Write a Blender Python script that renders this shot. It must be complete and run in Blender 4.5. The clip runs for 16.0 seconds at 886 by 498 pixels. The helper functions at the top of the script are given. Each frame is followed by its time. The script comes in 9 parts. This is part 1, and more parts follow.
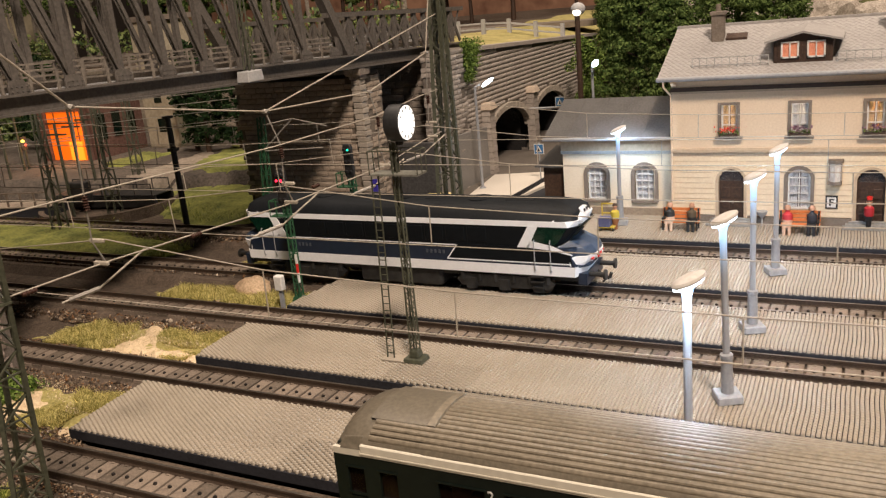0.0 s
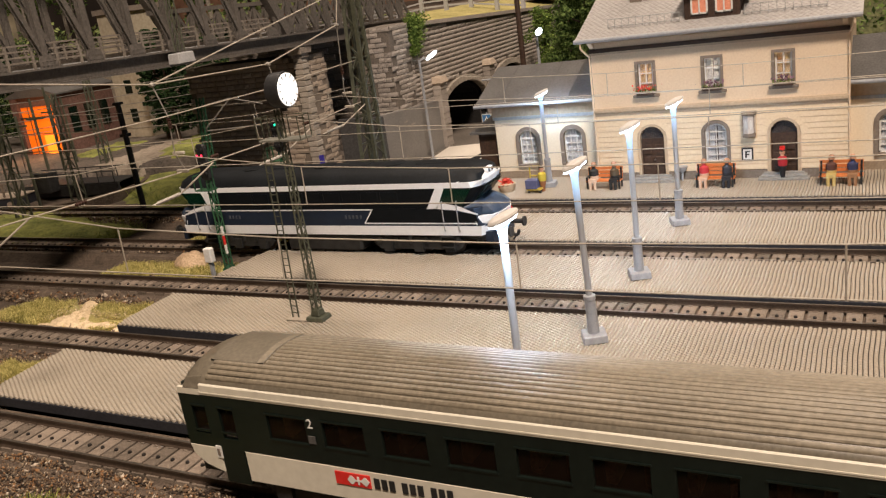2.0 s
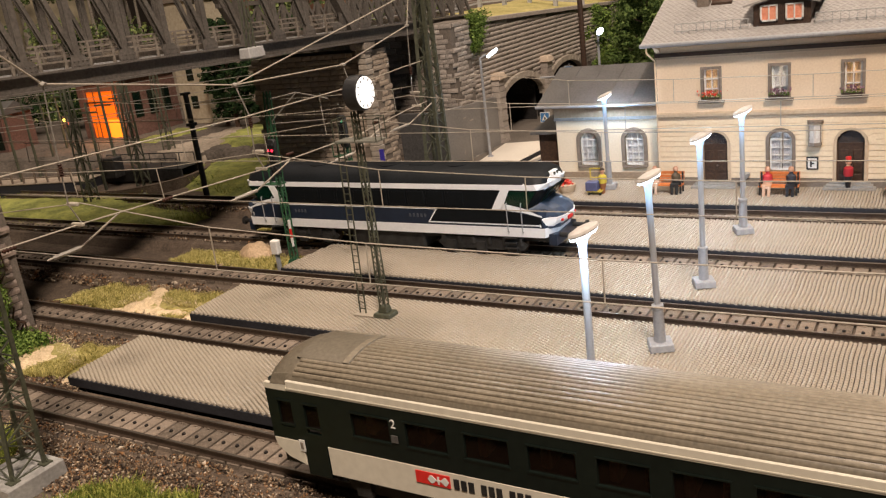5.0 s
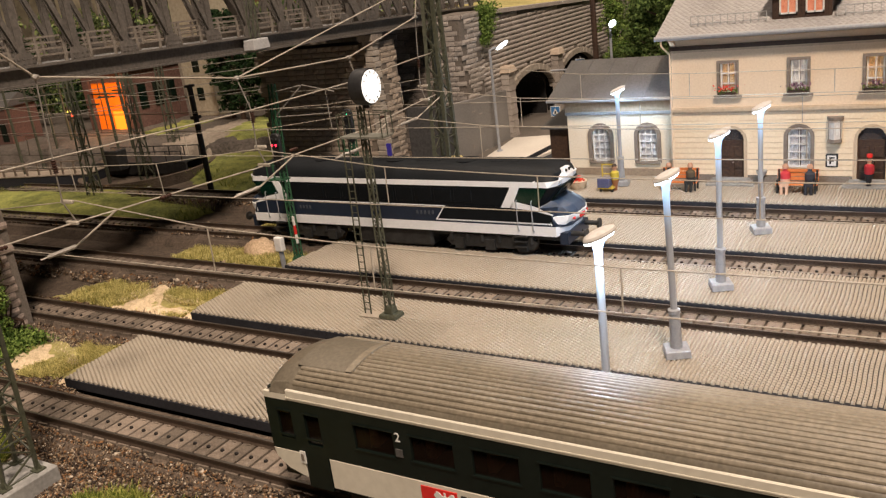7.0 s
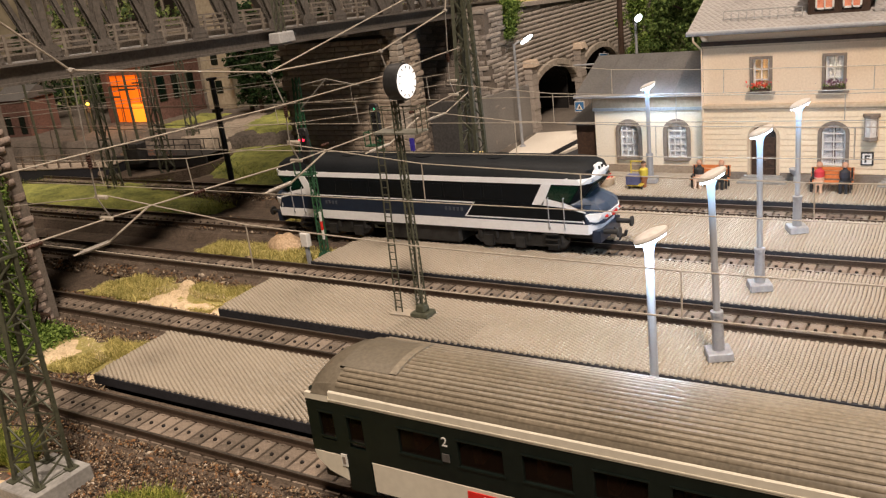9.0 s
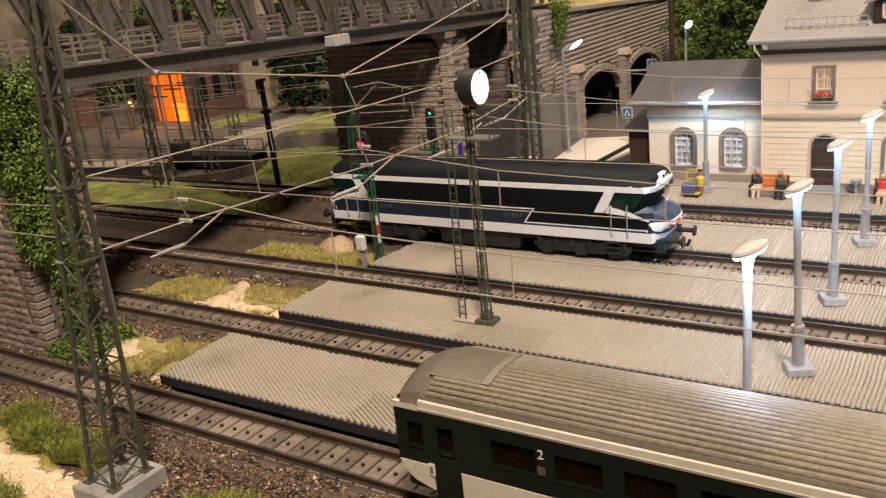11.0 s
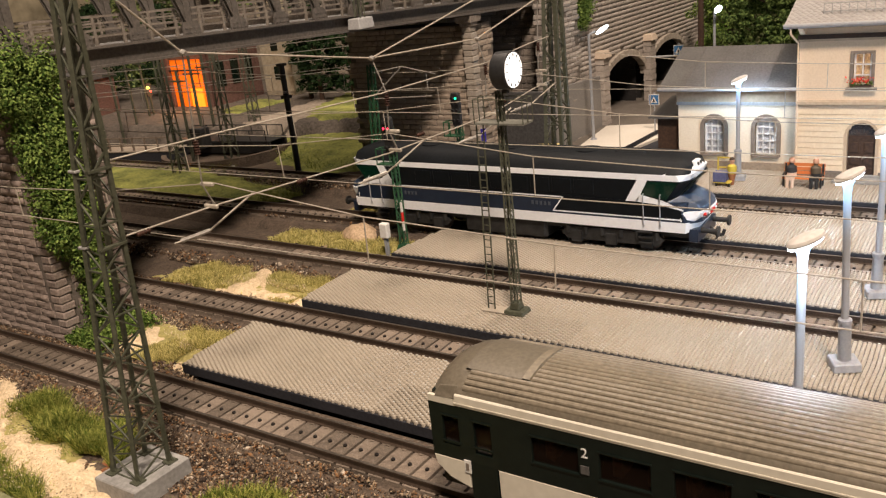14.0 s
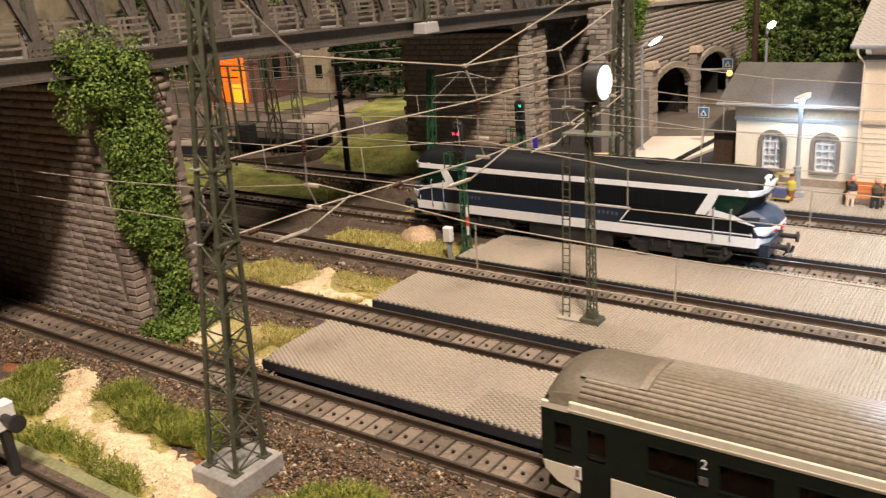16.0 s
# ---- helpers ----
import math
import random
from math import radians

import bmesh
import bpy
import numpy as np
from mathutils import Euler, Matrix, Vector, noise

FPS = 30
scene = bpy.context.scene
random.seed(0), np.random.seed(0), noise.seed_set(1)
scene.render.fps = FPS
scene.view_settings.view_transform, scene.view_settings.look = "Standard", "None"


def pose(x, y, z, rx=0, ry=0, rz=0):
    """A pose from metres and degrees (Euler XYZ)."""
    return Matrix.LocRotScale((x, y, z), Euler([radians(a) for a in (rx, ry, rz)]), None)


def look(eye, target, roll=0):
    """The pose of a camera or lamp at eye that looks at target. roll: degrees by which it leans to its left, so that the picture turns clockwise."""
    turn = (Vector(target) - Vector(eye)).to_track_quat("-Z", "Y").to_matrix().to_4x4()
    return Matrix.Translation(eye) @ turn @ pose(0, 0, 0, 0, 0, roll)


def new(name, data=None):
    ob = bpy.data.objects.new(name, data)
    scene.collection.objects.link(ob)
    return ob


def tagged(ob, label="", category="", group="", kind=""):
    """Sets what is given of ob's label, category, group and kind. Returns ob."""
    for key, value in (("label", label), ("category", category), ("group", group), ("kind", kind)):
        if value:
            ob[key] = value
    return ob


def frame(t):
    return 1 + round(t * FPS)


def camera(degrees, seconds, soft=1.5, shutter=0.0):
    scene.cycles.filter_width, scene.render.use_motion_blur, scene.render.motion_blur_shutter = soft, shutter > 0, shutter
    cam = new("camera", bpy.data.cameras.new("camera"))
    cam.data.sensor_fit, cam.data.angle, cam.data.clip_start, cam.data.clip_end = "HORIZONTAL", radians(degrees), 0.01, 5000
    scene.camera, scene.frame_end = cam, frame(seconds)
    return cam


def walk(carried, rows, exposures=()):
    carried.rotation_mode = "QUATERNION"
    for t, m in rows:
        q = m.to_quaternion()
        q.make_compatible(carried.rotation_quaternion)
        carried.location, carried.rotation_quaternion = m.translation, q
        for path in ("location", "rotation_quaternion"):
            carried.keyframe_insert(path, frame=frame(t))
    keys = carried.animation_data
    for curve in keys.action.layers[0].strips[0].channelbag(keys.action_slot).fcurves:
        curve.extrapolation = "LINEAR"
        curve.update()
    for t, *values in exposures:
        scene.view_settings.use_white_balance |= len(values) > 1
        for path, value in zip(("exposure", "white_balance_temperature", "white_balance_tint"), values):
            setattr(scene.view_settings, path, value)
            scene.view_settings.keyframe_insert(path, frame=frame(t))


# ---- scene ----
cam = camera(54.75, 16.0, soft=1.25, shutter=0.5)
PATH = [
    (0.0, (-0.00035, 0.00379, 0.16555), (-0.17858, 0.34354, 0.05239), -5.537),
    (0.5, (0.00837, 0.00436, 0.16329), (-0.17120, 0.34357, 0.05061), -6.074),
    (1.0, (0.02234, 0.00396, 0.16090), (-0.15976, 0.34179, 0.04814), -6.418),
    (1.5, (0.03578, 0.00595, 0.16038), (-0.14781, 0.34209, 0.04503), -7.311),
    (2.0, (0.05759, 0.01238, 0.15230), (-0.12837, 0.34593, 0.03329), -8.396),
    (2.5, (0.05712, 0.00722, 0.16375), (-0.13488, 0.33627, 0.04184), -7.895),
    (3.0, (0.05822, -0.00148, 0.16103), (-0.14035, 0.32353, 0.03882), -7.688),
    (3.5, (0.05714, -0.00343, 0.16457), (-0.14372, 0.32055, 0.04337), -7.645),
    (4.0, (0.05586, -0.00318, 0.16232), (-0.14495, 0.32063, 0.04056), -7.419),
    (6.5, (0.04315, 0.01172, 0.16289), (-0.16112, 0.33290, 0.03994), -7.407),
    (7.0, (0.04333, 0.01288, 0.16186), (-0.16141, 0.33299, 0.03691), -7.267),
    (7.5, (0.04063, 0.01220, 0.15891), (-0.16385, 0.33159, 0.03172), -7.198),
    (8.0, (0.03652, 0.01359, 0.16074), (-0.16914, 0.33203, 0.03304), -7.208),
    (10.5, (0.01972, 0.00673, 0.16494), (-0.19378, 0.32082, 0.03937), -6.630),
    (11.0, (0.01171, 0.00398, 0.16650), (-0.20431, 0.31647, 0.04125), -6.471),
    (11.5, (0.00460, 0.00326, 0.16544), (-0.21346, 0.31413, 0.03968), -6.282),
    (12.0, (0.00731, 0.00740, 0.16106), (-0.21082, 0.31781, 0.03432), -6.227),
    (12.5, (0.00662, 0.00940, 0.16293), (-0.21181, 0.31931, 0.03546), -6.404),
    (13.0, (0.00410, 0.00977, 0.16471), (-0.21542, 0.31865, 0.03664), -6.380),
    (13.5, (0.00352, 0.00972, 0.16265), (-0.21618, 0.31813, 0.03375), -6.395),
    (14.0, (0.00031, 0.00827, 0.16394), (-0.22039, 0.31560, 0.03419), -6.380),
    (14.5, (-0.00039, 0.00558, 0.16456), (-0.22165, 0.31256, 0.03490), -6.200),
    (15.0, (0.00052, 0.00246, 0.16781), (-0.22003, 0.31022, 0.03881), -5.681),
    (15.5, (-0.00623, -0.00908, 0.17099), (-0.22718, 0.29876, 0.04288), -4.889),
    (16.0, (-0.02325, -0.01289, 0.17022), (-0.24702, 0.29258, 0.04132), -4.466),
]
walk(cam, [(t, look(eye, target, roll)) for t, eye, target, roll in PATH], exposures=[(0.0, 0.0), (9.0, 0.02), (12.0, 0.10), (14.5, 0.12), (15.5, 0.17), (16.0, 0.35)])
# end of camera

# ---- room light of an exhibition hall: one warm ceiling lamp, two unseen fills ----
U = 0.01  # the numbers below are centimetres
world = bpy.data.worlds.new("hall_air")
scene.world = world
world.use_nodes = True
world.node_tree.nodes["Background"].inputs["Color"].default_value = (1.0, 0.82, 0.62, 1)
world.node_tree.nodes["Background"].inputs["Strength"].default_value = 0.0


def key_or_fill_lamp(x, y, z, size, watts, target, colour=(1.0, 0.815, 0.665)):
    data = bpy.data.lights.new("key_or_fill_lamp", "AREA")
    data.shape, data.size, data.energy, data.color = "DISK", size, watts, colour
    ob = new("key_or_fill_lamp", data)
    ob.matrix_world = look((x, y, z), target)
    return ob


key_or_fill_lamp(0.45, -0.42, 1.5, 0.24, 40.0, (-0.1, 0.4, 0))
# added fills without a known source: far yard, then the ground behind
key_or_fill_lamp(-0.62, 0.72, 1.6, 0.40, 11.0, (-0.55, 0.85, 0))
key_or_fill_lamp(0.2, 1.35, 1.6, 0.40, 11.5, (0.0, 0.7, 0))
scene.view_settings.exposure = 0.0


# ---- mesh helpers (centimetres) ----
def box(bm, x0, y0, z0, x1, y1, z1):
    v = [bm.verts.new((x, y, z)) for z in (z0, z1) for x, y in ((x0, y0), (x1, y0), (x1, y1), (x0, y1))]
    for q in ((3, 2, 1, 0), (4, 5, 6, 7), (0, 1, 5, 4), (1, 2, 6, 5), (2, 3, 7, 6), (3, 0, 4, 7)):
        bm.faces.new([v[i] for i in q])
    return v


def taper(bm, x0, y0, x1, y1, z0, z1, inset):
    """A box whose top is smaller on every side."""
    v = [bm.verts.new(p) for p in ((x0, y0, z0), (x1, y0, z0), (x1, y1, z0), (x0, y1, z0),
                                   (x0 + inset, y0 + inset, z1), (x1 - inset, y0 + inset, z1), (x1 - inset, y1 - inset, z1), (x0 + inset, y1 - inset, z1))]
    for q in ((3, 2, 1, 0), (4, 5, 6, 7), (0, 1, 5, 4), (1, 2, 6, 5), (2, 3, 7, 6), (3, 0, 4, 7)):
        bm.faces.new([v[i] for i in q])


def frame_of(a, b):
    a, b = Vector(a), Vector(b)
    d = (b - a).normalized()
    side = d.cross(Vector((0, 0, 1)))
    side = Vector((1, 0, 0)) if side.length < 1e-4 else side.normalized()
    return a, b, d, side, side.cross(d)


def beam(bm, a, b, w, h):
    """A rectangular bar from a to b, w wide and h high."""
    a, b, d, s, u = frame_of(a, b)
    v = [bm.verts.new(p + s * i * w / 2 + u * j * h / 2) for p in (a, b) for i, j in ((-1, -1), (1, -1), (1, 1), (-1, 1))]
    for q in ((3, 2, 1, 0), (4, 5, 6, 7), (0, 1, 5, 4), (1, 2, 6, 5), (2, 3, 7, 6), (3, 0, 4, 7)):
        bm.faces.new([v[i] for i in q])


def rod(bm, a, b, r, r2=None, n=8):
    """A round bar or cone from a to b."""
    a, b, d, s, u = frame_of(a, b)
    r2 = r if r2 is None else r2
    rings = [[bm.verts.new(p + (s * math.cos(2 * math.pi * k / n) + u * math.sin(2 * math.pi * k / n)) * q) for k in range(n)] for p, q in ((a, r), (b, max(r2, 1e-4)))]
    for k in range(n):
        bm.faces.new((rings[0][k], rings[0][(k + 1) % n], rings[1][(k + 1) % n], rings[1][k]))
    bm.faces.new(rings[0][::-1])
    bm.faces.new(rings[1])


def tube(bm, pts, r, n=6):
    """A round wire through points."""
    for a, b in zip(pts, pts[1:]):
        rod(bm, a, b, r, n=n)


def prism(bm, pts, shift):
    """A flat outline pushed along shift."""
    v0 = [bm.verts.new(p) for p in pts]
    v1 = [bm.verts.new(Vector(p) + Vector(shift)) for p in pts]
    n = len(pts)
    bm.faces.new(v0[::-1])
    bm.faces.new(v1)
    for k in range(n):
        bm.faces.new((v0[k], v0[(k + 1) % n], v1[(k + 1) % n], v1[k]))


def loft(bm, rings, close=True, caps=True):
    """A skin over rings of points of equal count."""
    vs = [[bm.verts.new(p) for p in ring] for ring in rings]
    n = len(vs[0])
    for a, b in zip(vs, vs[1:]):
        for k in range(n if close else n - 1):
            bm.faces.new((a[k], a[(k + 1) % n], b[(k + 1) % n], b[k]))
    if caps:
        bm.faces.new(vs[0][::-1])
        bm.faces.new(vs[-1])


def turned(bm, profile, n=16, c=(0, 0, 0)):
    """A turned body from rows of radius and height."""
    loft(bm, [[(c[0] + r * math.cos(2 * math.pi * k / n), c[1] + r * math.sin(2 * math.pi * k / n), c[2] + z) for k in range(n)] for r, z in profile])


def blob(bm, c, r, squash=(1, 1, 1), level=1, rough=0.15):
    made = bmesh.ops.create_icosphere(bm, subdivisions=level, radius=r)
    for v in made["verts"]:
        f = 1 + rough * random.uniform(-1, 1)
        v.co = Vector(c) + Vector((v.co.x * squash[0] * f, v.co.y * squash[1] * f, v.co.z * squash[2] * f))


def mesh_of(bm, name, material, smooth=False, bevel=0.0):
    if bevel:
        bmesh.ops.bevel(bm, geom=list(bm.edges), offset=bevel, segments=1, affect="EDGES", profile=0.5)
    bmesh.ops.recalc_face_normals(bm, faces=list(bm.faces))
    for v in bm.verts:
        v.co *= U
    if smooth:
        for f in bm.faces:
            f.smooth = True
    me = bpy.data.meshes.new(name)
    bm.to_mesh(me)
    bm.free()
    if smooth:
        me.set_sharp_from_angle(angle=radians(35))
    me.materials.append(material)
    return me


def thing(name, at, label, category, group="", kind="", turn=0.0):
    """An Empty at the base of a thing made of parts."""
    ob = new(name)
    ob.empty_display_size = 0.01
    ob.matrix_basis = pose(at[0] * U, at[1] * U, at[2] * U, 0, 0, turn)
    return tagged(ob, label, category, group, kind)


def part(name, bm, material, parent, label="", smooth=False, bevel=0.0):
    ob = new(name, mesh_of(bm, name, material, smooth, bevel))
    ob.parent = parent
    return tagged(ob, label)


def solo(name, bm, material, label, category, group="", kind="", at=(0, 0, 0), turn=0.0, smooth=False, bevel=0.0):
    """A thing of one mesh."""
    ob = new(name, mesh_of(bm, name, material, smooth, bevel))
    ob.matrix_basis = pose(at[0] * U, at[1] * U, at[2] * U, 0, 0, turn)
    return tagged(ob, label, category, group, kind)


def raw_mesh(name, verts, faces, material):
    """A mesh straight from arrays of centimetres; faces are quads."""
    verts, faces = np.asarray(verts, dtype=np.float32) * U, np.asarray(faces, dtype=np.int32)
    me = bpy.data.meshes.new(name)
    me.vertices.add(len(verts))
    me.vertices.foreach_set("co", verts.ravel())
    k = faces.shape[1]
    me.loops.add(faces.size)
    me.loops.foreach_set("vertex_index", faces.ravel())
    me.polygons.add(len(faces))
    me.polygons.foreach_set("loop_start", np.arange(0, faces.size, k, dtype=np.int32))
    me.polygons.foreach_set("loop_total", np.full(len(faces), k, dtype=np.int32))
    me.update(calc_edges=True)
    me.materials.append(material)
    return me


B = bmesh.new


# ---- materials ----
def surface(name, dark, light, scale=300.0, rough=0.7, bump=0.2, metal=0.0, fine=None, spread=0.0, depth=0.0004, spec=0.5, coat=0.0, patch=0.35, island=0.0):
    """A surface with colour between dark and light: broad stains and fine grain, with a relief. scale: stains per metre."""
    m = bpy.data.materials.new(name)
    m.use_nodes = True
    nt = m.node_tree
    n, ln = nt.nodes, nt.links
    bsdf = n["Principled BSDF"]
    co = n.new("ShaderNodeTexCoord")
    big = n.new("ShaderNodeTexNoise")
    big.inputs["Scale"].default_value, big.inputs["Detail"].default_value = scale, 4
    small = n.new("ShaderNodeTexNoise")
    small.inputs["Scale"].default_value, small.inputs["Detail"].default_value = fine or scale * 7, 3
    for t in (big, small):
        ln.new(co.outputs["Object"], t.inputs["Vector"])
    mix = n.new("ShaderNodeMath")
    mix.operation = "MULTIPLY_ADD"
    ln.new(small.outputs["Fac"], mix.inputs[0])
    mix.inputs[1].default_value = 1 - patch
    scaled = n.new("ShaderNodeMath")
    scaled.operation = "MULTIPLY"
    ln.new(big.outputs["Fac"], scaled.inputs[0])
    scaled.inputs[1].default_value = patch
    ln.new(scaled.outputs[0], mix.inputs[2])
    last = mix
    if spread or island:
        info = n.new("ShaderNodeObjectInfo") if spread else n.new("ShaderNodeNewGeometry")
        add = n.new("ShaderNodeMath")
        add.operation = "MULTIPLY_ADD"
        ln.new(info.outputs["Random" if spread else "Random Per Island"], add.inputs[0])
        add.inputs[1].default_value = spread or island
        off = n.new("ShaderNodeMath")
        off.operation = "SUBTRACT"
        ln.new(mix.outputs[0], off.inputs[0])
        off.inputs[1].default_value = (spread or island) / 2
        ln.new(off.outputs[0], add.inputs[2])
        last = add
    ramp = n.new("ShaderNodeValToRGB")
    ramp.color_ramp.elements[0].position, ramp.color_ramp.elements[1].position = 0.32, 0.68
    ramp.color_ramp.elements[0].color, ramp.color_ramp.elements[1].color = (*dark, 1), (*light, 1)
    ln.new(last.outputs[0], ramp.inputs["Fac"])
    ln.new(ramp.outputs["Color"], bsdf.inputs["Base Color"])
    bsdf.inputs["Roughness"].default_value, bsdf.inputs["Metallic"].default_value = rough, metal
    bsdf.inputs["Specular IOR Level"].default_value = spec
    bsdf.inputs["Coat Weight"].default_value = coat
    if bump:
        b = n.new("ShaderNodeBump")
        b.inputs["Strength"].default_value, b.inputs["Distance"].default_value = bump, depth
        ln.new(mix.outputs[0], b.inputs["Height"])
        ln.new(b.outputs["Normal"], bsdf.inputs["Normal"])
    return m


def glowing(name, colour, strength):
    m = bpy.data.materials.new(name)
    m.use_nodes = True
    b = m.node_tree.nodes["Principled BSDF"]
    b.inputs["Base Color"].default_value = (*colour, 1)
    b.inputs["Emission Color"].default_value = (*colour, 1)
    b.inputs["Emission Strength"].default_value = strength
    return m


def glass(name, tint, rough=0.05, alpha=0.35, spec=0.5):
    m = bpy.data.materials.new(name)
    m.use_nodes = True
    b = m.node_tree.nodes["Principled BSDF"]
    b.inputs["Base Color"].default_value = (*tint, 1)
    b.inputs["Roughness"].default_value = rough
    b.inputs["Alpha"].default_value = alpha
    b.inputs["Specular IOR Level"].default_value = spec
    return m


def grey(v, warm=1.0):
    return (v * warm, v, v / warm)


yard_wall = surface("yard_wall", (0.20, 0.16, 0.12), (0.40, 0.34, 0.27), 30, 0.9, 0.5, fine=300)
yard_floor = surface("yard_floor", (0.045, 0.037, 0.030), (0.155, 0.127, 0.102), 40, 0.9, 0.4, fine=400)
ballast = surface("ballast_ground", (0.035, 0.025, 0.018), (0.17, 0.125, 0.09), 120, 0.95, 0.9, fine=900, depth=0.001)
sleeper_wood = surface("sleeper_plastic", (0.09, 0.07, 0.052), (0.26, 0.205, 0.158), 420, 0.85, 0.5, fine=2200, spread=0.30)
rail_steel = surface("rail_rust", (0.04, 0.027, 0.018), (0.105, 0.073, 0.053), 200, 0.55, 0.2, metal=0.35)
rail_head = surface("rail_head", (0.20, 0.17, 0.14), (0.42, 0.37, 0.32), 150, 0.32, 0.1, metal=0.9)
stud_metal = surface("stud_metal", (0.008, 0.006, 0.005), (0.02, 0.015, 0.012), 400, 0.6, 0.1, metal=0.4)
paver = surface("paver", (0.31, 0.267, 0.208), (0.43, 0.373, 0.298), 14, 0.85, 0.2, fine=1500, island=0.03)
joint = surface("paver_joint", (0.020, 0.017, 0.014), (0.05, 0.042, 0.035), 60, 0.95, 0.3)
edge_stone = surface("platform_edge", (0.010, 0.011, 0.015), (0.032, 0.033, 0.041), 80, 0.7, 0.35, fine=700)
# skin darker than the ribs: contrast of the grooves put into the colour
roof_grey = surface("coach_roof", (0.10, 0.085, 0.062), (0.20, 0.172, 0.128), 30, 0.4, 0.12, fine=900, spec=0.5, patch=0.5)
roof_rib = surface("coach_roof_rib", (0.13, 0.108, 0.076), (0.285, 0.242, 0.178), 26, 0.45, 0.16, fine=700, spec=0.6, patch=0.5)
coach_green = surface("coach_green", (0.0035, 0.007, 0.0055), (0.0075, 0.013, 0.0105), 60, 0.4, 0.05, spec=0.3)
coach_cream = surface("coach_cream", (0.62, 0.575, 0.475), (0.72, 0.675, 0.565), 50, 0.45, 0.05)
coach_glass = glass("coach_window_glass", (0.012, 0.0065, 0.004), 0.12, 0.42, 0.16)
red_paint = surface("red_paint", (0.62, 0.02, 0.015), (0.75, 0.035, 0.03), 60, 0.45, 0.0)
black_paint = surface("black_paint", (0.012, 0.012, 0.013), (0.03, 0.03, 0.03), 100, 0.5, 0.1)
white_paint = surface("white_paint", (0.68, 0.66, 0.62), (0.80, 0.79, 0.76), 100, 0.5, 0.05)
loco_blue = surface("loco_blue", (0.008, 0.0155, 0.034), (0.014, 0.025, 0.05), 40, 0.36, 0.05)
loco_nose_blue = surface("loco_nose_blue", (0.026, 0.044, 0.078), (0.048, 0.073, 0.12), 40, 0.35, 0.05)
loco_dark = surface("loco_dark", (0.0028, 0.0042, 0.006), (0.0055, 0.0078, 0.0105), 40, 0.42, 0.05, spec=0.22)
loco_roof = surface("loco_roof", (0.0045, 0.0056, 0.0066), (0.012, 0.0145, 0.0175), 50, 0.55, 0.12, fine=700, spec=0.22, patch=0.5)
loco_white = surface("loco_white", (0.79, 0.80, 0.82), (0.88, 0.89, 0.91), 50, 0.34, 0.03, fine=600)
cab_glass = glass("cab_glass", (0.003, 0.012, 0.008), 0.06, 0.9)
cab_green = glass("cab_side_glass", (0.004, 0.024, 0.014), 0.06, 0.93)
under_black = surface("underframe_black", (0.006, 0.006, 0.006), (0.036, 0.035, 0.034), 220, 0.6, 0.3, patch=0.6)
# lighter than the girders: the railing's highlights are in the colour
bridge_rail_glint = surface("bridge_railing", (0.17, 0.145, 0.12), (0.32, 0.28, 0.235), 60, 0.5, 0.2, fine=600)
bridge_grey = surface("bridge_grey", (0.074, 0.065, 0.057), (0.155, 0.137, 0.120), 45, 0.6, 0.2, fine=600)
mast_green = surface("mast_green", (0.040, 0.044, 0.027), (0.095, 0.097, 0.064), 80, 0.55, 0.2, fine=700)
signal_green = surface("signal_green", (0.014, 0.058, 0.026), (0.03, 0.11, 0.05), 100, 0.5, 0.1)
foot_concrete = surface("foot_concrete", (0.20, 0.195, 0.185), (0.37, 0.36, 0.34), 70, 0.9, 0.4, fine=700, patch=0.5)
concrete = surface("concrete", (0.33, 0.33, 0.33), (0.50, 0.49, 0.48), 60, 0.85, 0.3, fine=800)
head_cap = surface("lamp_head_grey", (0.56, 0.52, 0.48), (0.70, 0.66, 0.62), 100, 0.6, 0.1)
letter_dim = surface("letter_dim", (0.05, 0.06, 0.08), (0.09, 0.10, 0.12), 100, 0.5, 0.0)
lamp_grey = surface("lamp_post_grey", (0.27, 0.28, 0.30), (0.37, 0.38, 0.40), 100, 0.5, 0.05)
wire_tan = surface("wire_tan", (0.34, 0.30, 0.245), (0.52, 0.465, 0.385), 100, 0.5, 0.05, metal=0.1)
wire_grey = surface("wire_grey", (0.26, 0.24, 0.21), (0.42, 0.39, 0.35), 100, 0.45, 0.05, metal=0.5)
insulator_brown = surface("insulator_brown", (0.028, 0.013, 0.009), (0.065, 0.028, 0.018), 200, 0.55, 0.05, spec=0.2)
masonry = surface("masonry_stone", (0.12, 0.10, 0.085), (0.315, 0.265, 0.222), 110, 0.9, 0.7, fine=900, spread=0.34, depth=0.0008)
masonry_dark = surface("masonry_grey", (0.25, 0.218, 0.19), (0.44, 0.385, 0.337), 70, 0.9, 0.5, fine=800, spread=0.22, depth=0.0006)
mortar = surface("mortar", (0.10, 0.084, 0.07), (0.20, 0.168, 0.14), 150, 0.95, 0.4)
quoin_stone = surface("quoin_stone", (0.20, 0.165, 0.135), (0.40, 0.34, 0.28), 110, 0.9, 0.6, fine=900, spread=0.25, depth=0.0008)
facade = surface("station_facade", (0.66, 0.51, 0.355), (0.78, 0.625, 0.45), 30, 0.85, 0.2, fine=900)
# paler than facade: lamplight on the ground floor put into the colour
facade_lamplit = surface("ground_floor_lamplit", (0.74, 0.59, 0.405), (0.85, 0.71, 0.51), 30, 0.85, 0.2, fine=900)
facade_pale = surface("shed_facade", (0.72, 0.62, 0.47), (0.84, 0.74, 0.58), 30, 0.85, 0.2, fine=900)
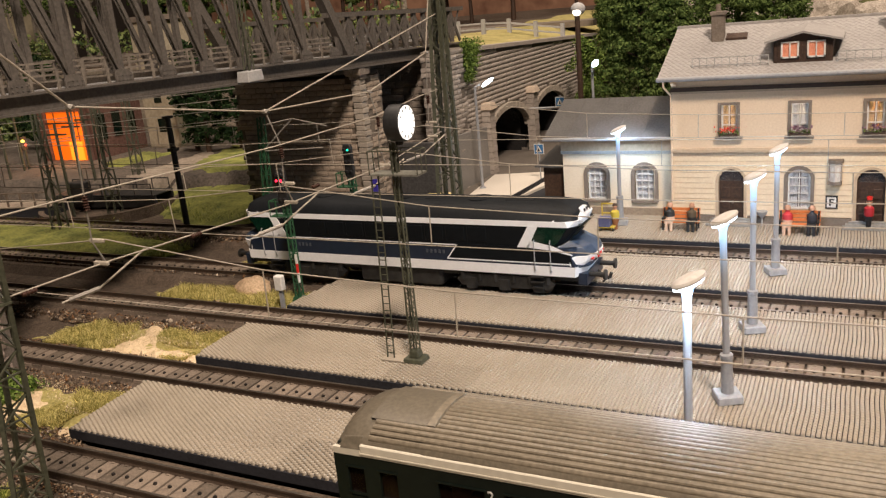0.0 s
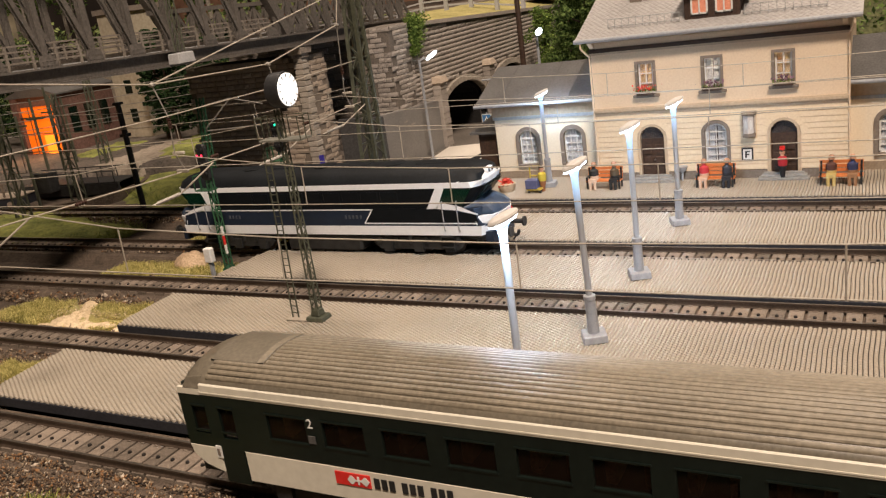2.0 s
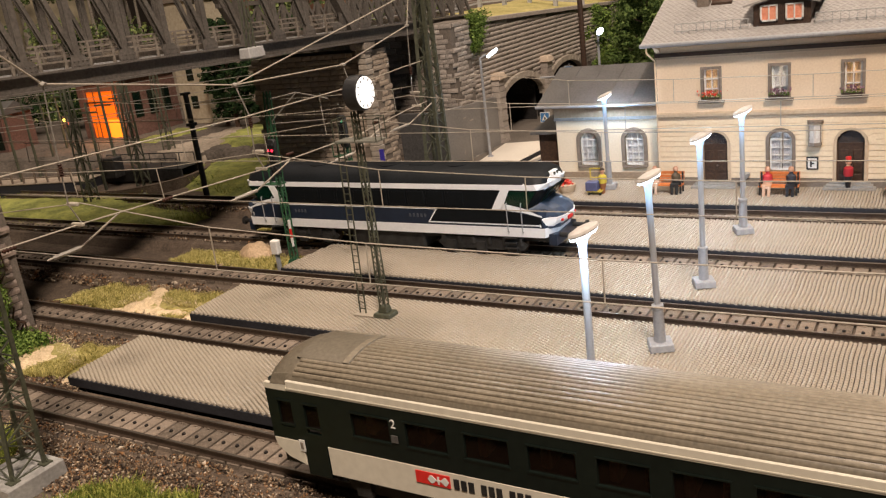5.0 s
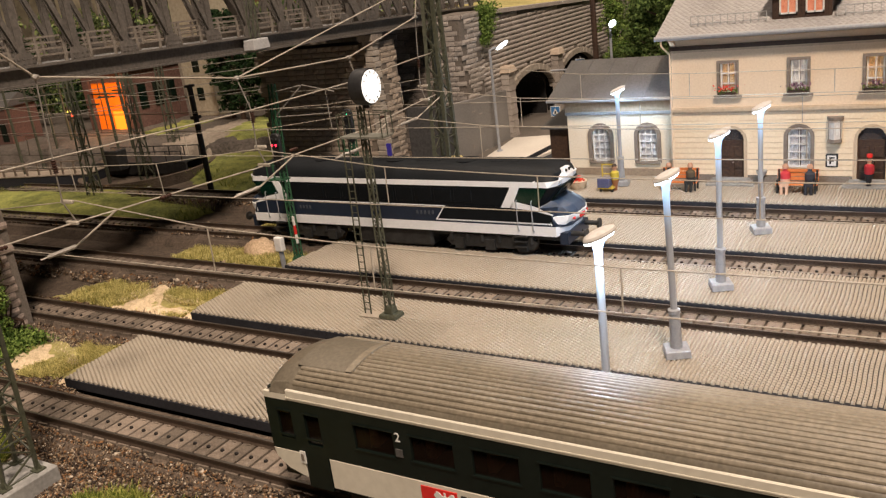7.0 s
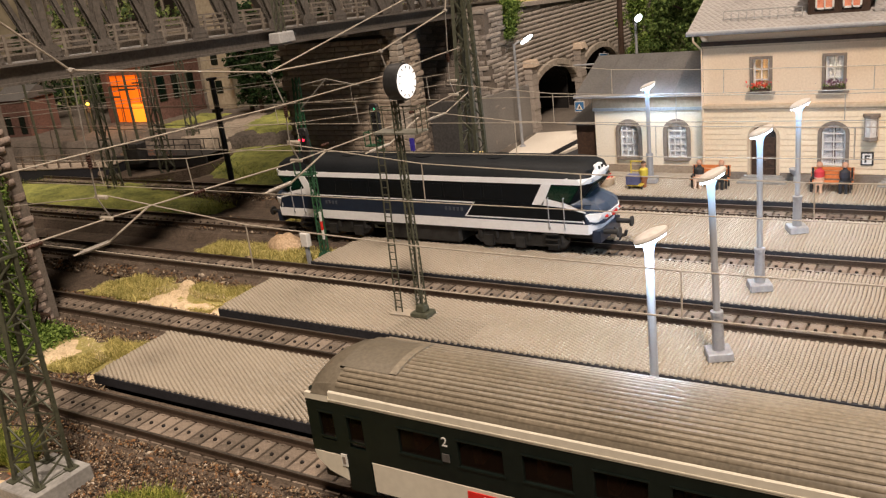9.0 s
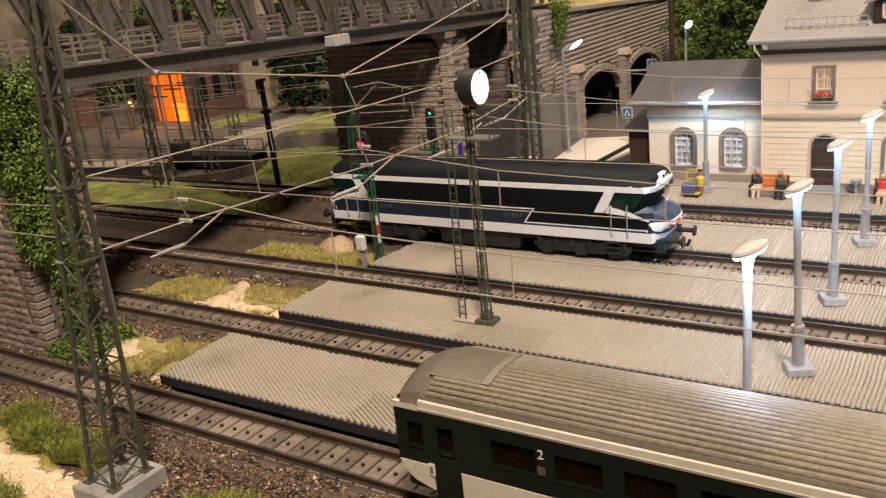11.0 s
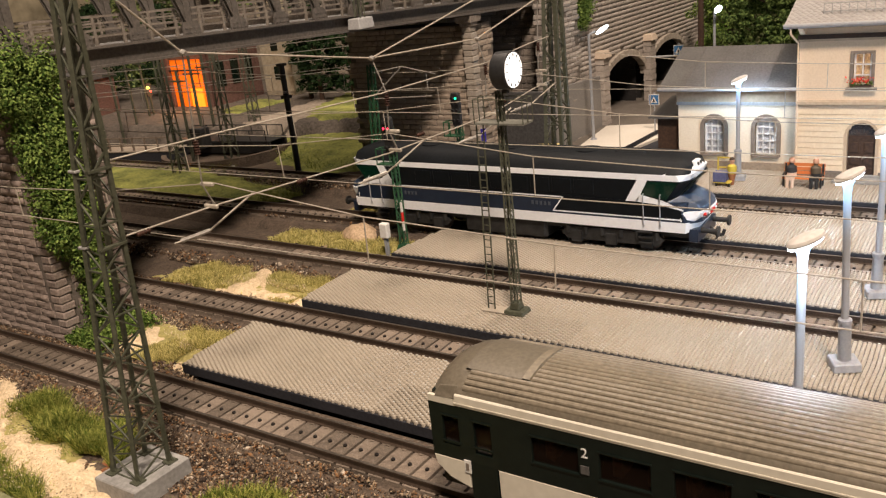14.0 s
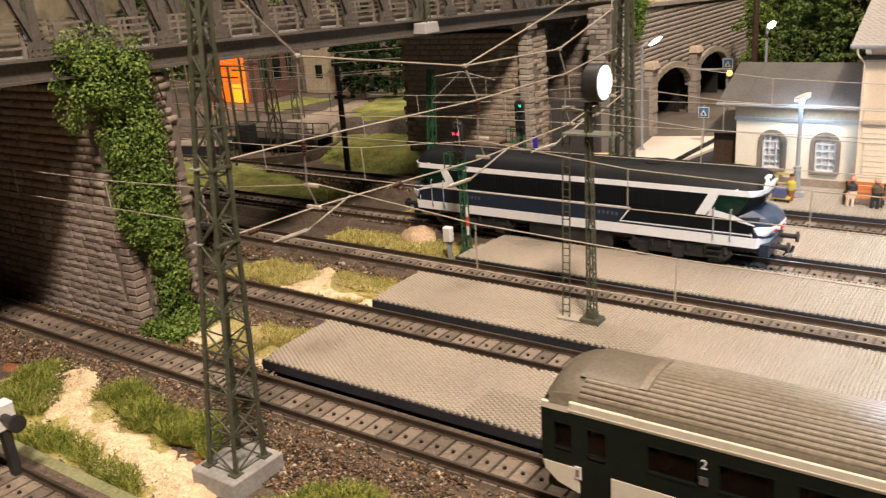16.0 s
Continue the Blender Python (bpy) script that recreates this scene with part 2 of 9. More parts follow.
trim_grey = surface("window_surround", (0.15, 0.122, 0.098), (0.26, 0.215, 0.175), 120, 0.85, 0.3)
trim_beige = surface("cornice_beige", (0.46, 0.35, 0.235), (0.60, 0.47, 0.33), 60, 0.85, 0.15)
slate = surface("roof_slate", (0.29, 0.272, 0.258), (0.41, 0.388, 0.37), 25, 0.7, 0.2, fine=500, island=0.05)
felt = surface("shed_roof_felt", (0.06, 0.056, 0.052), (0.125, 0.118, 0.111), 50, 0.9, 0.4, fine=900)
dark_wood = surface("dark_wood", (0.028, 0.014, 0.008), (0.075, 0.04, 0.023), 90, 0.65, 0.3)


def cloth(name, dark, light, scale):
    """Thin curtain cloth that lets the room's light through."""
    m = surface(name, dark, light, scale, 0.9, 0.1)
    n, ln = m.node_tree.nodes, m.node_tree.links
    thin = n.new("ShaderNodeBsdfTranslucent")
    ln.new(n["Principled BSDF"].inputs["Base Color"].links[0].from_socket, thin.inputs["Color"])
    mix = n.new("ShaderNodeMixShader")
    mix.inputs[0].default_value = 0.45
    ln.new(n["Principled BSDF"].outputs[0], mix.inputs[1])
    ln.new(thin.outputs[0], mix.inputs[2])
    ln.new(mix.outputs[0], n["Material Output"].inputs["Surface"])
    return m


curtain = cloth("curtain", (0.84, 0.56, 0.28), (0.92, 0.82, 0.56), 260)
curtain_red = surface("curtain_red", (0.62, 0.16, 0.09), (0.88, 0.44, 0.28), 300, 0.9, 0.1)
lace = cloth("lace_curtain", (0.84, 0.83, 0.84), (0.93, 0.92, 0.93), 500)
road_mat = surface("road_surface", (0.56, 0.51, 0.44), (0.70, 0.65, 0.57), 30, 0.85, 0.15, fine=700)
# near-black: the tunnels' inner shade put into the colour; also unlit lenses
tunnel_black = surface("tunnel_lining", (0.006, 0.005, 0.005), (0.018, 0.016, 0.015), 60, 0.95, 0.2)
leaf_ivy = surface("ivy_leaf", (0.04, 0.082, 0.014), (0.235, 0.325, 0.078), 120, 0.8, 0.0, island=0.6, spec=0.1)
leaf_shade = surface("shade_tree_leaf", (0.008, 0.02, 0.008), (0.035, 0.068, 0.024), 60, 0.8, 0.0, island=0.6, spec=0.1)
leaf_dark = surface("tree_leaf", (0.03, 0.058, 0.014), (0.15, 0.21, 0.06), 60, 0.8, 0.0, island=0.6, spec=0.1)
grass_mat = surface("grass_blade", (0.09, 0.135, 0.018), (0.44, 0.44, 0.11), 60, 0.75, 0.0, island=0.7, spec=0.2)
straw_mat = surface("straw_blade", (0.23, 0.215, 0.05), (0.74, 0.64, 0.26), 50, 0.75, 0.0, island=0.7, spec=0.2)
far_turf = surface("far_turf", (0.06, 0.08, 0.018), (0.37, 0.375, 0.095), 60, 0.95, 0.9, fine=500, depth=0.001, patch=0.6)
turf = surface("turf", (0.20, 0.175, 0.05), (0.52, 0.45, 0.17), 90, 0.95, 0.9, fine=700, depth=0.001, patch=0.5)
sand_bits = surface("sand_bits", (0.42, 0.31, 0.18), (0.92, 0.78, 0.56), 200, 0.95, 0.2, island=1.2)
sand = surface("sand", (0.50, 0.375, 0.225), (0.86, 0.69, 0.46), 160, 0.95, 0.9, fine=900, depth=0.0006)
rust_soil = surface("rust_soil", (0.09, 0.045, 0.024), (0.40, 0.15, 0.06), 150, 0.95, 0.6, fine=1200)
rock_mat = surface("rock", (0.22, 0.185, 0.15), (0.60, 0.53, 0.45), 80, 0.9, 0.7, fine=500, depth=0.0012)
hall_paint = surface("hall_wall", (0.045, 0.035, 0.027), (0.065, 0.05, 0.04), 2, 0.9, 0.0)


def stone_colours(name):
    """Broken stones of several colours, one for each stone."""
    m = surface(name, (0.5, 0.5, 0.5), (1.0, 1.0, 1.0), 400, 0.9, 0.3)
    nt = m.node_tree
    n, ln = nt.nodes, nt.links
    geo = n.new("ShaderNodeNewGeometry")
    ramp = n.new("ShaderNodeValToRGB")
    ramp.color_ramp.interpolation = "CONSTANT"
    e = ramp.color_ramp.elements
    e[0].position, e[0].color = 0.0, (0.042, 0.026, 0.016, 1)
    e[1].position, e[1].color = 0.26, (0.125, 0.075, 0.042, 1)
    for p, c in ((0.46, (0.22, 0.14, 0.08)), (0.62, (0.29, 0.145, 0.06)), (0.72, (0.23, 0.185, 0.135)), (0.84, (0.42, 0.31, 0.20)), (0.95, (0.66, 0.55, 0.43))):
        e.new(p).color = (*c, 1)
    mix = n.new("ShaderNodeMix")
    mix.data_type, mix.blend_type = "RGBA", "MULTIPLY"
    mix.inputs[0].default_value = 1.0
    bsdf = n["Principled BSDF"]
    old = bsdf.inputs["Base Color"].links[0].from_socket
    ln.new(geo.outputs["Random Per Island"], ramp.inputs["Fac"])
    ln.new(ramp.outputs["Color"], mix.inputs[6])
    ln.new(old, mix.inputs[7])
    ln.new(mix.outputs[2], bsdf.inputs["Base Color"])
    return m


stone_mix = stone_colours("ballast_stone")


# ---- the hall round the layout ----
def wall_box(name, lo, hi, material=hall_paint, label="plain dim hall wall far behind the layout"):
    bm = B()
    box(bm, *lo, *hi)
    return solo(name, bm, material, label, "wall", kind="structure")


wall_box("wall_north", (-260, 260, -90), (260, 264, 200))
wall_box("wall_south", (-260, -204, -90), (260, -200, 200))
wall_box("wall_west", (-264, -200, -90), (-260, 260, 200))
wall_box("wall_east", (260, -200, -90), (264, 260, 200))
wall_box("ceiling", (-264, -204, 200), (264, 264, 204), hall_paint, "plain hall ceiling")

# ---- ground: one sheet, gently uneven ----
gx, gy = np.meshgrid(np.linspace(-258, 258, 260), np.linspace(-40, 258, 150))
fine = ((gx > -70) & (gx < 40)).astype(float)
gz = -0.06 + 0.05 * np.sin(gx * 0.9) * np.cos(gy * 0.7) * fine
nx, ny = gx.shape[1], gx.shape[0]
idx = np.arange(nx * ny).reshape(ny, nx)
quads = np.stack([idx[:-1, :-1], idx[:-1, 1:], idx[1:, 1:], idx[1:, :-1]], -1).reshape(-1, 4)
ground = new("ground", raw_mesh("ground", np.stack([gx, gy, gz], -1).reshape(-1, 3), quads, ballast))
tagged(ground, "brown ballast and soil of the model railway layout", "ground", kind="structure")


def inside(px, py, poly):
    """Signed distance to an outline, positive inside."""
    hit = np.zeros(px.shape, bool)
    best = np.full(px.shape, 1e9)
    for (x0, y0), (x1, y1) in zip(poly, poly[1:] + poly[:1]):
        cross = ((y0 > py) != (y1 > py)) & (px < (x1 - x0) * (py - y0) / ((y1 - y0) or 1e-9) + x0)
        hit ^= cross
        dx, dy = x1 - x0, y1 - y0
        t = np.clip(((px - x0) * dx + (py - y0) * dy) / (dx * dx + dy * dy + 1e-9), 0, 1)
        best = np.minimum(best, np.hypot(px - x0 - t * dx, py - y0 - t * dy))
    return np.where(hit, best, -best)


def wavy(px, py, seed, size):
    return sum(np.sin(px * size * f + seed * (1.3 + k)) * np.cos(py * size * f * 1.1 + seed * (2.1 - k)) / f for k, f in enumerate((1.0, 2.3, 4.7)))


def ground_patch(name, poly, height, material, label, category, seed=1.0, step=0.15, slope=0.35, rag=0.35):
    """A low, uneven patch of soil whose rim sinks below the ground."""
    xs, ys = [p[0] for p in poly], [p[1] for p in poly]
    px, py = np.meshgrid(np.arange(min(xs) - 1, max(xs) + 1, step), np.arange(min(ys) - 1, max(ys) + 1, step))
    d = inside(px, py, poly) + rag * wavy(px, py, seed, 1.3) + 0.12 * wavy(px, py, seed + 1.7, 5.0)
    pz = np.clip(d * slope, -0.4, 1.0)
    pz = np.minimum(pz, 1.0) * height + 0.06 * wavy(px, py, seed + 2, 3.0) + np.random.uniform(-0.025, 0.025, px.shape) - 0.05
    w, h = px.shape[1], px.shape[0]
    i = np.arange(w * h).reshape(h, w)
    q = np.stack([i[:-1, :-1], i[:-1, 1:], i[1:, 1:], i[1:, :-1]], -1).reshape(-1, 4)
    keep = (d.ravel()[q] > -0.8).any(1)
    ob = new(name, raw_mesh(name, np.stack([px, py, pz], -1).reshape(-1, 3), q[keep], material))
    return tagged(ob, label, category, kind="structure")


# ---- tracks ----
TRACKS = {"A": 19.65, "B": 27.45, "C": 34.9, "D": 41.65, "E": 49.6}
WIRES = {"A": 20.0, "B": 27.9, "C": 35.5, "D": 42.35, "E": 49.9}
BED = 0.3  # the tracks lie on raised ballast


def sleeper_mesh():
    bm = B()
    taper(bm, -0.315, -1.06, 0.315, 1.06, 0.0, 0.30, 0.025)
    for y in (-0.64, 0.64):
        box(bm, -0.08, y - 0.04, 0.28, 0.08, y + 0.04, 0.33)
    return mesh_of(bm, "sleeper", sleeper_wood)


def stud_mesh():
    bm = B()
    turned(bm, [(0.075, 0.28), (0.075, 0.35), (0.05, 0.38)], 8)
    return mesh_of(bm, "stud", stud_metal, smooth=True)


SLEEPER, STUD = sleeper_mesh(), stud_mesh()


def rail_profile(x, y):
    return [(x, y + a, z) for a, z in ((-0.13, 0.28), (0.13, 0.28), (0.13, 0.31), (0.035, 0.34), (0.035, 0.46), (0.06, 0.48), (0.06, 0.55), (-0.06, 0.55), (-0.06, 0.48), (-0.035, 0.46), (-0.035, 0.34), (-0.13, 0.31))]


def track(y, x0, x1, label, turn=0.0, at=None):
    t = thing("railway_track", at or (0, y, BED), label, "railway track", "parallel station tracks", "structure", turn)
    for side in (-0.825, 0.825):
        bm = B()
        loft(bm, [rail_profile(x0, side), rail_profile(x1, side)])
        rail = part("rail", bm, rail_steel, t, "rusty brown steel rail")
        bm = B()
        box(bm, x0, side - 0.05, 0.551, x1, side + 0.05, 0.557)
        part("rail_head", bm, rail_head, rail, "worn shiny running surface")
    x = x0 + 0.4
    while x < x1:
        s = new("sleeper", SLEEPER)
        s.parent, s.location = t, (x * U, 0, 0)
        c = new("stud", STUD)
        c.parent, c.location = t, (x * U, 0, 0)
        x += 0.70
    bm = B()
    prism(bm, [(x0, -2.3, -0.45), (x0, -1.55, 0.16), (x0, 1.55, 0.16), (x0, 2.3, -0.45)], (x1 - x0, 0, 0))
    part("ballast_bed", bm, ballast, t, "brown ballast under the sleepers")
    return t


for key, x0, x1 in (("A", -75, 22), ("B", -75, 22), ("C", -75, 25), ("D", -75, 28), ("E", -75, 30)):
    track(TRACKS[key], x0, x1, "model railway track with brown rails, grey-brown sleepers and centre studs")


# ---- platforms ----
def platform(name, x0, x1, y0, y1, pitch, x_tip=0.0, top=1.0, pieces=False):
    """A low platform: a dark edge slab over a set-back base, with small raised pavers on top."""
    p = thing(name, (0, 0, 0), "low station platform of small grey-beige pavers with dark stone edge", "platform", "station platforms", "structure")
    bm = B()
    prism(bm, [(x0, y0, top - 0.55), (x1, y0, top - 0.55), (x1, y1, top - 0.55), (x0 - x_tip, y1, top - 0.55)], (0, 0, 0.45))
    part("platform_edge", bm, edge_stone, p, "dark grey stone edge slab", bevel=0.03)
    # base coloured black: the shade below the overhanging slab is in the colour
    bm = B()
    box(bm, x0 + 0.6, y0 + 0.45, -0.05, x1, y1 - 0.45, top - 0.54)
    part("platform_base", bm, under_black, p, "set-back base, coloured black for the shade under the edge slab")
    bm = B()
    prism(bm, [(x0 + 0.05, y0 + 0.05, top - 0.12), (x1, y0 + 0.05, top - 0.12), (x1, y1 - 0.05, top - 0.12), (x0 - x_tip + 0.05, y1 - 0.05, top - 0.12)], (0, 0, 0.025))
    part("paver_bed", bm, joint, p)
    # little setts in columns, every second column set half a stone further
    deep = pitch * 1.22
    nu, nv = int((x1 - x0 + x_tip) / pitch) + 2, int((y1 - y0) / deep) + 2
    u, v = np.meshgrid(np.arange(nu), np.arange(nv))
    cx = x0 - max(x_tip, 0) + pitch * (u + 0.5)
    cy = y0 + 0.05 + deep * (v + 0.5 * (u % 2))
    cx = cx + 0.02 * np.sin(cy * 1.7 + cx * 0.4)
    cy = cy + 0.015 * np.sin(cx * 1.3)
    slant = x0 - x_tip * (cy - y0) / (y1 - y0)
    ok = (cx < x1 - 0.1) & (cx > slant + 0.08) & (cy < y1 - 0.02) & (cy > y0 + 0.02)
    cx, cy = cx[ok], cy[ok]
    n = len(cx)
    hw = pitch * 0.5 * np.random.uniform(0.81, 0.86, n)
    hl = deep * 0.5 * np.random.uniform(0.71, 0.77, n)
    hh = np.random.uniform(-0.004, 0.004, n)
    wob = 0.05 * np.sin(cx * 0.35 + y0) * np.cos(cy * 0.6)
    corners = []
    for f, z in ((1.0, top - 0.12), (0.94, top - 0.03), (0.66, top + 0.008)):
        for sx, sy in ((-1, -1), (1, -1), (1, 1), (-1, 1)):
            corners.append(np.stack([cx + sx * hw * f, np.clip(cy + sy * hl * f, y0 + 0.02, y1 - 0.02), np.full(n, z) + (hh + wob * 0.3 if z > top - 0.05 else 0)], -1))
    verts = np.stack(corners, 1).reshape(-1, 3)
    base = (np.arange(n) * 12)[:, None, None]
    quads = np.array([[8, 9, 10, 11]] + [[r * 4 + k, r * 4 + (k + 1) % 4, r * 4 + 4 + (k + 1) % 4, r * 4 + 4 + k] for r in (0, 1) for k in range(4)])[None]
    # the pavers in one stretch by the near edge are pieces of their own
    near = np.where((cx > x0 + 10.5) & (cx < x0 + 14.5) & (cy < y0 + 2.3))[0][:290] if pieces else np.zeros(0, int)
    rest = np.setdiff1d(np.arange(n), near)
    if pieces:
        shape = raw_mesh("paver", np.stack([c[near[0]] for c in corners]) - np.array([cx[near[0]], cy[near[0]], 0]), quads[0], paver)
        for k in near:
            one = new("paver", shape)
            one.parent, one.location = p, (cx[k] * U, cy[k] * U, 0)
    ob = new("pavers", raw_mesh("pavers", verts, (base + quads)[rest].reshape(-1, 4), paver))
    ob.parent = p
    tagged(ob, "small raised grey-beige pavers", kind="stuff")
    return p


platform("platform_1", -29.3, 22, 21.42, 25.95, 0.162, 0.2, pieces=True)
platform("platform_2", -29.2, 24, 28.95, 33.2, 0.162, 0.2, pieces=True)
platform("platform_3", -28.9, 27, 36.05, 40.45, 0.165, -0.6)
platform("platform_4", -28.2, 30, 42.95, 48.1, 0.168, 0.5)
platform("platform_5", -22.8, 34, 51.2, 56.7, 0.17, -1.2)


# ---- masonry ----
def stone_mesh(name, w, d, h, material):
    """A rock-faced block: a pillowed front of six facets on a skirt."""
    bm = B()
    rim = min(w, h) * 0.10
    cols, rows = (-1, -0.36, 0.34, 1), (-1, 0.05, 1)
    g = []
    for j, fz in enumerate(rows):
        row_ = []
        for i, fx in enumerate(cols):
            edge = i in (0, 3) or j in (0, 2)
            corner = i in (0, 3) and j in (0, 2)
            x = fx * (w / 2 - (rim * random.uniform(0.3, 1.0) if i in (0, 3) else random.uniform(-0.08, 0.08) * w))
            z = fz * (h / 2 - (rim * random.uniform(0.3, 1.0) if j != 1 else 0))
            row_.append(bm.verts.new((x, -d * (random.uniform(0.35, 0.6) if corner else random.uniform(0.55, 0.95) if edge else random.uniform(0.8, 1.5)), z)))
        g.append(row_)
    for j in range(2):
        for i in range(3):
            bm.faces.new((g[j][i], g[j][i + 1], g[j + 1][i + 1], g[j + 1][i]))
    loop = g[0] + [g[1][3]] + g[2][::-1] + [g[1][0]]
    back = [bm.verts.new((v.co.x * 1.04, 0.0, v.co.z * 1.06)) for v in loop]
    for k in range(len(loop)):
        q = (k + 1) % len(loop)
        bm.faces.new((loop[k], back[k], back[q], loop[q]))
    return mesh_of(bm, name, material)


def stone_face(parent, origin, along, length, z0, z1, row, size, material, limit=300, skip=None, depth=0.10, taper_end=None):
    """Courses of stones on an upright face: the first ones as objects, the rest joined."""
    a = Vector(along).normalized()
    turn = math.degrees(math.atan2(a.y, a.x))
    widths = [size * k for k in (0.55, 0.68, 0.80, 0.90, 0.98, 1.08, 1.20, 1.38)]
    meshes = [stone_mesh("stone", w, depth * random.uniform(0.7, 1.2), row * 0.96, material) for w in widths]
    made, rest_v, rest_f = 0, [], []
    z = z0 + row / 2
    while z < z1 - row * 0.3:
        s = random.uniform(0, size * 0.5) - size * 0.5
        while s < length:
            k = random.randrange(8)
            w = widths[k]
            c = s + w / 2
            s += w * 1.025
            if c < w * 0.3 or c > length - w * 0.3 or (skip and skip(c, z)):
                continue
            p = Vector(origin) + a * c
            m = pose(p.x * U, p.y * U, z * U, 0, 0, turn)
            if made < limit:
                ob = new("stone", meshes[k])
                ob.parent, ob.matrix_basis = parent, m
                made += 1
            else:
                vs = [m @ v.co / U for v in meshes[k].vertices]
                b = len(rest_v)
                rest_v += [tuple(v) for v in vs]
                rest_f += [[b + i for i in f.vertices] for f in meshes[k].polygons]
        z += row
    if rest_v:
        ob = new("stones", raw_mesh("stones", rest_v, rest_f, material))
        ob.parent = parent
        tagged(ob, "coursed rough stones", kind="stuff")


def pier(name, x0, x1, y0, y1, top, label, row=0.46, size=1.0, limit=300, corner=quoin_stone, plinth=True, stone=masonry, bed=mortar):
    w = thing(name, (0, 0, 0), label, "bridge pier", "bridge piers", "structure")
    bm = B()
    box(bm, x0 + 0.1, y0 + 0.1, -0.1, x1 - 0.1, y1, top)
    part("core", bm, bed, w, "mortar core")
    stone_face(w, (x0, y0 + 0.08, 0), (1, 0, 0), x1 - x0 - 0.75, 0.0, top, row, size, stone, limit)
    stone_face(w, (x1 - 0.08, y0 + 1.0, 0), (0, 1, 0), y1 - y0 - 1.0, 0.0, top, row, size, stone, 60)
    # dressed corner stones
    for k in range(int(top / row)):
        bm = B()
        lx, ly = (0.8, 0.66) if k % 2 else (0.72, 0.78)
        z = k * row
        box(bm, x1 - lx, y0 + 0.01, z + 0.03, x1 - 0.01, y0 + ly, z + row - 0.02)
        q = part("quoin", bm, corner, w, bevel=0.05)
    if plinth:
        bm = B()
        box(bm, x0 - 0.3, y0 - 0.35, -0.1, x1 + 0.35, y1 + 0.3, 0.45)
        part("plinth", bm, masonry_dark, w, "projecting stone footing", bevel=0.08)
    return w


pink_stone = surface("pinkish_stone", (0.20, 0.158, 0.132), (0.375, 0.30, 0.255), 90, 0.9, 0.6, fine=900, spread=0.22, depth=0.0007)
pier("wall_pier_1", -56, -38.45, 21.9, 26.2, 12.6, "tall rough-stone bridge pier overgrown with ivy", row=0.42, size=0.95, limit=300, corner=pink_stone, plinth=False, stone=pink_stone)
worn_stone = surface("worn_stone", (0.26, 0.208, 0.16), (0.43, 0.35, 0.272), 60, 0.9, 0.5, fine=900, spread=0.12, depth=0.0005)
worn_mortar = surface("worn_mortar", (0.13, 0.105, 0.082), (0.22, 0.18, 0.142), 150, 0.95, 0.4)
pier2 = pier("wall_pier_2", -49.0, -36.3, 58.4, 61.5, 11.0, "tall rough-stone bridge pier under the steel bridge", row=0.44, corner=worn_stone, stone=worn_stone, bed=worn_mortar)
bm = B()
taper(bm, -37.3, 57.75, -35.9, 59.2, 11.2, 11.75, -0.08)
box(bm, -37.1, 57.95, 10.9, -36.05, 59.0, 11.25)
part("capital", bm, quoin_stone, pier2, "projecting pale stone capital", bevel=0.05)
pale_stone = surface("pale_stone", (0.27, 0.232, 0.19), (0.44, 0.385, 0.32), 110, 0.9, 0.6, fine=900, spread=0.16, depth=0.0008)
for k in range(24):
    bm = B()
    q = 0.06 if k % 2 else 0.0
    box(bm, -37.05 + q, 58.0, 0.45 * k + 0.12, -36.12 - q, 58.9 - q, 0.45 * k + 0.54)
    part("pilaster_block", bm, pale_stone, pier2, "pale dressed block of the corner pilaster", bevel=0.05)

# ---- retaining wall with two tunnel mouths, facing east ----
WX = -32.4
retaining = thing("wall_retaining", (0, 0, 0), "grey coursed-stone retaining wall with two arched tunnel mouths", "wall", kind="structure")
ARCHES = ((78.8, 5.2, 2.9), (90.7, 5.2, 2.9))  # middle, half width, spring height
RISE = 2.45
WTOP = lambda y: 11.75 - (y - 68) * 0.045


def arch_top(y, c, hw, spring):
    d = abs(y - c)
    return spring + math.sqrt(max(1 - d * d / (hw * hw), 0)) * RISE if d < hw else -9


# wall body as a row of upright strips, so the openings go through
bm = B()
ys = np.linspace(65.8, 110, 178)
for a, b in zip(ys, ys[1:]):
    m = (a + b) / 2
    low = max([-0.2] + [arch_top(m, *q) for q in ARCHES])
    v = [bm.verts.new(p) for p in ((WX - 0.1, a, low), (WX - 0.1, b, low), (WX - 0.1, b, WTOP(b)), (WX - 0.1, a, WTOP(a)),
                                   (WX - 1.6, a, low), (WX - 1.6, b, low), (WX - 1.6, b, WTOP(b)), (WX - 1.6, a, WTOP(a)))]
    for q in ((0, 1, 2, 3), (5, 4, 7, 6), (3, 2, 6, 7), (1, 0, 4, 5)):
        bm.faces.new([v[i] for i in q])
part("core", bm, mortar, retaining, "dark mortar core")
in_arch = lambda s, z: any(z < arch_top(65.8 + s, *q) + 0.75 and abs(65.8 + s - q[0]) < q[1] + 0.6 for q in ARCHES) or z > WTOP(65.8 + s) - 0.2
stone_face(retaining, (WX - 0.08, 65.8, 0), (0, 1, 0), 44, 0.0, 11.8, 0.42, 1.0, masonry_dark, 300, in_arch, depth=0.06)
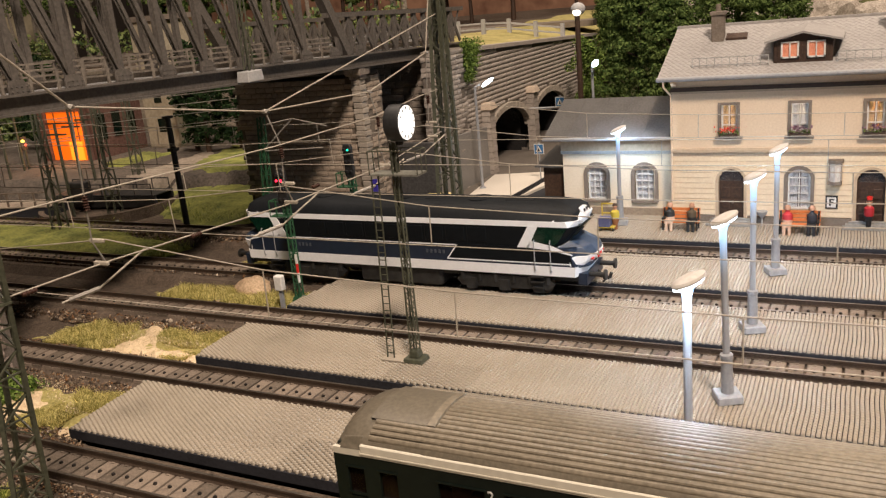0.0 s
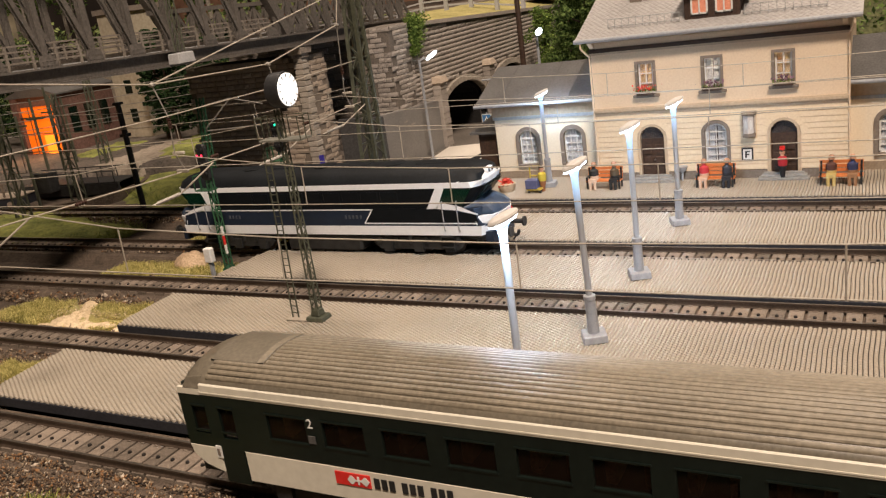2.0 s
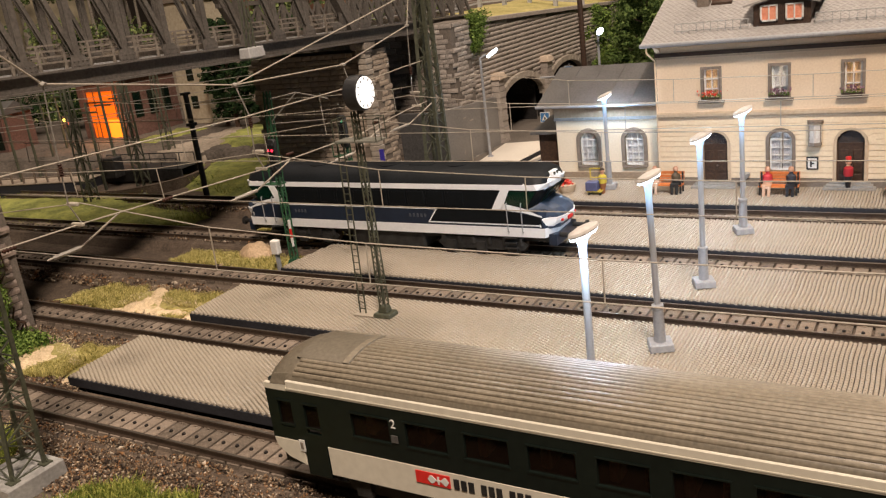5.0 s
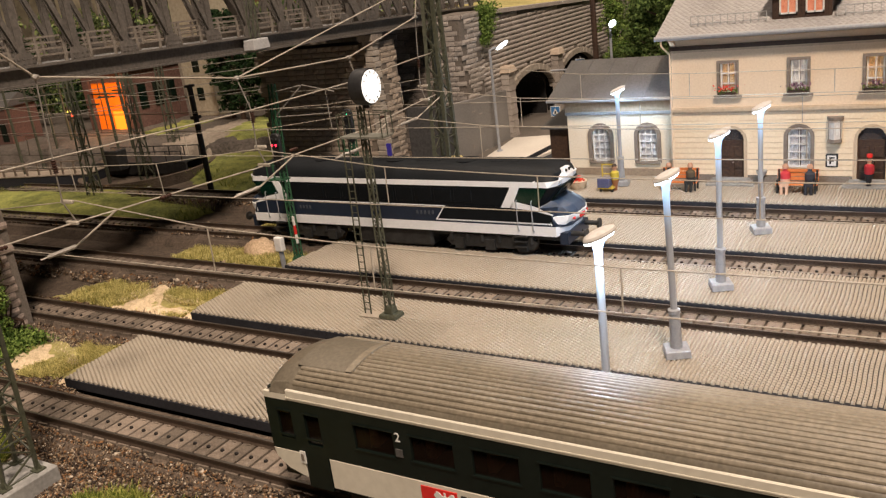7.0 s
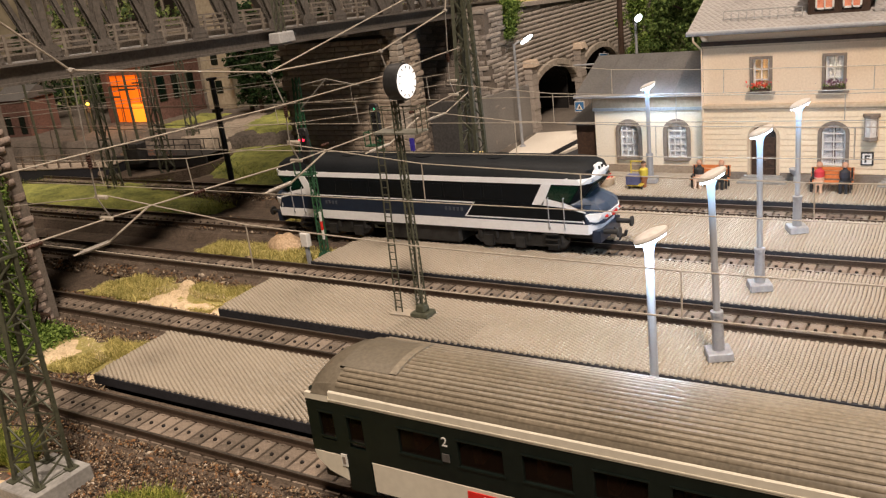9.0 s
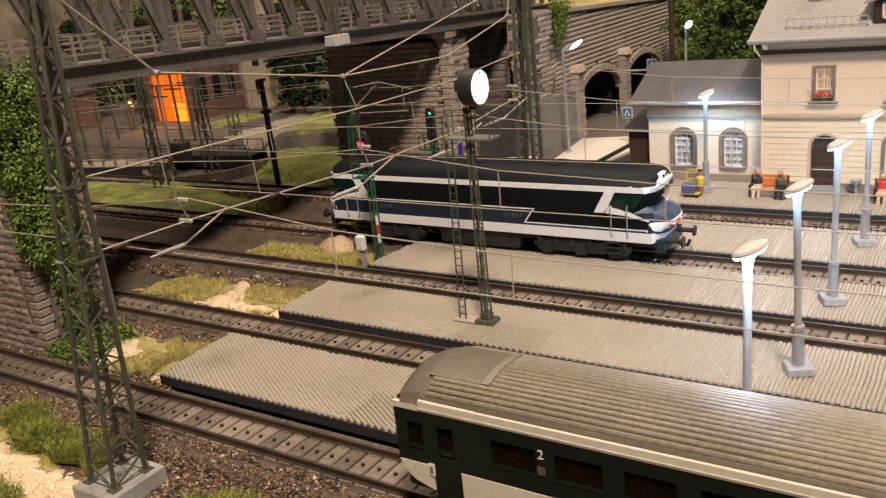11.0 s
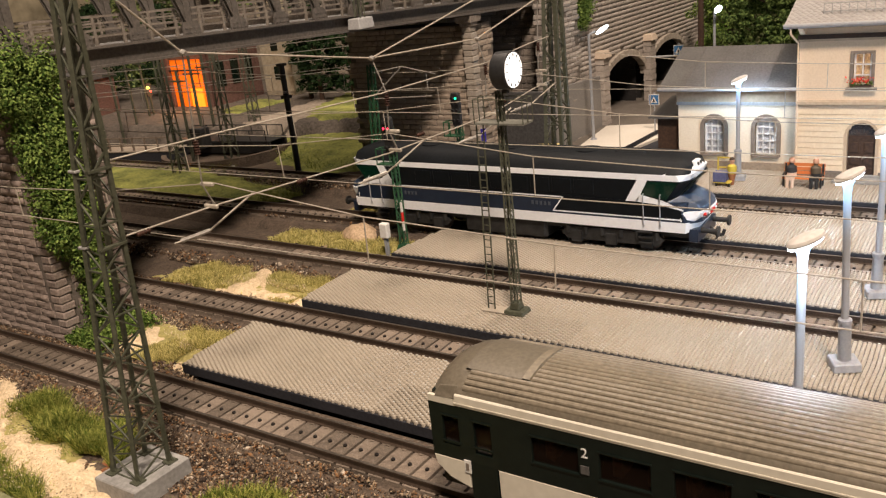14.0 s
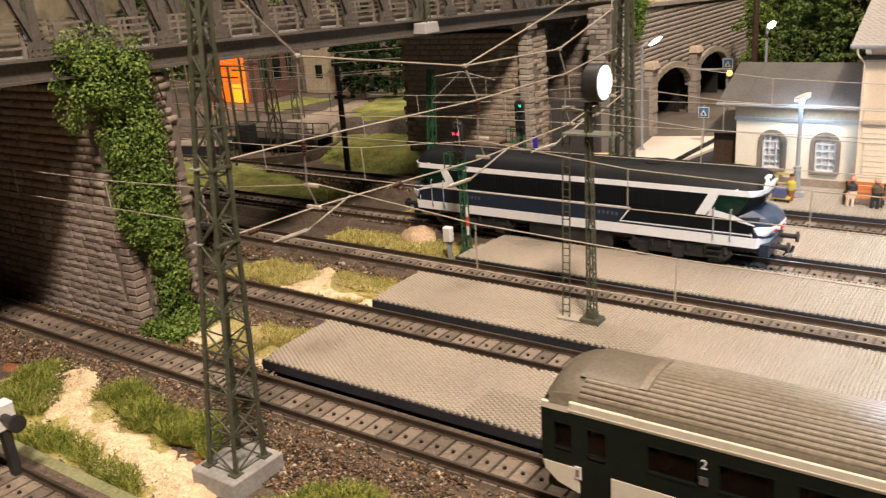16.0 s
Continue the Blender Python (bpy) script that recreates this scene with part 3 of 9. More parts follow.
for c, hw, spring in ARCHES:
    n = 17
    for k in range(n):
        a0, a1 = math.pi * (k + 0.04) / n, math.pi * (k + 0.96) / n
        bm = B()
        pts = [(WX - 0.5, c + math.cos(a) * (hw + r), spring + math.sin(a) * (RISE + r)) for a, r in ((a0, 0.0), (a0, 0.62), (a1, 0.62), (a1, 0.0))]
        prism(bm, pts, (0.72, 0, 0))
        part("arch_stone", bm, pale_stone, retaining, "pale dressed arch stone", bevel=0.04)
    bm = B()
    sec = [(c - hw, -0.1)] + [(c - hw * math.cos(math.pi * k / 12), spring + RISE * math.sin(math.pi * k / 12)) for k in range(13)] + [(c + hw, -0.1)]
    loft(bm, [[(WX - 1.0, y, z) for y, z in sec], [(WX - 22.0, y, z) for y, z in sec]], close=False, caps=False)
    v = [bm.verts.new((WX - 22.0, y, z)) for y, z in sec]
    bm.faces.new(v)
    part("tunnel_lining", bm, tunnel_black, retaining, "tunnel lining, coloured black for the shade inside")
for y in (73.0, 84.55):
    bm = B()
    for k in range(11):
        box(bm, WX - 0.1, y - 0.62, k * 0.56, WX + 0.75 - (k % 2) * 0.05, y + 0.62, k * 0.56 + 0.52)
    p = part("pilaster", bm, masonry_dark, retaining, "stone pilaster between the tunnels")
    bm = B()
    taper(bm, WX - 0.3, y - 0.8, WX + 1.0, y + 0.8, 6.15, 6.75, 0.2)
    part("cap", bm, surface("capstone", (0.42, 0.33, 0.25), (0.62, 0.51, 0.40), 110, 0.9, 0.5, fine=900), p, "sloping tan capstone", bevel=0.05)
bm = B()
for a, b in zip(ys[::4], ys[4::4]):
    prism(bm, [(WX - 1.8, a, WTOP(a)), (WX + 0.18, a, WTOP(a)), (WX + 0.18, a, WTOP(a) + 0.35), (WX - 1.8, a, WTOP(a) + 0.35)], (0, b - a - 0.05, WTOP(b) - WTOP(a)))
part("coping", bm, masonry_dark, retaining, "flat coping stones")

# abutment where the bridge lands, beside the retaining wall
render_grey = surface("grey_render", (0.17, 0.158, 0.145), (0.27, 0.25, 0.23), 40, 0.9, 0.25, fine=700)
# shaded copy of the grey render: the end wall's shade is in the colour
shaded_render = surface("shaded_render", (0.035, 0.034, 0.034), (0.075, 0.072, 0.07), 30, 0.85, 0.25, fine=600)
abut = thing("wall_abutment", (0, 0, 0), "stone bridge abutment beside the retaining wall", "wall", kind="structure")
bm = B()
box(bm, -52, 68.1, -0.1, -33.6, 74.0, 11.3)
part("core", bm, mortar, abut, "dark mortar core")
stone_face(abut, (-52, 68.08, 0), (1, 0, 0), 18.2, 0, 11.3, 0.6, 1.6, masonry, 220)
bm = B()
box(bm, -34.3, 64.9, -0.1, -32.0, 68.3, 12.2)
part("buttress", bm, mortar, abut, "stone buttress core", bevel=0.08)
stone_face(abut, (-34.3, 64.88, 0), (1, 0, 0), 2.3, 0, 12.1, 0.42, 1.0, masonry_dark, 90)
stone_face(abut, (-31.98, 64.9, 0), (0, 1, 0), 3.4, 0, 12.1, 0.42, 1.15, masonry_dark, 110)
bm = B()
prism(bm, [(-32.2, 62.0, -0.1), (-32.2, 72.0, -0.1), (-32.2, 72.0, 4.7), (-32.2, 62.0, 5.3)], (0.35, 0, 0))
part("parapet", bm, render_grey, abut, "low smooth grey side wall along the road", bevel=0.05)
bm = B()
box(bm, -36.2, 61.6, -0.1, -31.86, 61.98, 5.2)
part("end_wall", bm, shaded_render, abut, "rendered end wall beside the pier, its shade put into dark grey", bevel=0.04)

# ---- plateau behind the wall, with a field ----
mx_, my_ = np.meshgrid(np.linspace(-47, -32.6, 40), np.linspace(75, 200, 160))
mz_ = 11.6 + (0.25 - np.clip(my_ - 68, 0, 42) * 0.045) * np.clip((mx_ + 41) / 7, 0, 1) + 0.12 * np.sin(mx_ * 0.9) * np.cos(my_ * 0.5) + np.random.uniform(-0.06, 0.06, mx_.shape) - np.clip(mx_ + 33.4, 0, 2) * 0.5
mi_ = np.arange(mx_.size).reshape(mx_.shape)
mq_ = np.stack([mi_[:-1, :-1], mi_[:-1, 1:], mi_[1:, 1:], mi_[1:, :-1]], -1).reshape(-1, 4)
ob = new("ground_plateau", raw_mesh("ground_plateau", np.stack([mx_, my_, mz_], -1).reshape(-1, 3), mq_, surface("meadow", (0.25, 0.225, 0.07), (0.55, 0.46, 0.19), 45, 0.95, 0.6, fine=400, depth=0.001, patch=0.6)))
tagged(ob, "yellow-green meadow on the plateau above the wall", "meadow", kind="structure")
bm = B()
box(bm, -140, 91.0, -0.1, -52, 93.0, 11.0)
box(bm, -52, 73.9, -0.1, -50, 93.0, 11.0)
solo("wall_plateau", bm, yard_wall, "pale stone wall under the plateau edge", "wall", kind="structure")

# road out of the tunnels
# pale patch shaped like the lamplit part of the road, light in the colour
bm = B()
prism(bm, [(-30.4, 63.4, -0.05), (-31.4, 71.9, -0.05), (-25.6, 73.5, -0.05), (-24.7, 70.0, -0.05), (-26.2, 62.0, -0.05), (-28.6, 62.3, -0.05)], (0, 0, 0.32))
solo("road", bm, road_mat, "pale concrete road leading to the tunnels, lamplight put into its colour", "road", kind="structure")
bm = B()
for k in range(46):
    s = k / 45
    x, y = -26.15 + 0.7 * s, 60.6 + 12 * s
    box(bm, x - 0.06, y - 0.07, 0.1, x + 0.07, y + 0.07, 0.62)
solo("road_edge_posts", bm, edge_stone, "row of small dark posts along the road edge", "road posts", kind="structure")
bm = B()
prism(bm, [(-23.1, 51.4, 0), (-22.75, 51.4, 0), (-21.4, 74, 0), (-21.9, 74, 0)], (0, 0, 0.98))
solo("kerb", bm, edge_stone, "dark kerb at the end of the station forecourt", "kerb", kind="structure")

bm = B()
prism(bm, [(-25.9, 60.5, -0.06), (-25.2, 73, -0.06), (-21.0, 73, -0.06), (-21.5, 57.0, -0.06), (-25.4, 57.0, -0.06)], (0, 0, 0.12))
solo("pavement", bm, edge_stone, "dark asphalt yard between road and station wing", "yard", kind="structure")

bm = B()
box(bm, -150, 93.1, 10.6, -47, 200, 11.2)
box(bm, -49.9, 76.1, 10.6, -47, 93.1, 11.2)
solo("ground_upland", bm, ballast, "brown earth plateau behind the bridge", "ground", kind="structure")

# darker road around the pale patch, its shade put into the colour
bm = B()
prism(bm, [(-21, 99, -0.06), (-25.4, 73.4, -0.06), (-25.7, 70.0, -0.06), (-26.2, 60.5, -0.06), (-27.0, 57.6, -0.06), (-34.5, 57.6, -0.06), (-31.9, 65.35, -0.06), (-31.9, 72, -0.06), (-54, 72, -0.06), (-54, 97, -0.06)], (0, 0, 0.24))
solo("road_near", bm, surface("dim_asphalt", (0.09, 0.075, 0.062), (0.17, 0.145, 0.12), 40, 0.9, 0.4, fine=700), "brown-grey asphalt forecourt before the tunnels, shade put into its colour", "road", kind="structure")


# ---- steel truss bridge ----
BX = lambda y: -38.5 + 0.072 * (y - 27)
BZ = lambda y: 14.15 - 0.034 * (y - 27)
WIDE = 11.5
bridge = thing("truss_bridge", (0, 0, 0), "grey riveted steel truss railway bridge across the tracks", "bridge")
Y0, PANEL = 29.5 - 3.2 * 12, 3.2
NP = 21  # panels of the high truss


def on(y, dx=0.0, dz=0.0):
    return (BX(y) + dx, y, BZ(y) + dz)


HIGH = 9.0
for side, dx in (("near", 0.0), ("far", -WIDE)):
    ya, yb = Y0 - 1.0, Y0 + PANEL * (NP + 5) + 0.9
    bm = B()
    beam(bm, on(ya, dx, -0.75), on(yb, dx, -0.75), 0.22, 1.0)
    chord = part("lower_chord", bm, bridge_grey, bridge, "riveted lower chord girder")
    for fz in (-0.30, -1.22):
        bm = B()
        beam(bm, on(ya, dx + 0.1, fz), on(yb, dx + 0.1, fz), 0.75, 0.12)
        part("flange", bm, bridge_grey, chord)
    bm = B()
    beam(bm, on(ya, dx, HIGH), on(Y0 + PANEL * (NP - 2), dx, HIGH), 0.8, 0.7)
    part("upper_chord", bm, bridge_grey, bridge)
    for k in range(NP + 1):
        y = Y0 + PANEL * k
        last = k >= NP - 1
        bm = B()
        if not last:
            beam(bm, on(y, dx - 0.16, -0.2), on(y, dx - 0.16, HIGH), 0.10, 0.40)
            beam(bm, on(y, dx + 0.16, -0.2), on(y, dx + 0.16, HIGH), 0.10, 0.40)
            beam(bm, on(y, dx, -0.2), on(y, dx, HIGH), 0.3, 0.12)
            part("post", bm, bridge_grey, bridge)
        else:
            bm.free()
        if 0 < k <= NP - 2:
            bm = B()
            for q in (-0.14, 0.14):
                beam(bm, on(y + 0.1, dx + q, 0.1), on(y - PANEL, dx + q, HIGH * 0.98), 0.08, 0.28)
            for j in range(9):
                f0, f1 = j / 9, (j + 0.5) / 9
                beam(bm, on(y + 0.1 - (PANEL + 0.1) * f0, dx - 0.14, 0.1 + HIGH * 0.98 * f0), on(y + 0.1 - (PANEL + 0.1) * f1, dx + 0.14, 0.1 + HIGH * 0.98 * f1), 0.05, 0.08)
            part("diagonal", bm, bridge_grey, bridge)
        bm = B()
        prism(bm, [on(y - 0.58, dx + 0.24, -0.28), on(y + 0.58, dx + 0.24, -0.28), on(y + 0.5, dx + 0.24, 0.22), on(y + 0.25, dx + 0.24, 0.45), on(y - 0.42, dx + 0.24, 0.45), on(y - 0.58, dx + 0.24, 0.15)], (0.1, 0, 0))
        for rx in (-0.42, -0.15, 0.12, 0.4):
            for rz in (-0.12, 0.12):
                blob(bm, on(y + rx, dx + 0.36, rz), 0.055, (0.6, 1, 1), 1, 0)
        part("gusset_plate", bm, bridge_grey, bridge, "riveted gusset plate")
    # inclined end post and the low truss beyond it
    ye = Y0 + PANEL * (NP - 2)
    bm = B()
    beam(bm, on(ye, dx, HIGH), on(ye + PANEL * 1.6, dx, -0.2), 0.7, 0.7)
    part("end_post", bm, bridge_grey, bridge)
    bm = B()
    beam(bm, on(ye + PANEL * 0.9, dx, 2.75), on(yb, dx, 2.75), 0.5, 0.35)
    part("low_upper_chord", bm, bridge_grey, bridge)
    for k in range(12):
        y = ye + PANEL * 1.3 + 1.55 * k
        if y > yb:
            break
        bm = B()
        beam(bm, on(y, dx, -0.2), on(y, dx, 2.7), 0.3, 0.42)
        beam(bm, on(y, dx, 2.6), on(y + 1.5, dx, -0.1), 0.16, 0.26)
        beam(bm, on(y, dx + 0.05, 0.0), on(y + 1.5, dx + 0.05, 2.6), 0.1, 0.16)
        part("low_post", bm, bridge_grey, bridge)
    # walkway railing
    for z in (0.18, 0.5, 0.82, 1.14):
        bm = B()
        beam(bm, on(ya, dx + (0.55 if dx == 0 else -0.4) - 1.25, z), on(yb, dx + (0.55 if dx == 0 else -0.4) - 1.25, z), 0.09, 0.10)
        part("rail_bar", bm, bridge_rail_glint, bridge, "railing bar, its highlights put into a lighter colour")
    for k in range(int((yb - ya) / 1.6)):
        y = ya + 1.6 * k + 0.8
        bm = B()
        beam(bm, on(y, dx - 0.7, -0.3), on(y, dx - 0.7, 1.17), 0.12, 0.16)
        part("rail_post", bm, bridge_rail_glint, bridge)
# floor: cross girders, stringers, deck and rails
for k in range(NP + 6):
    bm = B()
    beam(bm, on(Y0 + PANEL * k, 0, -0.9), on(Y0 + PANEL * k, -WIDE, -0.9), 0.35, 0.8)
    part("cross_girder", bm, bridge_grey, bridge)
bm = B()
yy = np.linspace(Y0 - 1, Y0 + PANEL * (NP + 5), 14)
loft(bm, [[on(y, -0.6, -0.42), on(y, -WIDE + 0.6, -0.42), on(y, -WIDE + 0.6, -0.6), on(y, -0.6, -0.6)] for y in yy])
part("deck", bm, bridge_grey, bridge, "dark grey plate deck")
for dx in (-2.2, -3.85, -7.7, -9.35):
    bm = B()
    beam(bm, on(Y0 - 1, dx, -0.1), on(Y0 + PANEL * (NP + 5), dx, -0.1), 0.12, 0.25)
    part("bridge_rail", bm, rail_head, bridge, "shiny rail on the bridge")
for dx, s in ((-1.2, 0), (-4.8, 1), (-6.7, 0), (-10.3, 1)):
    bm = B()
    beam(bm, on(Y0 - 1, dx, -0.22), on(Y0 + PANEL * (NP + 5), dx, -0.22), 0.7, 0.06)
    part("walkway_plank", bm, concrete, bridge, "pale walkway strip")
for k in range(NP - 1):
    bm = B()
    beam(bm, on(Y0 + PANEL * k, 0, HIGH), on(Y0 + PANEL * k, -WIDE, HIGH), 0.4, 0.5)
    part("top_strut", bm, bridge_grey, bridge)
# catenary mast bracket box on the chord
bm = B()
taper(bm, -0.5, -0.8, 0.5, 0.8, 0.1, 0.8, 0.05)
boxm = thing("bridge_mast", (BX(45.2) + 0.85, 45.2, BZ(45.2) - 1.25), "small lattice mast on a pale grey bracket box beside the bridge", "catenary mast")
part("bracket_box", bm, concrete, boxm, "pale grey bracket box", bevel=0.05)
bm = B()
for a in (-0.22, 0.22):
    for b in (-0.22, 0.22):
        beam(bm, (a, b, 0.8), (a * 0.7, b * 0.7, 12), 0.09, 0.09)
for k in range(14):
    z = 0.9 + 0.78 * k
    for a in (-0.2, 0.2):
        beam(bm, (a, -0.2, z), (a, 0.2, z + 0.78), 0.05, 0.05)
part("mast", bm, mast_green, boxm, "thin green lattice mast")
bm = B()
beam(bm, (-0.5, 0, 0.35), (-0.62, 0, 0.35), 0.8, 0.5)
part("bolt_plate", bm, bridge_grey, boxm)


# ---- walls with openings ----
def holed_wall(bm, x0, x1, z0, z1, y0, y1, holes, step=0.14):
    """An upright wall along x from y0 to y1 with openings (xa, xb, za, zb, rise): rise is the height of the arch over zb."""
    cuts = {x0, x1}
    for xa, xb, za, zb, rise in holes:
        n = max(1, int((xb - xa) / step)) if rise else 1
        cuts |= {round(xa + (xb - xa) * k / n, 4) for k in range(n + 1)}
    cuts = sorted(c for c in cuts if x0 <= c <= x1)
    for a, b in zip(cuts, cuts[1:]):
        m = (a + b) / 2
        spans = []
        for xa, xb, za, zb, rise in holes:
            if xa < m < xb:
                h = (m - (xa + xb) / 2) / ((xb - xa) / 2)
                spans.append((za, zb + rise * math.sqrt(max(0, 1 - h * h))))
        low = z0
        for za, zb in sorted(spans) + [(z1, z1)]:
            if min(za, z1) - low > 1e-3:
                box(bm, a, y0, low, b, y1, min(za, z1))
            low = max(low, zb)
    bmesh.ops.remove_doubles(bm, verts=list(bm.verts), dist=1e-4)


FY = 55.33
station = thing("station_building", (0, FY, 0), "two-storey beige station building with grey slate roof and dormer", "building")
X0, X1, DEPTH = -11.6, 3.4, 10.5
BAY = 4.05
uppers = [-8.15 + BAY * k for k in range(3)]
doors = [-8.0, -0.1]
lowers = [-4.05]
holes = [(c - 0.48, c + 0.48, 6.62, 8.5, 0) for c in uppers]
holes += [(c - 0.76, c + 0.76, 1.0, 3.80, 0.70) for c in doors]
holes += [(c - 0.66, c + 0.66, 1.95, 3.95, 0.55) for c in lowers]
bm = B()
holed_wall(bm, X0, X1, 1.0, 10.0, 0.0, 0.35, holes)
part("front_wall", bm, facade, station, "beige plaster front wall")
bm = B()
box(bm, X0, 0.35, 0.9, X0 + 0.35, DEPTH, 10.0)
bm2 = B()
box(bm2, X1 - 0.35, 0.35, 0.9, X1, DEPTH, 10.0)
part("side_wall", bm, facade, station)
part("side_wall", bm2, facade, station)
bm = B()
box(bm, X0, DEPTH, 0.9, X1, DEPTH + 0.35, 10.0)
part("back_wall", bm, facade, station)
# added dark sheet behind the windows, in place of the rooms' shade
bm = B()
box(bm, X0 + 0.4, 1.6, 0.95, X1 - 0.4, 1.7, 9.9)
part("room_backing", bm, dark_wood, station, "dark backing sheet standing in for the shade of the rooms")
# rusticated courses of the ground floor
wide = [(a - 0.22, b + 0.22, za - 0.3 if za > 1.2 else za, zb, r + 0.22 if r else 0.25) for a, b, za, zb, r in holes]
z = 1.55
while z < 5.3:
    bm = B()
    holed_wall(bm, X0, X1, z, z + 0.30, -0.06, 0.02, wide)
    part("plaster_course", bm, facade_lamplit, station, "rusticated plaster course, cream with lamplight put into its colour")
    z += 0.345
bm = B()
holed_wall(bm, X0 - 0.03, X1 + 0.03, 1.0, 1.5, -0.12, 0.02, [h for h in wide if h[2] <= 1.2])
part("plinth", bm, trim_grey, station, "grey stone plinth")
for z0, z1, out in ((5.48, 5.60, 0.10), (5.60, 5.78, 0.22), (5.78, 5.84, 0.14), (9.28, 9.42, 0.10)):
    bm = B()
    box(bm, X0 - 0.05, -out, z0, X1 + 0.05, 0.05, z1)
    part("cornice", bm, trim_beige, station)
bm = B()
box(bm, X0 - 0.08, -0.16, 9.42, X1 + 0.08, 0.05, 9.66)
part("eaves_band", bm, dark_wood, station, "dark timber band under the eaves")


def surround(parent, c, z0, z1, w, rise, border, material=trim_grey, y=-0.09):
    """A stone border round an opening."""
    bm = B()
    n = 12
    inner = [(c - w, z0)] + ([(c - w * math.cos(math.pi * k / n), z1 + rise * math.sin(math.pi * k / n)) for k in range(n + 1)] if rise else [(c - w, z1), (c + w, z1)]) + [(c + w, z0)]
    ow = w + border
    outer = [(c - ow, z0)] + ([(c - ow * math.cos(math.pi * k / n), z1 + (rise + border) * math.sin(math.pi * k / n)) for k in range(n + 1)] if rise else [(c - ow, z1 + border), (c + ow, z1 + border)]) + [(c + ow, z0)]
    for k in range(len(inner) - 1):
        prism(bm, [(inner[k][0], y, inner[k][1]), (inner[k + 1][0], y, inner[k + 1][1]), (outer[k + 1][0], y, outer[k + 1][1]), (outer[k][0], y, outer[k][1])], (0, 0.2, 0))
    return part("surround", bm, material, parent, "grey stone surround")


pane_glass = glass("window_pane", (0.30, 0.30, 0.32), 0.08, 0.10, 0.25)


def window(parent, c, z0, z1, w, rise, rows, cloth, y=0.12, cols=2):
    """A white sash window with glazing bars, panes and curtains."""
    win = part("window", B_bar([(c - w, z0, c + w, z0 + 0.10), (c - w, z1 - 0.02, c + w, z1 + 0.06), (c - w, z0, c - w + 0.09, z1), (c + w - 0.09, z0, c + w, z1)], y, 0.14), white_paint, parent, "white painted window sash")
    bars = [(c - w + 2 * w * k / cols - 0.035, z0 + 0.1, c - w + 2 * w * k / cols + 0.035, z1 + rise * math.sin(math.pi * k / cols)) for k in range(1, cols)] + [(c - w + 0.09, z0 + (z1 - z0) * k / rows - 0.03, c + w - 0.09, z0 + (z1 - z0) * k / rows + 0.03) for k in range(1, rows)]
    part("glazing_grid", B_bar(bars, y + 0.01, 0.09), white_paint, win)
    if rise:
        bm = B()
        rings = []
        for k in range(13):
            ca, sa = math.cos(math.pi * k / 12), math.sin(math.pi * k / 12)
            rings.append([(c - (w - q) * ca, yy, z1 + (rise - q) * sa) for q, yy in ((0.0, y + 0.02), (0.09, y + 0.02), (0.09, y + 0.12), (0.0, y + 0.12))])
        loft(bm, rings)
        part("arched_head", bm, white_paint, win)
    bm = B()
    n = 10
    top = [(c - w * math.cos(math.pi * k / n), z1 + rise * math.sin(math.pi * k / n)) for k in range(n + 1)] if rise else [(c - w, z1), (c + w, z1)]
    prism(bm, [(x, y + 0.10, z) for x, z in [(c - w, z0)] + top + [(c + w, z0)]], (0, 0.02, 0))
    g = part("pane", bm, pane_glass, win)
    g.visible_shadow = False
    bm = B()
    n = 14
    for side in (-1, 1):
        pts = [(c + side * w * (1 - (1.0 if cols > 2 else 0.86) * k / n), y + 0.15 + 0.03 * math.sin(k * 2.6), 0) for k in range(n + 1)]
        zt = z1 + rise
        for p, q in zip(pts, pts[1:]):
            prism(bm, [(p[0], p[1], z0), (q[0], q[1], z0), (q[0], q[1], zt), (p[0], p[1], zt)], (0, 0.015, 0))
    part("curtain", bm, cloth, win, "drawn curtains behind the glass")
    return win


def B_bar(rects, y, d):
    bm = B()
    for x0, z0, x1, z1 in rects:
        box(bm, x0, y, z0, x1, y + d, z1)
    return bm


for k, c in enumerate(uppers):
    surround(station, c, 6.60, 8.5, 0.48, 0, 0.17)
    win = window(station, c, 6.64, 8.48, 0.46, 0, 3, curtain if k % 3 != 1 else lace)
    bm = B()
    box(bm, c - 0.82, -0.26, 6.40, c + 0.82, 0.05, 6.58)
    part("sill", bm, trim_grey, win, "grey stone sill", bevel=0.02)
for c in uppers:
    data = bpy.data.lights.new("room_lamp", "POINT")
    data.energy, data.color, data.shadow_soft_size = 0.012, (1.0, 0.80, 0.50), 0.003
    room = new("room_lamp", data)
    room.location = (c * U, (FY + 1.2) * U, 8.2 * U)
flower_red = surface("flower_red", (0.55, 0.03, 0.02), (0.85, 0.10, 0.06), 400, 0.8, 0.0, island=0.6)
flower_violet = surface("flower_violet", (0.16, 0.08, 0.12), (0.36, 0.20, 0.27), 400, 0.8, 0.0, island=0.6)


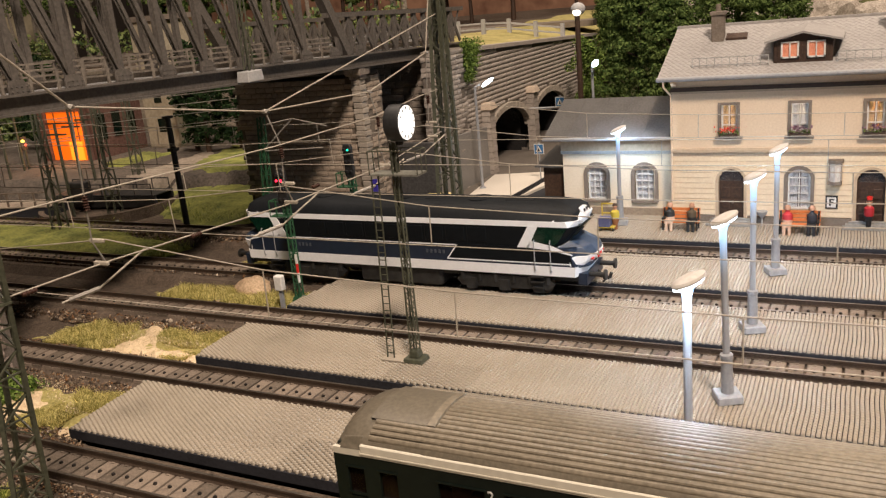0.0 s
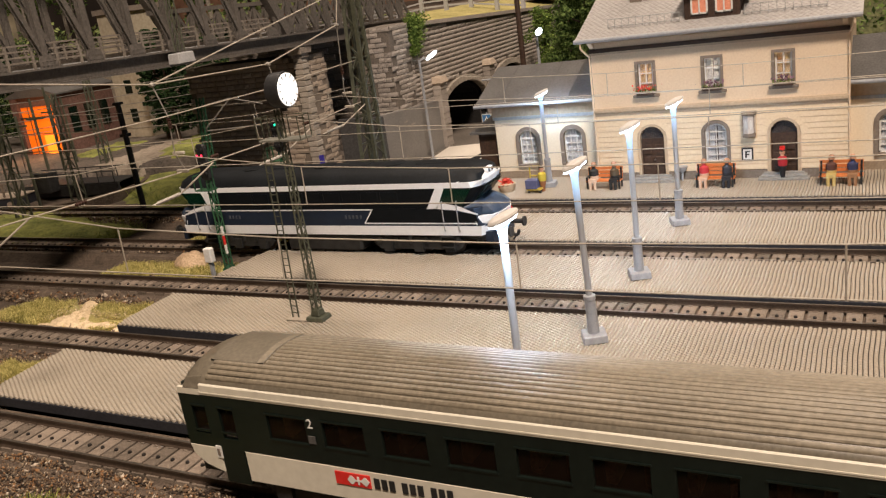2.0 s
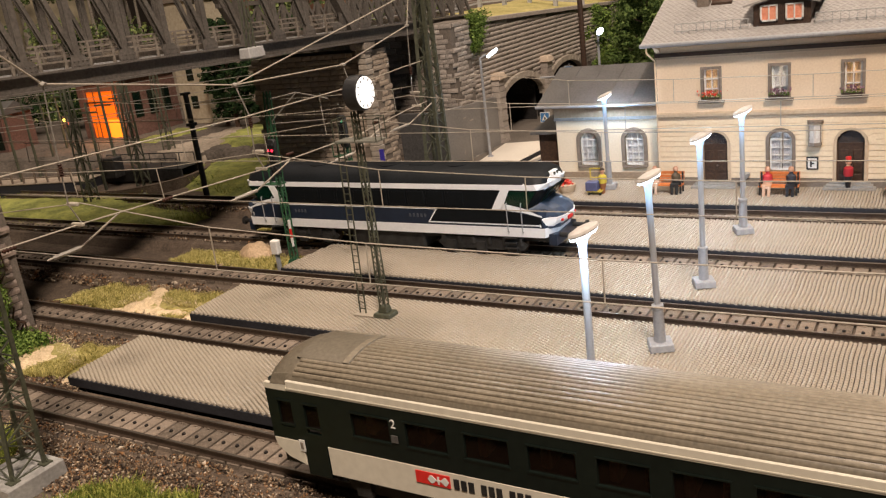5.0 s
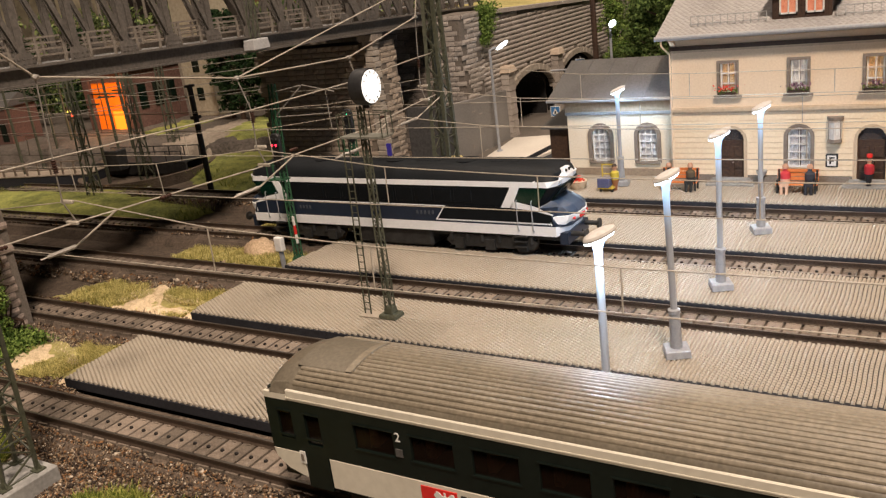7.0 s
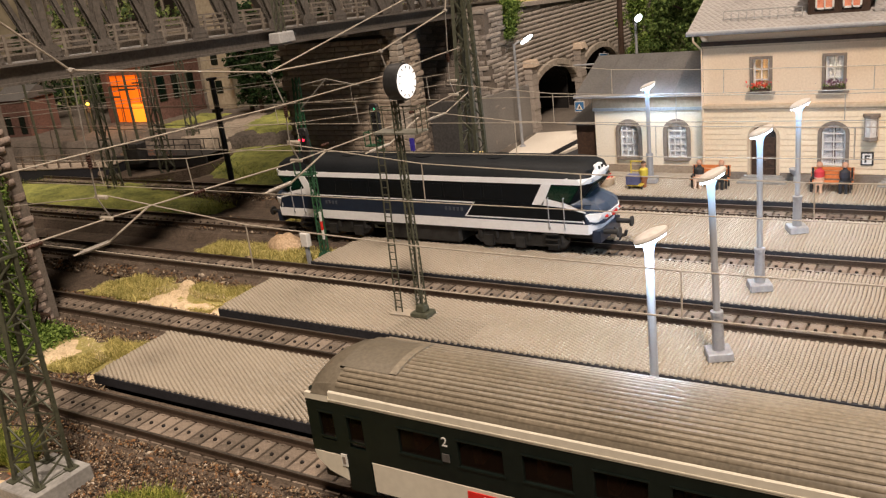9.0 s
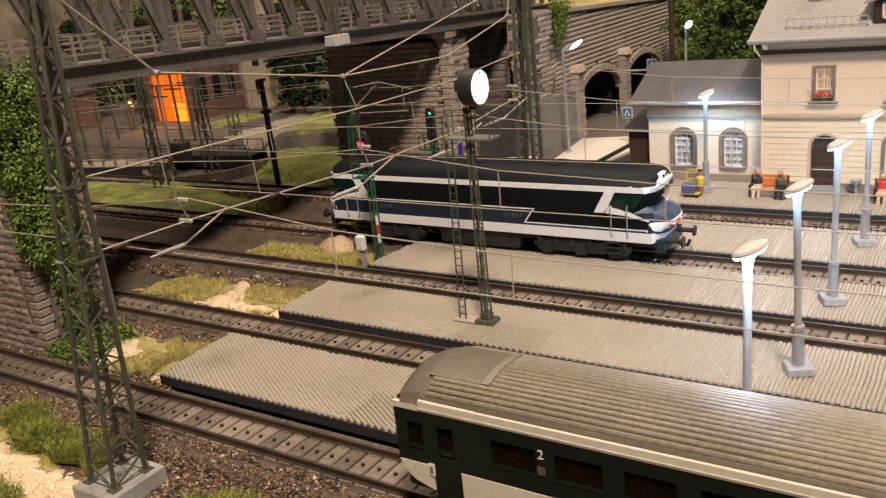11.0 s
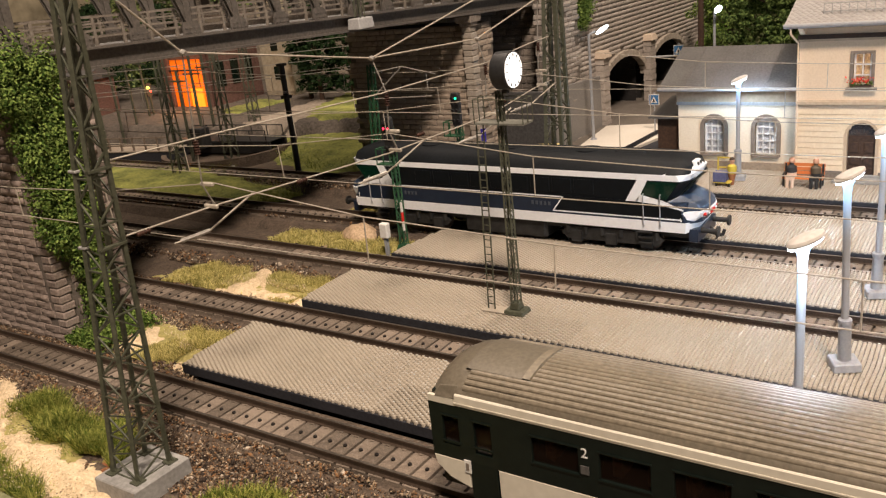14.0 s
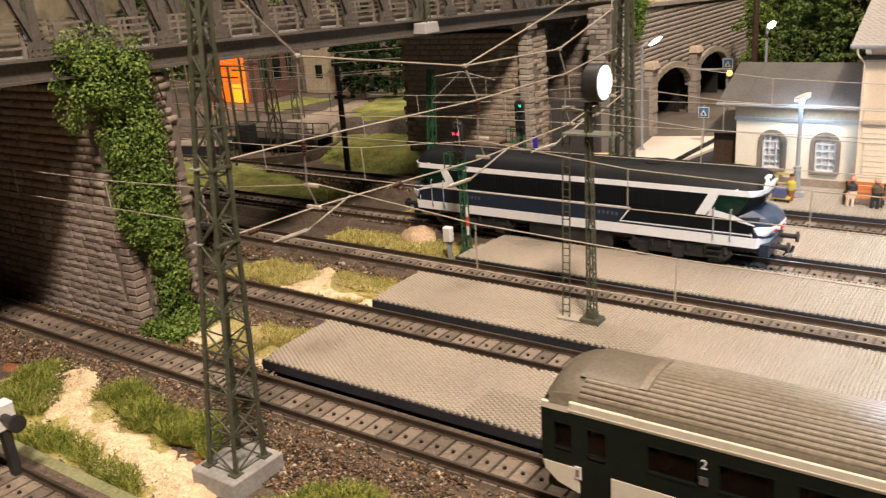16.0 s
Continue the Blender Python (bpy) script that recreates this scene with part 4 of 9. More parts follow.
def leaf_cloud(name, spots, size, material, parent=None, label="", squash=0.4, category="", at=(0, 0, 0), kind="", facing=None):
    """Many small bent leaves at the given spots, in one mesh."""
    n = len(spots)
    spots = np.asarray(spots)
    d = np.random.normal(size=(n, 3))
    d /= np.linalg.norm(d, axis=1)[:, None]
    e = np.cross(d, np.random.normal(size=(n, 3)))
    e /= np.linalg.norm(e, axis=1)[:, None] + 1e-9
    s = size * np.random.uniform(0.6, 1.3, n)[:, None]
    up = np.cross(d, e)
    if facing is not None:
        up = np.asarray(facing) + np.random.normal(0, 0.42, (n, 3))
        up /= np.linalg.norm(up, axis=1)[:, None] + 1e-9
        d = np.cross(up, d)
        d /= np.linalg.norm(d, axis=1)[:, None] + 1e-9
        e = np.cross(up, d)
    a, b = spots - d * s, spots + d * s
    l, r = spots + e * s * squash + up * s * 0.2, spots - e * s * squash + up * s * 0.2
    verts = np.stack([a, r, b, l], 1).reshape(-1, 3)
    ob = new(name, raw_mesh(name, verts, np.arange(4 * n).reshape(n, 4), material))
    if parent:
        ob.parent = parent
        return tagged(ob, label)
    ob.location = (at[0] * U, at[1] * U, at[2] * U)
    return tagged(ob, label, category, kind=kind)


for k, c in enumerate(uppers):
    fb = thing("flower_box", (c, FY - 0.28, 6.58), "window box with %s flowers on a grey sill" % (("red", "green and violet", "violet")[k % 3]), "flower box", "window flower boxes")
    bm = B()
    box(bm, -0.55, -0.12, 0.0, 0.55, 0.12, 0.20)
    part("box", bm, dark_wood, fb, "brown wooden trough", bevel=0.02)
    pts = [(random.uniform(-0.6, 0.6), random.uniform(-0.2, 0.2), random.uniform(0.15, 0.38)) for _ in range(150)]
    leaf_cloud("leaves", pts, 0.07, leaf_ivy, fb, "green leaves")
    pts = [(random.gauss(0, 0.28), random.uniform(-0.22, 0.2), random.uniform(0.25, 0.62)) for _ in range(90)]
    leaf_cloud("blossoms", pts, 0.07, (flower_red, flower_violet, flower_violet)[k % 3], fb, "small blossoms", 0.8)

for c in lowers:
    surround(station, c, 1.92, 3.95, 0.66, 0.55, 0.20)
    win = window(station, c, 2.0, 3.92, 0.64, 0.52, 4, lace)
    bm = B()
    box(bm, c - 0.85, -0.2, 1.82, c + 0.85, 0.05, 1.96)
    part("sill", bm, trim_grey, win, "grey stone sill", bevel=0.02)
for c in doors:
    surround(station, c, 1.0, 3.80, 0.76, 0.70, 0.16, trim_beige)
    bm = B()
    box(bm, c - 0.75, 0.16, 1.0, c + 0.75, 0.26, 3.6)
    door = part("door", bm, dark_wood, station, "dark brown double door")
    for dx in (-0.38, 0.38):
        for z0, z1 in ((1.15, 1.75), (1.9, 2.5), (2.65, 3.3)):
            bm = B()
            box(bm, c + dx - 0.25, 0.11, z0, c + dx + 0.25, 0.17, z1)
            part("door_panel", bm, dark_wood, door, bevel=0.03)
    bm = B()
    rod(bm, (c + 0.08, 0.02, 2.3), (c + 0.08, 0.16, 2.3), 0.05)
    part("door_knob", bm, rail_head, door)
    bm = B()
    prism(bm, [(c - 0.72 * math.cos(math.pi * k / 10), 0.2, 3.68 + 0.78 * math.sin(math.pi * k / 10)) for k in range(11)], (0, 0.02, 0))
    part("fanlight", bm, pane_glass, door)
    bm = B()
    box(bm, c - 0.74, 0.14, 3.58, c + 0.74, 0.28, 3.7)
    for k in (1, 2, 3):
        a = math.pi * k / 4
        beam(bm, (c, 0.2, 3.58), (c + 0.6 * math.cos(a), 0.2, 3.6 + 0.68 * math.sin(a)), 0.05, 0.06)
    part("transom", bm, dark_wood, door)
    for i, w in enumerate((1.45, 1.3, 1.15)):
        bm = B()
        box(bm, c - w, -0.85 + 0.28 * i, 0.98, c + w, 0.02 - 0.004 * i, 1.11 + 0.13 * i)
        part("door_step", bm, foot_concrete, station, "stone doorstep", bevel=0.02)
    for k in range(7):
        bm = B()
        a0, a1 = math.pi * (k + 0.05) / 7, math.pi * (k + 0.95) / 7
        pts = [(c + math.cos(a) * r, -0.075, 3.72 + math.sin(a) * (r - 0.03)) for a, r in ((a0, 0.96), (a0, 1.38), (a1, 1.38), (a1, 0.96))]
        prism(bm, pts, (0, 0.1, 0))
        part("arch_stone", bm, facade_lamplit, station, "plaster voussoir over the door")

# roof of rows of slates
EY, EZ, RY, RZ = 54.6 - FY, 10.33, 61.2 - FY, 12.95
RX0, RX1 = -12.35, 4.15
slope = (RZ - EZ) / (RY - EY)
bm = B()
for s0, y0, y1 in ((1, EY, RY), (-1, 2 * RY - EY, RY)):
    prism(bm, [(RX0, y0, EZ - 0.16), (RX0, y0, EZ - 0.02), (RX0, RY, RZ - 0.02), (RX0, RY, RZ - 0.16)], (RX1 - RX0, 0, 0))
part("roof_deck", bm, dark_wood, station, "roof boarding")
nrow, pitch = 34, 0.36
rows_y = (RY - EY) / nrow
u, v = np.meshgrid(np.arange(int((RX1 - RX0) / pitch)), np.arange(nrow))
cx = (RX0 + pitch * (u + 0.5) + 0.5 * pitch * (v % 2)).ravel()
cy = (EY + rows_y * v).ravel()
ok = cx < RX1 - 0.1
cx, cy = cx[ok], cy[ok]
zz = EZ + slope * (cy - EY)
hw = pitch * 0.5 * np.random.uniform(0.90, 0.97, len(cx))
lift = np.random.uniform(0.018, 0.03, len(cx))
L = rows_y * 1.25
c4 = [np.stack([cx + sx * hw, cy + L * ty, zz + slope * L * ty + lift * up], -1) for sx, ty, up in ((-1, 0.45, 0.8), (0, -0.05, 1), (1, 0.45, 0.8), (0, 1.0, 0.3))]
low3 = [np.stack([cx + sx * hw, cy + L * ty, zz + slope * L * ty - 0.02], -1) for sx, ty in ((-1, 0.45), (0, -0.05), (1, 0.45))]
verts = np.stack(c4 + low3, 1).reshape(-1, 3)
b0 = (np.arange(len(cx)) * 7)[:, None, None]
faces = (b0 + np.array([[0, 1, 2, 3], [4, 5, 1, 0], [5, 6, 2, 1]])[None]).reshape(-1, 4)
ob = new("slate_covering", raw_mesh("slate_covering", verts, faces, slate))
ob.parent = station
tagged(ob, "grey diamond roof slates", kind="stuff")
bm = B()
prism(bm, [(RX0, EY + 0.02, EZ + 0.0), (RX0, EY + 0.02, EZ + 0.015), (RX0, RY, RZ + 0.015), (RX0, RY, RZ + 0.0)], (RX1 - RX0, 0, 0))
part("roof_skin", bm, slate, station, "grey slate roof")
bm = B()
beam(bm, (RX0, RY, RZ + 0.05), (RX1, RY, RZ + 0.05), 0.3, 0.14)
part("ridge", bm, slate, station, "ridge capping")
bm = B()
rod(bm, (RX0, EY - 0.12, EZ - 0.05), (RX1, EY - 0.12, EZ - 0.05), 0.14, n=10)
part("gutter", bm, lamp_grey, station, "pale metal gutter", smooth=True)
bm = B()
tube(bm, [(X0 - 0.35, EY - 0.1, EZ - 0.1), (X0 - 0.35, EY - 0.1, EZ - 0.5), (X0 - 0.05, -0.12, EZ - 1.1), (X0 - 0.05, -0.12, 1.1)], 0.06)
part("downpipe", bm, facade, station, "cream-painted downpipe")
bm = B()
tube(bm, [(X1 + 0.35, EY - 0.1, EZ - 0.1), (X1 + 0.35, EY - 0.1, EZ - 0.5), (X1 + 0.05, -0.12, EZ - 1.1), (X1 + 0.05, -0.12, 1.1)], 0.06)
part("downpipe", bm, facade, station, "cream-painted downpipe")
bm = B()
prism(bm, [(X0, 0, 9.66), (X0, EY, EZ - 0.16), (X0, EY + 0.1, EZ - 0.16), (X0, RY, RZ - 0.16), (X0, 2 * RY - EY, EZ - 0.16), (X0, DEPTH, 9.66)], (0.3, 0, 0))
part("gable", bm, facade, station)
bm = B()
prism(bm, [(X1 - 0.3, 0, 9.66), (X1 - 0.3, EY + 0.1, EZ - 0.16), (X1 - 0.3, RY, RZ - 0.16), (X1 - 0.3, 2 * RY - EY, EZ - 0.16), (X1 - 0.3, DEPTH, 9.66)], (0.3, 0, 0))
part("gable", bm, facade, station)
bm = B()
box(bm, X0, EY + 0.05, EZ - 0.24, X1, 0.1, EZ - 0.17)
part("soffit", bm, trim_beige, station, "boarded soffit")
roof_z = lambda y: EZ + slope * (y - EY)
for xa, xb in ((-10.4, -5.95), (-2.15, 2.3)):
    bm = B()
    y = 0.35
    z = roof_z(y)
    for dz in (0.16, 0.62):
        beam(bm, (xa, y, z + dz), (xb, y, z + dz), 0.05, 0.05)
    n = int((xb - xa) / 0.42)
    for k in range(n + 1):
        beam(bm, (xa + (xb - xa) * k / n, y, z), (xa + (xb - xa) * k / n, y, z + 0.64), 0.04, 0.05)
    part("snow_guard", bm, concrete, station, "snow guard rail on the roof")
# dormers
for c in (-4.05,):
    bm = B()
    yf = 0.55
    box(bm, c - 1.62, yf, 10.75, c + 1.62, 3.2, 12.05)
    d = part("dormer", bm, dark_wood, station, "dark brown boarded dormer")
    for k in range(14):
        bm = B()
        box(bm, c - 1.62 + 0.2316 * k, yf - 0.04, 10.76, c - 1.62 + 0.2316 * k + 0.2, yf, 12.05)
        part("board", bm, dark_wood, d)
    for s in (-1, 1):
        bm = B()
        prism(bm, [(c + s * 2.15, yf - 0.35, 12.02), (c + s * 2.15, yf - 0.35, 12.14), (c, yf - 0.35, 12.66), (c, yf - 0.35, 12.54)], (0, 4.6, 0.15))
        part("dormer_roof", bm, slate, d, "grey dormer roof")
    bm = B()
    prism(bm, [(c - 1.62, yf, 12.05), (c + 1.62, yf, 12.05), (c, yf, 12.52)], (0, 0.1, 0))
    part("dormer_gable", bm, dark_wood, d)
    for dx in (-0.72, 0.72):
        w = part("dormer_window", B_bar([(c + dx - 0.5, 11.10, c + dx + 0.5, 11.2), (c + dx - 0.5, 11.98, c + dx + 0.5, 12.06), (c + dx - 0.5, 11.1, c + dx - 0.4, 12.05), (c + dx + 0.4, 11.1, c + dx + 0.5, 12.05), (c + dx - 0.04, 11.1, c + dx + 0.04, 12.05)], yf - 0.12, 0.12), white_paint, d, "white painted window frame")
        bm = B()
        box(bm, c + dx - 0.42, yf - 0.06, 11.18, c + dx + 0.42, yf - 0.045, 12.0)
        part("curtain", bm, curtain_red, w, "red curtains")
# chimneys and hatch
for x in (-9.4, 0.75):
    bm = B()
    box(bm, x - 0.38, 3.6, 11.5, x + 0.38, 4.4, 13.85)
    box(bm, x - 0.46, 3.52, 13.72, x + 0.46, 4.48, 13.95)
    c = part("chimney", bm, trim_grey, station, "grey-brown chimney stack", bevel=0.02)
    bm = B()
    turned(bm, [(0.17, 13.95), (0.15, 14.4)], 10, (x, 4.0, 0))
    part("chimney_pot", bm, trim_grey, c)
bm = B()
prism(bm, [(-8.9, 3.7, roof_z(3.7)), (-7.6, 3.7, roof_z(3.7)), (-7.6, 4.1, roof_z(4.1) + 0.12), (-8.9, 4.1, roof_z(4.1) + 0.12)], (0, 0, 0.16))
part("roof_hatch", bm, dark_wood, station, "open roof hatch")

# clock lamp box, letter sign and basin on the facade
wl = thing("wall_lantern", (-2.05, FY - 0.06, 3.62), "grey bay-shaped wall lantern with pale glass on the facade", "lantern")
for z, h, g in ((0.0, 0.22, -0.08), (1.32, 0.22, 0.0)):
    bm = B()
    prism(bm, [(-0.46 - g, 0, z), (-0.36, -0.36, z), (0.0, -0.62 - g, z), (0.36, -0.36, z), (0.46 + g, 0, z)], (0, 0, h))
    part("cap", bm, trim_grey, wl, "dark grey metal cap", bevel=0.02)
bm = B()
prism(bm, [(-0.38, 0, 0.2), (-0.3, -0.3, 0.2), (0.0, -0.52, 0.2), (0.3, -0.3, 0.2), (0.38, 0, 0.2)], (0, 0, 1.14))
part("lamp_glass", bm, head_cap, wl, "pale grey lamp glass")
for sgn in (-1, 1):
    bm = B()
    mid, along = Vector((sgn * 0.15, -0.425, 0.78)), Vector((sgn * 0.3, 0.22, 0)).normalized()
    prism(bm, [mid + along * 0.10 * math.cos(k * math.pi / 6) + Vector((0, -0.012, 0.30 * math.sin(k * math.pi / 6))) for k in range(12)], (0, -0.012, 0))
    part("light_mark", bm, white_paint, wl, "white oval")
    bm = B()
    beam(bm, (sgn * 0.32, -0.32, 0.2), (sgn * 0.32, -0.32, 1.34), 0.05, 0.05)
    part("bar", bm, trim_grey, wl)
bm = B()
box(bm, -0.34, -0.08, -0.4, 0.34, 0.0, 0.4)
fs = solo("letter_sign", bm, black_paint, "small dark sign with a white letter F on the facade", "sign", at=(-2.2, FY - 0.06, 2.5), bevel=0.02)
bm = B()
for r in ((-0.25, -0.31, 0.25, 0.31),):
    box(bm, r[0], -0.10, r[1], r[2], -0.081, r[3])
part("plate", bm, white_paint, fs, "white plate")
bm = B()
box(bm, -0.13, -0.12, -0.22, -0.03, -0.101, 0.22)
box(bm, -0.03, -0.12, 0.13, 0.15, -0.101, 0.22)
box(bm, -0.03, -0.12, -0.05, 0.11, -0.101, 0.04)
part("letter", bm, black_paint, fs, "black letter F")
bm = B()
turned(bm, [(0.06, 0.0), (0.06, 0.5), (0.28, 0.75), (0.34, 0.95), (0.28, 0.95)], 12)
solo("drinking_basin", bm, concrete, "small stone basin on a post by the facade", "basin", at=(-6.1, FY - 0.5, 1.0), smooth=True)

# ---- side wings ----
SY = 56.75


plinth_tan = surface("plinth_tan", (0.22, 0.165, 0.115), (0.36, 0.28, 0.20), 60, 0.85, 0.3, fine=700)


def wing(name, flip, label):
    """A low wing; flip = 1 runs west of the station, -1 is its mirror image to the east."""
    mx = -4.1
    shed = thing(name, (0, SY, 0), label, "building", "station wings")
    X = lambda a: a if flip > 0 else 2 * mx - a

    def bxx(bm, xa, ya, za, xb, yb, zb):
        box(bm, min(X(xa), X(xb)), ya, za, max(X(xa), X(xb)), yb, zb)

    cs_ = [X(-17.1), X(-13.8)]
    lo, hi = sorted((X(-19.5), X(-11.55)))
    bm = B()
    holed_wall(bm, lo, hi, 1.0, 6.4, 0, 0.3, [(c - 0.66, c + 0.66, 1.95, 3.8, 0.58) for c in cs_])
    part("front_wall", bm, facade_pale, shed, "cream plaster front wall")
    # the dark backing sheet is added for the shade of the rooms
    for xa, xb, ya, yb, za, zb, mat_, nm, lb in ((-19.5, -19.2, 0.3, 7.5, 0.2, 6.4, facade_pale, "side_wall", ""), (-19.2, -11.6, 1.5, 1.6, 1.0, 6.3, dark_wood, "room_backing", "dark backing sheet standing in for the shade of the rooms"), (-19.6, -11.7, -0.12, 0.02, 0.9, 1.48, plinth_tan, "plinth", "brown stone plinth"),
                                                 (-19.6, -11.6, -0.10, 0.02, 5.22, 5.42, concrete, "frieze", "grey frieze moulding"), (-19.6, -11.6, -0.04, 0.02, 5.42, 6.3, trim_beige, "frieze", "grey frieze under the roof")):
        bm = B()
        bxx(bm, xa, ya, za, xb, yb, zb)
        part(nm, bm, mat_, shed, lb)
    for c in cs_:
        surround(shed, c, 1.9, 3.8, 0.66, 0.58, 0.26)
        win = window(shed, c, 1.97, 3.77, 0.63, 0.55, 4, lace, cols=3)
        bm = B()
        box(bm, c - 0.85, -0.2, 1.82, c + 0.85, 0.04, 1.98)
        part("sill", bm, trim_grey, win, "grey stone sill", bevel=0.02)
    x0, x1 = sorted((X(-20.6), X(-11.6)))
    bm = B()
    prism(bm, [(x0, -0.75, 6.28), (x0, -0.75, 6.42), (x0, 4.2, 8.45), (x0, 9.1, 6.42), (x0, 9.1, 6.28), (x0, 4.2, 8.3)], (x1 - x0, 0, 0))
    part("roof", bm, felt, shed, "dark grey felt roof")
    for k in range(1, 6):
        bm = B()
        beam(bm, (x0 + 1.7 * k, -0.7, 6.46), (x0 + 1.7 * k, 4.15, 8.45), 0.10, 0.03)
        part("felt_seam", bm, felt, shed)
    bm = B()
    rod(bm, (x0, -0.85, 6.36), (x1 - 0.1, -0.85, 6.36), 0.12, n=10)
    part("gutter", bm, lamp_grey, shed, "pale metal gutter", smooth=True)
    bm = B()
    g0 = min(X(-19.5), X(-19.2))
    prism(bm, [(g0, 0.1, 6.2), (g0, 8.2, 6.2), (g0, 4.2, 8.0)], (0.3, 0, 0))
    part("gable", bm, facade_pale, shed)
    if flip > 0:
        bm = B()
        box(bm, -21.2, 0.6, 0.3, -19.5, 4.5, 4.2)
        part("lean_to", bm, dark_wood, shed, "dark timber lean-to at the wing's end", bevel=0.03)
        bm = B()
        prism(bm, [(-21.7, 0.2, 4.2), (-21.7, 0.2, 4.35), (-21.7, 5, 4.9), (-21.7, 5, 4.7)], (2.2, 0, 0))
        part("lean_to_roof", bm, felt, shed)


wing("side_wing", 1, "low cream plastered side wing with dark felt roof and lean-to")
wing("side_wing", -1, "low cream plastered side wing with dark felt roof")


# ---- diesel locomotive on track D ----
def outline(l1, l2, w, wn):
    """Plan of the body: straight sides to l1, drawn in to width wn at l2."""
    half = [(l1, -w), (l2 - 0.15, -wn - 0.12), (l2, -wn + 0.1), (l2, wn - 0.1), (l2 - 0.15, wn + 0.12), (l1, w)]
    return half + [(-x, -y) for x, y in half]


def band(bm, rows):
    """A ring of the body from rows of height, l1, l2, half width and nose half width."""
    loft(bm, [[(x, y, z) for x, y in outline(l1, l2, w, wn)] for z, l1, l2, w, wn in rows])


loco = thing("diesel_locomotive", (-23.8, 41.65, 0.37), "dark blue and white diesel locomotive on the platform track", "locomotive")
bm = B()
band(bm, [(1.84, 10.2, 10.6, 1.70, 1.0), (2.38, 10.25, 10.7, 1.72, 1.05)])
part("lower_stripe", bm, loco_white, loco, "white lower side stripe")
bm = B()
band(bm, [(2.32, 10.2, 10.85, 1.69, 1.05), (3.36, 9.9, 10.4, 1.69, 1.1)])
body = part("body_side", bm, loco_blue, loco, "dark blue lower body side", bevel=0.02)
bm = B()
band(bm, [(3.36, 9.1, 9.55, 1.66, 1.25), (4.5, 10.0, 10.45, 1.66, 1.25)])
part("window_band", bm, loco_dark, loco, "blue-black window band")
bm = B()
band(bm, [(4.5, 9.95, 10.3, 1.70, 1.3), (4.80, 9.8, 10.42, 1.69, 1.28)])
part("upper_stripe", bm, loco_white, loco, "white upper side stripe")
bm = B()
band(bm, [(4.80, 9.7, 10.3, 1.66, 1.3), (5.16, 9.6, 10.2, 1.50, 1.15), (5.40, 9.2, 9.9, 1.18, 0.85), (5.54, 8.6, 9.4, 0.78, 0.5), (5.60, 8.0, 8.8, 0.3, 0.2)])
part("roof", bm, loco_roof, loco, "black rounded roof", smooth=True)
for s in (-1, 1):
    # white brow round the cab roof, with the raised lamp housing in its middle
    def collar(rows):
        """Closed rings that follow the cab front: height, depth at the sides, at the corners and in the middle."""
        bm = B()
        loft(bm, [[(s * x, y, z) for x, y in ((a, -w), (b, -w * 0.74), (c, -w * 0.34), (c, w * 0.34), (b, w * 0.74), (a, w))] for z, a, b, c, w in rows])
        return bm

    part("visor", collar([(4.47, 9.3, 10.16, 10.40, 1.69), (4.80, 9.1, 10.20, 10.47, 1.72), (4.92, 9.3, 10.16, 10.42, 1.60), (5.03, 9.6, 10.02, 10.26, 1.36)]), loco_white, loco, "white cab roof visor", bevel=0.03)
    bm = B()
    taper(bm, min(s * 9.98, s * 10.40), -0.46, max(s * 9.98, s * 10.40), 0.46, 4.98, 5.22, 0.07)
    part("lamp_housing", bm, loco_white, loco, "white raised lamp housing", bevel=0.03)
    for y in (-0.2, 0.2):
        bm = B()
        rod(bm, (s * 10.36, y, 5.08), (s * 10.42, y, 5.08), 0.09, n=12)
        part("top_lamp", bm, cab_glass, loco, "small top headlamp", smooth=True)
    nose = part("nose", collar([(2.40, 9.7, 10.52, 10.72, 1.60), (2.95, 9.6, 10.78, 11.02, 1.62), (3.10, 9.4, 10.76, 11.0, 1.61), (3.34, 9.3, 10.50, 10.78, 1.55), (3.64, 9.2, 9.9, 10.1, 1.40)]), loco_nose_blue, loco, "grey-blue sloping nose", bevel=0.03)
    part("nose_band", collar([(2.42, 9.98, 10.58, 10.80, 1.73), (2.66, 9.95, 10.72, 10.98, 1.72), (2.92, 10.1, 10.82, 11.08, 1.64)]), loco_white, nose, "white band round the nose", bevel=0.02)
    for y in (-0.86, 0.86):
        bm = B()
        rod(bm, (s * 10.78, y, 2.66), (s * 10.97, y, 2.68), 0.075, n=12)
        part("headlight", bm, red_paint, nose, "red tail lamp", smooth=True)
        bm = B()
        rod(bm, (s * 10.9, y * 0.6, 2.66), (s * 11.04, y * 0.6, 2.68), 0.08, n=12)
        part("headlight", bm, white_paint, nose, "white headlamp", smooth=True)
    bm = B()
    box(bm, min(s * 10.9, s * 11.05), -0.3, 2.55, max(s * 10.9, s * 11.05), 0.3, 2.75)
    part("number_plate", bm, red_paint, nose, "red plate")
    # windscreen, leaning outwards at the top
    for y in (-0.62, 0.62):
        bm = B()
        prism(bm, [(s * 9.84, y - 0.52, 3.70), (s * 9.84, y + 0.52, 3.70), (s * 10.43, y + 0.54, 4.42), (s * 10.43, y - 0.54, 4.42)], (s * 0.03, 0, -0.02))
        part("windscreen", bm, cab_glass, loco, "dark green-tinted windscreen")
    bm = B()
    rod(bm, (s * 9.9, -0.5, 3.72), (s * 10.35, -0.25, 4.2), 0.025)
    part("wiper", bm, black_paint, loco)
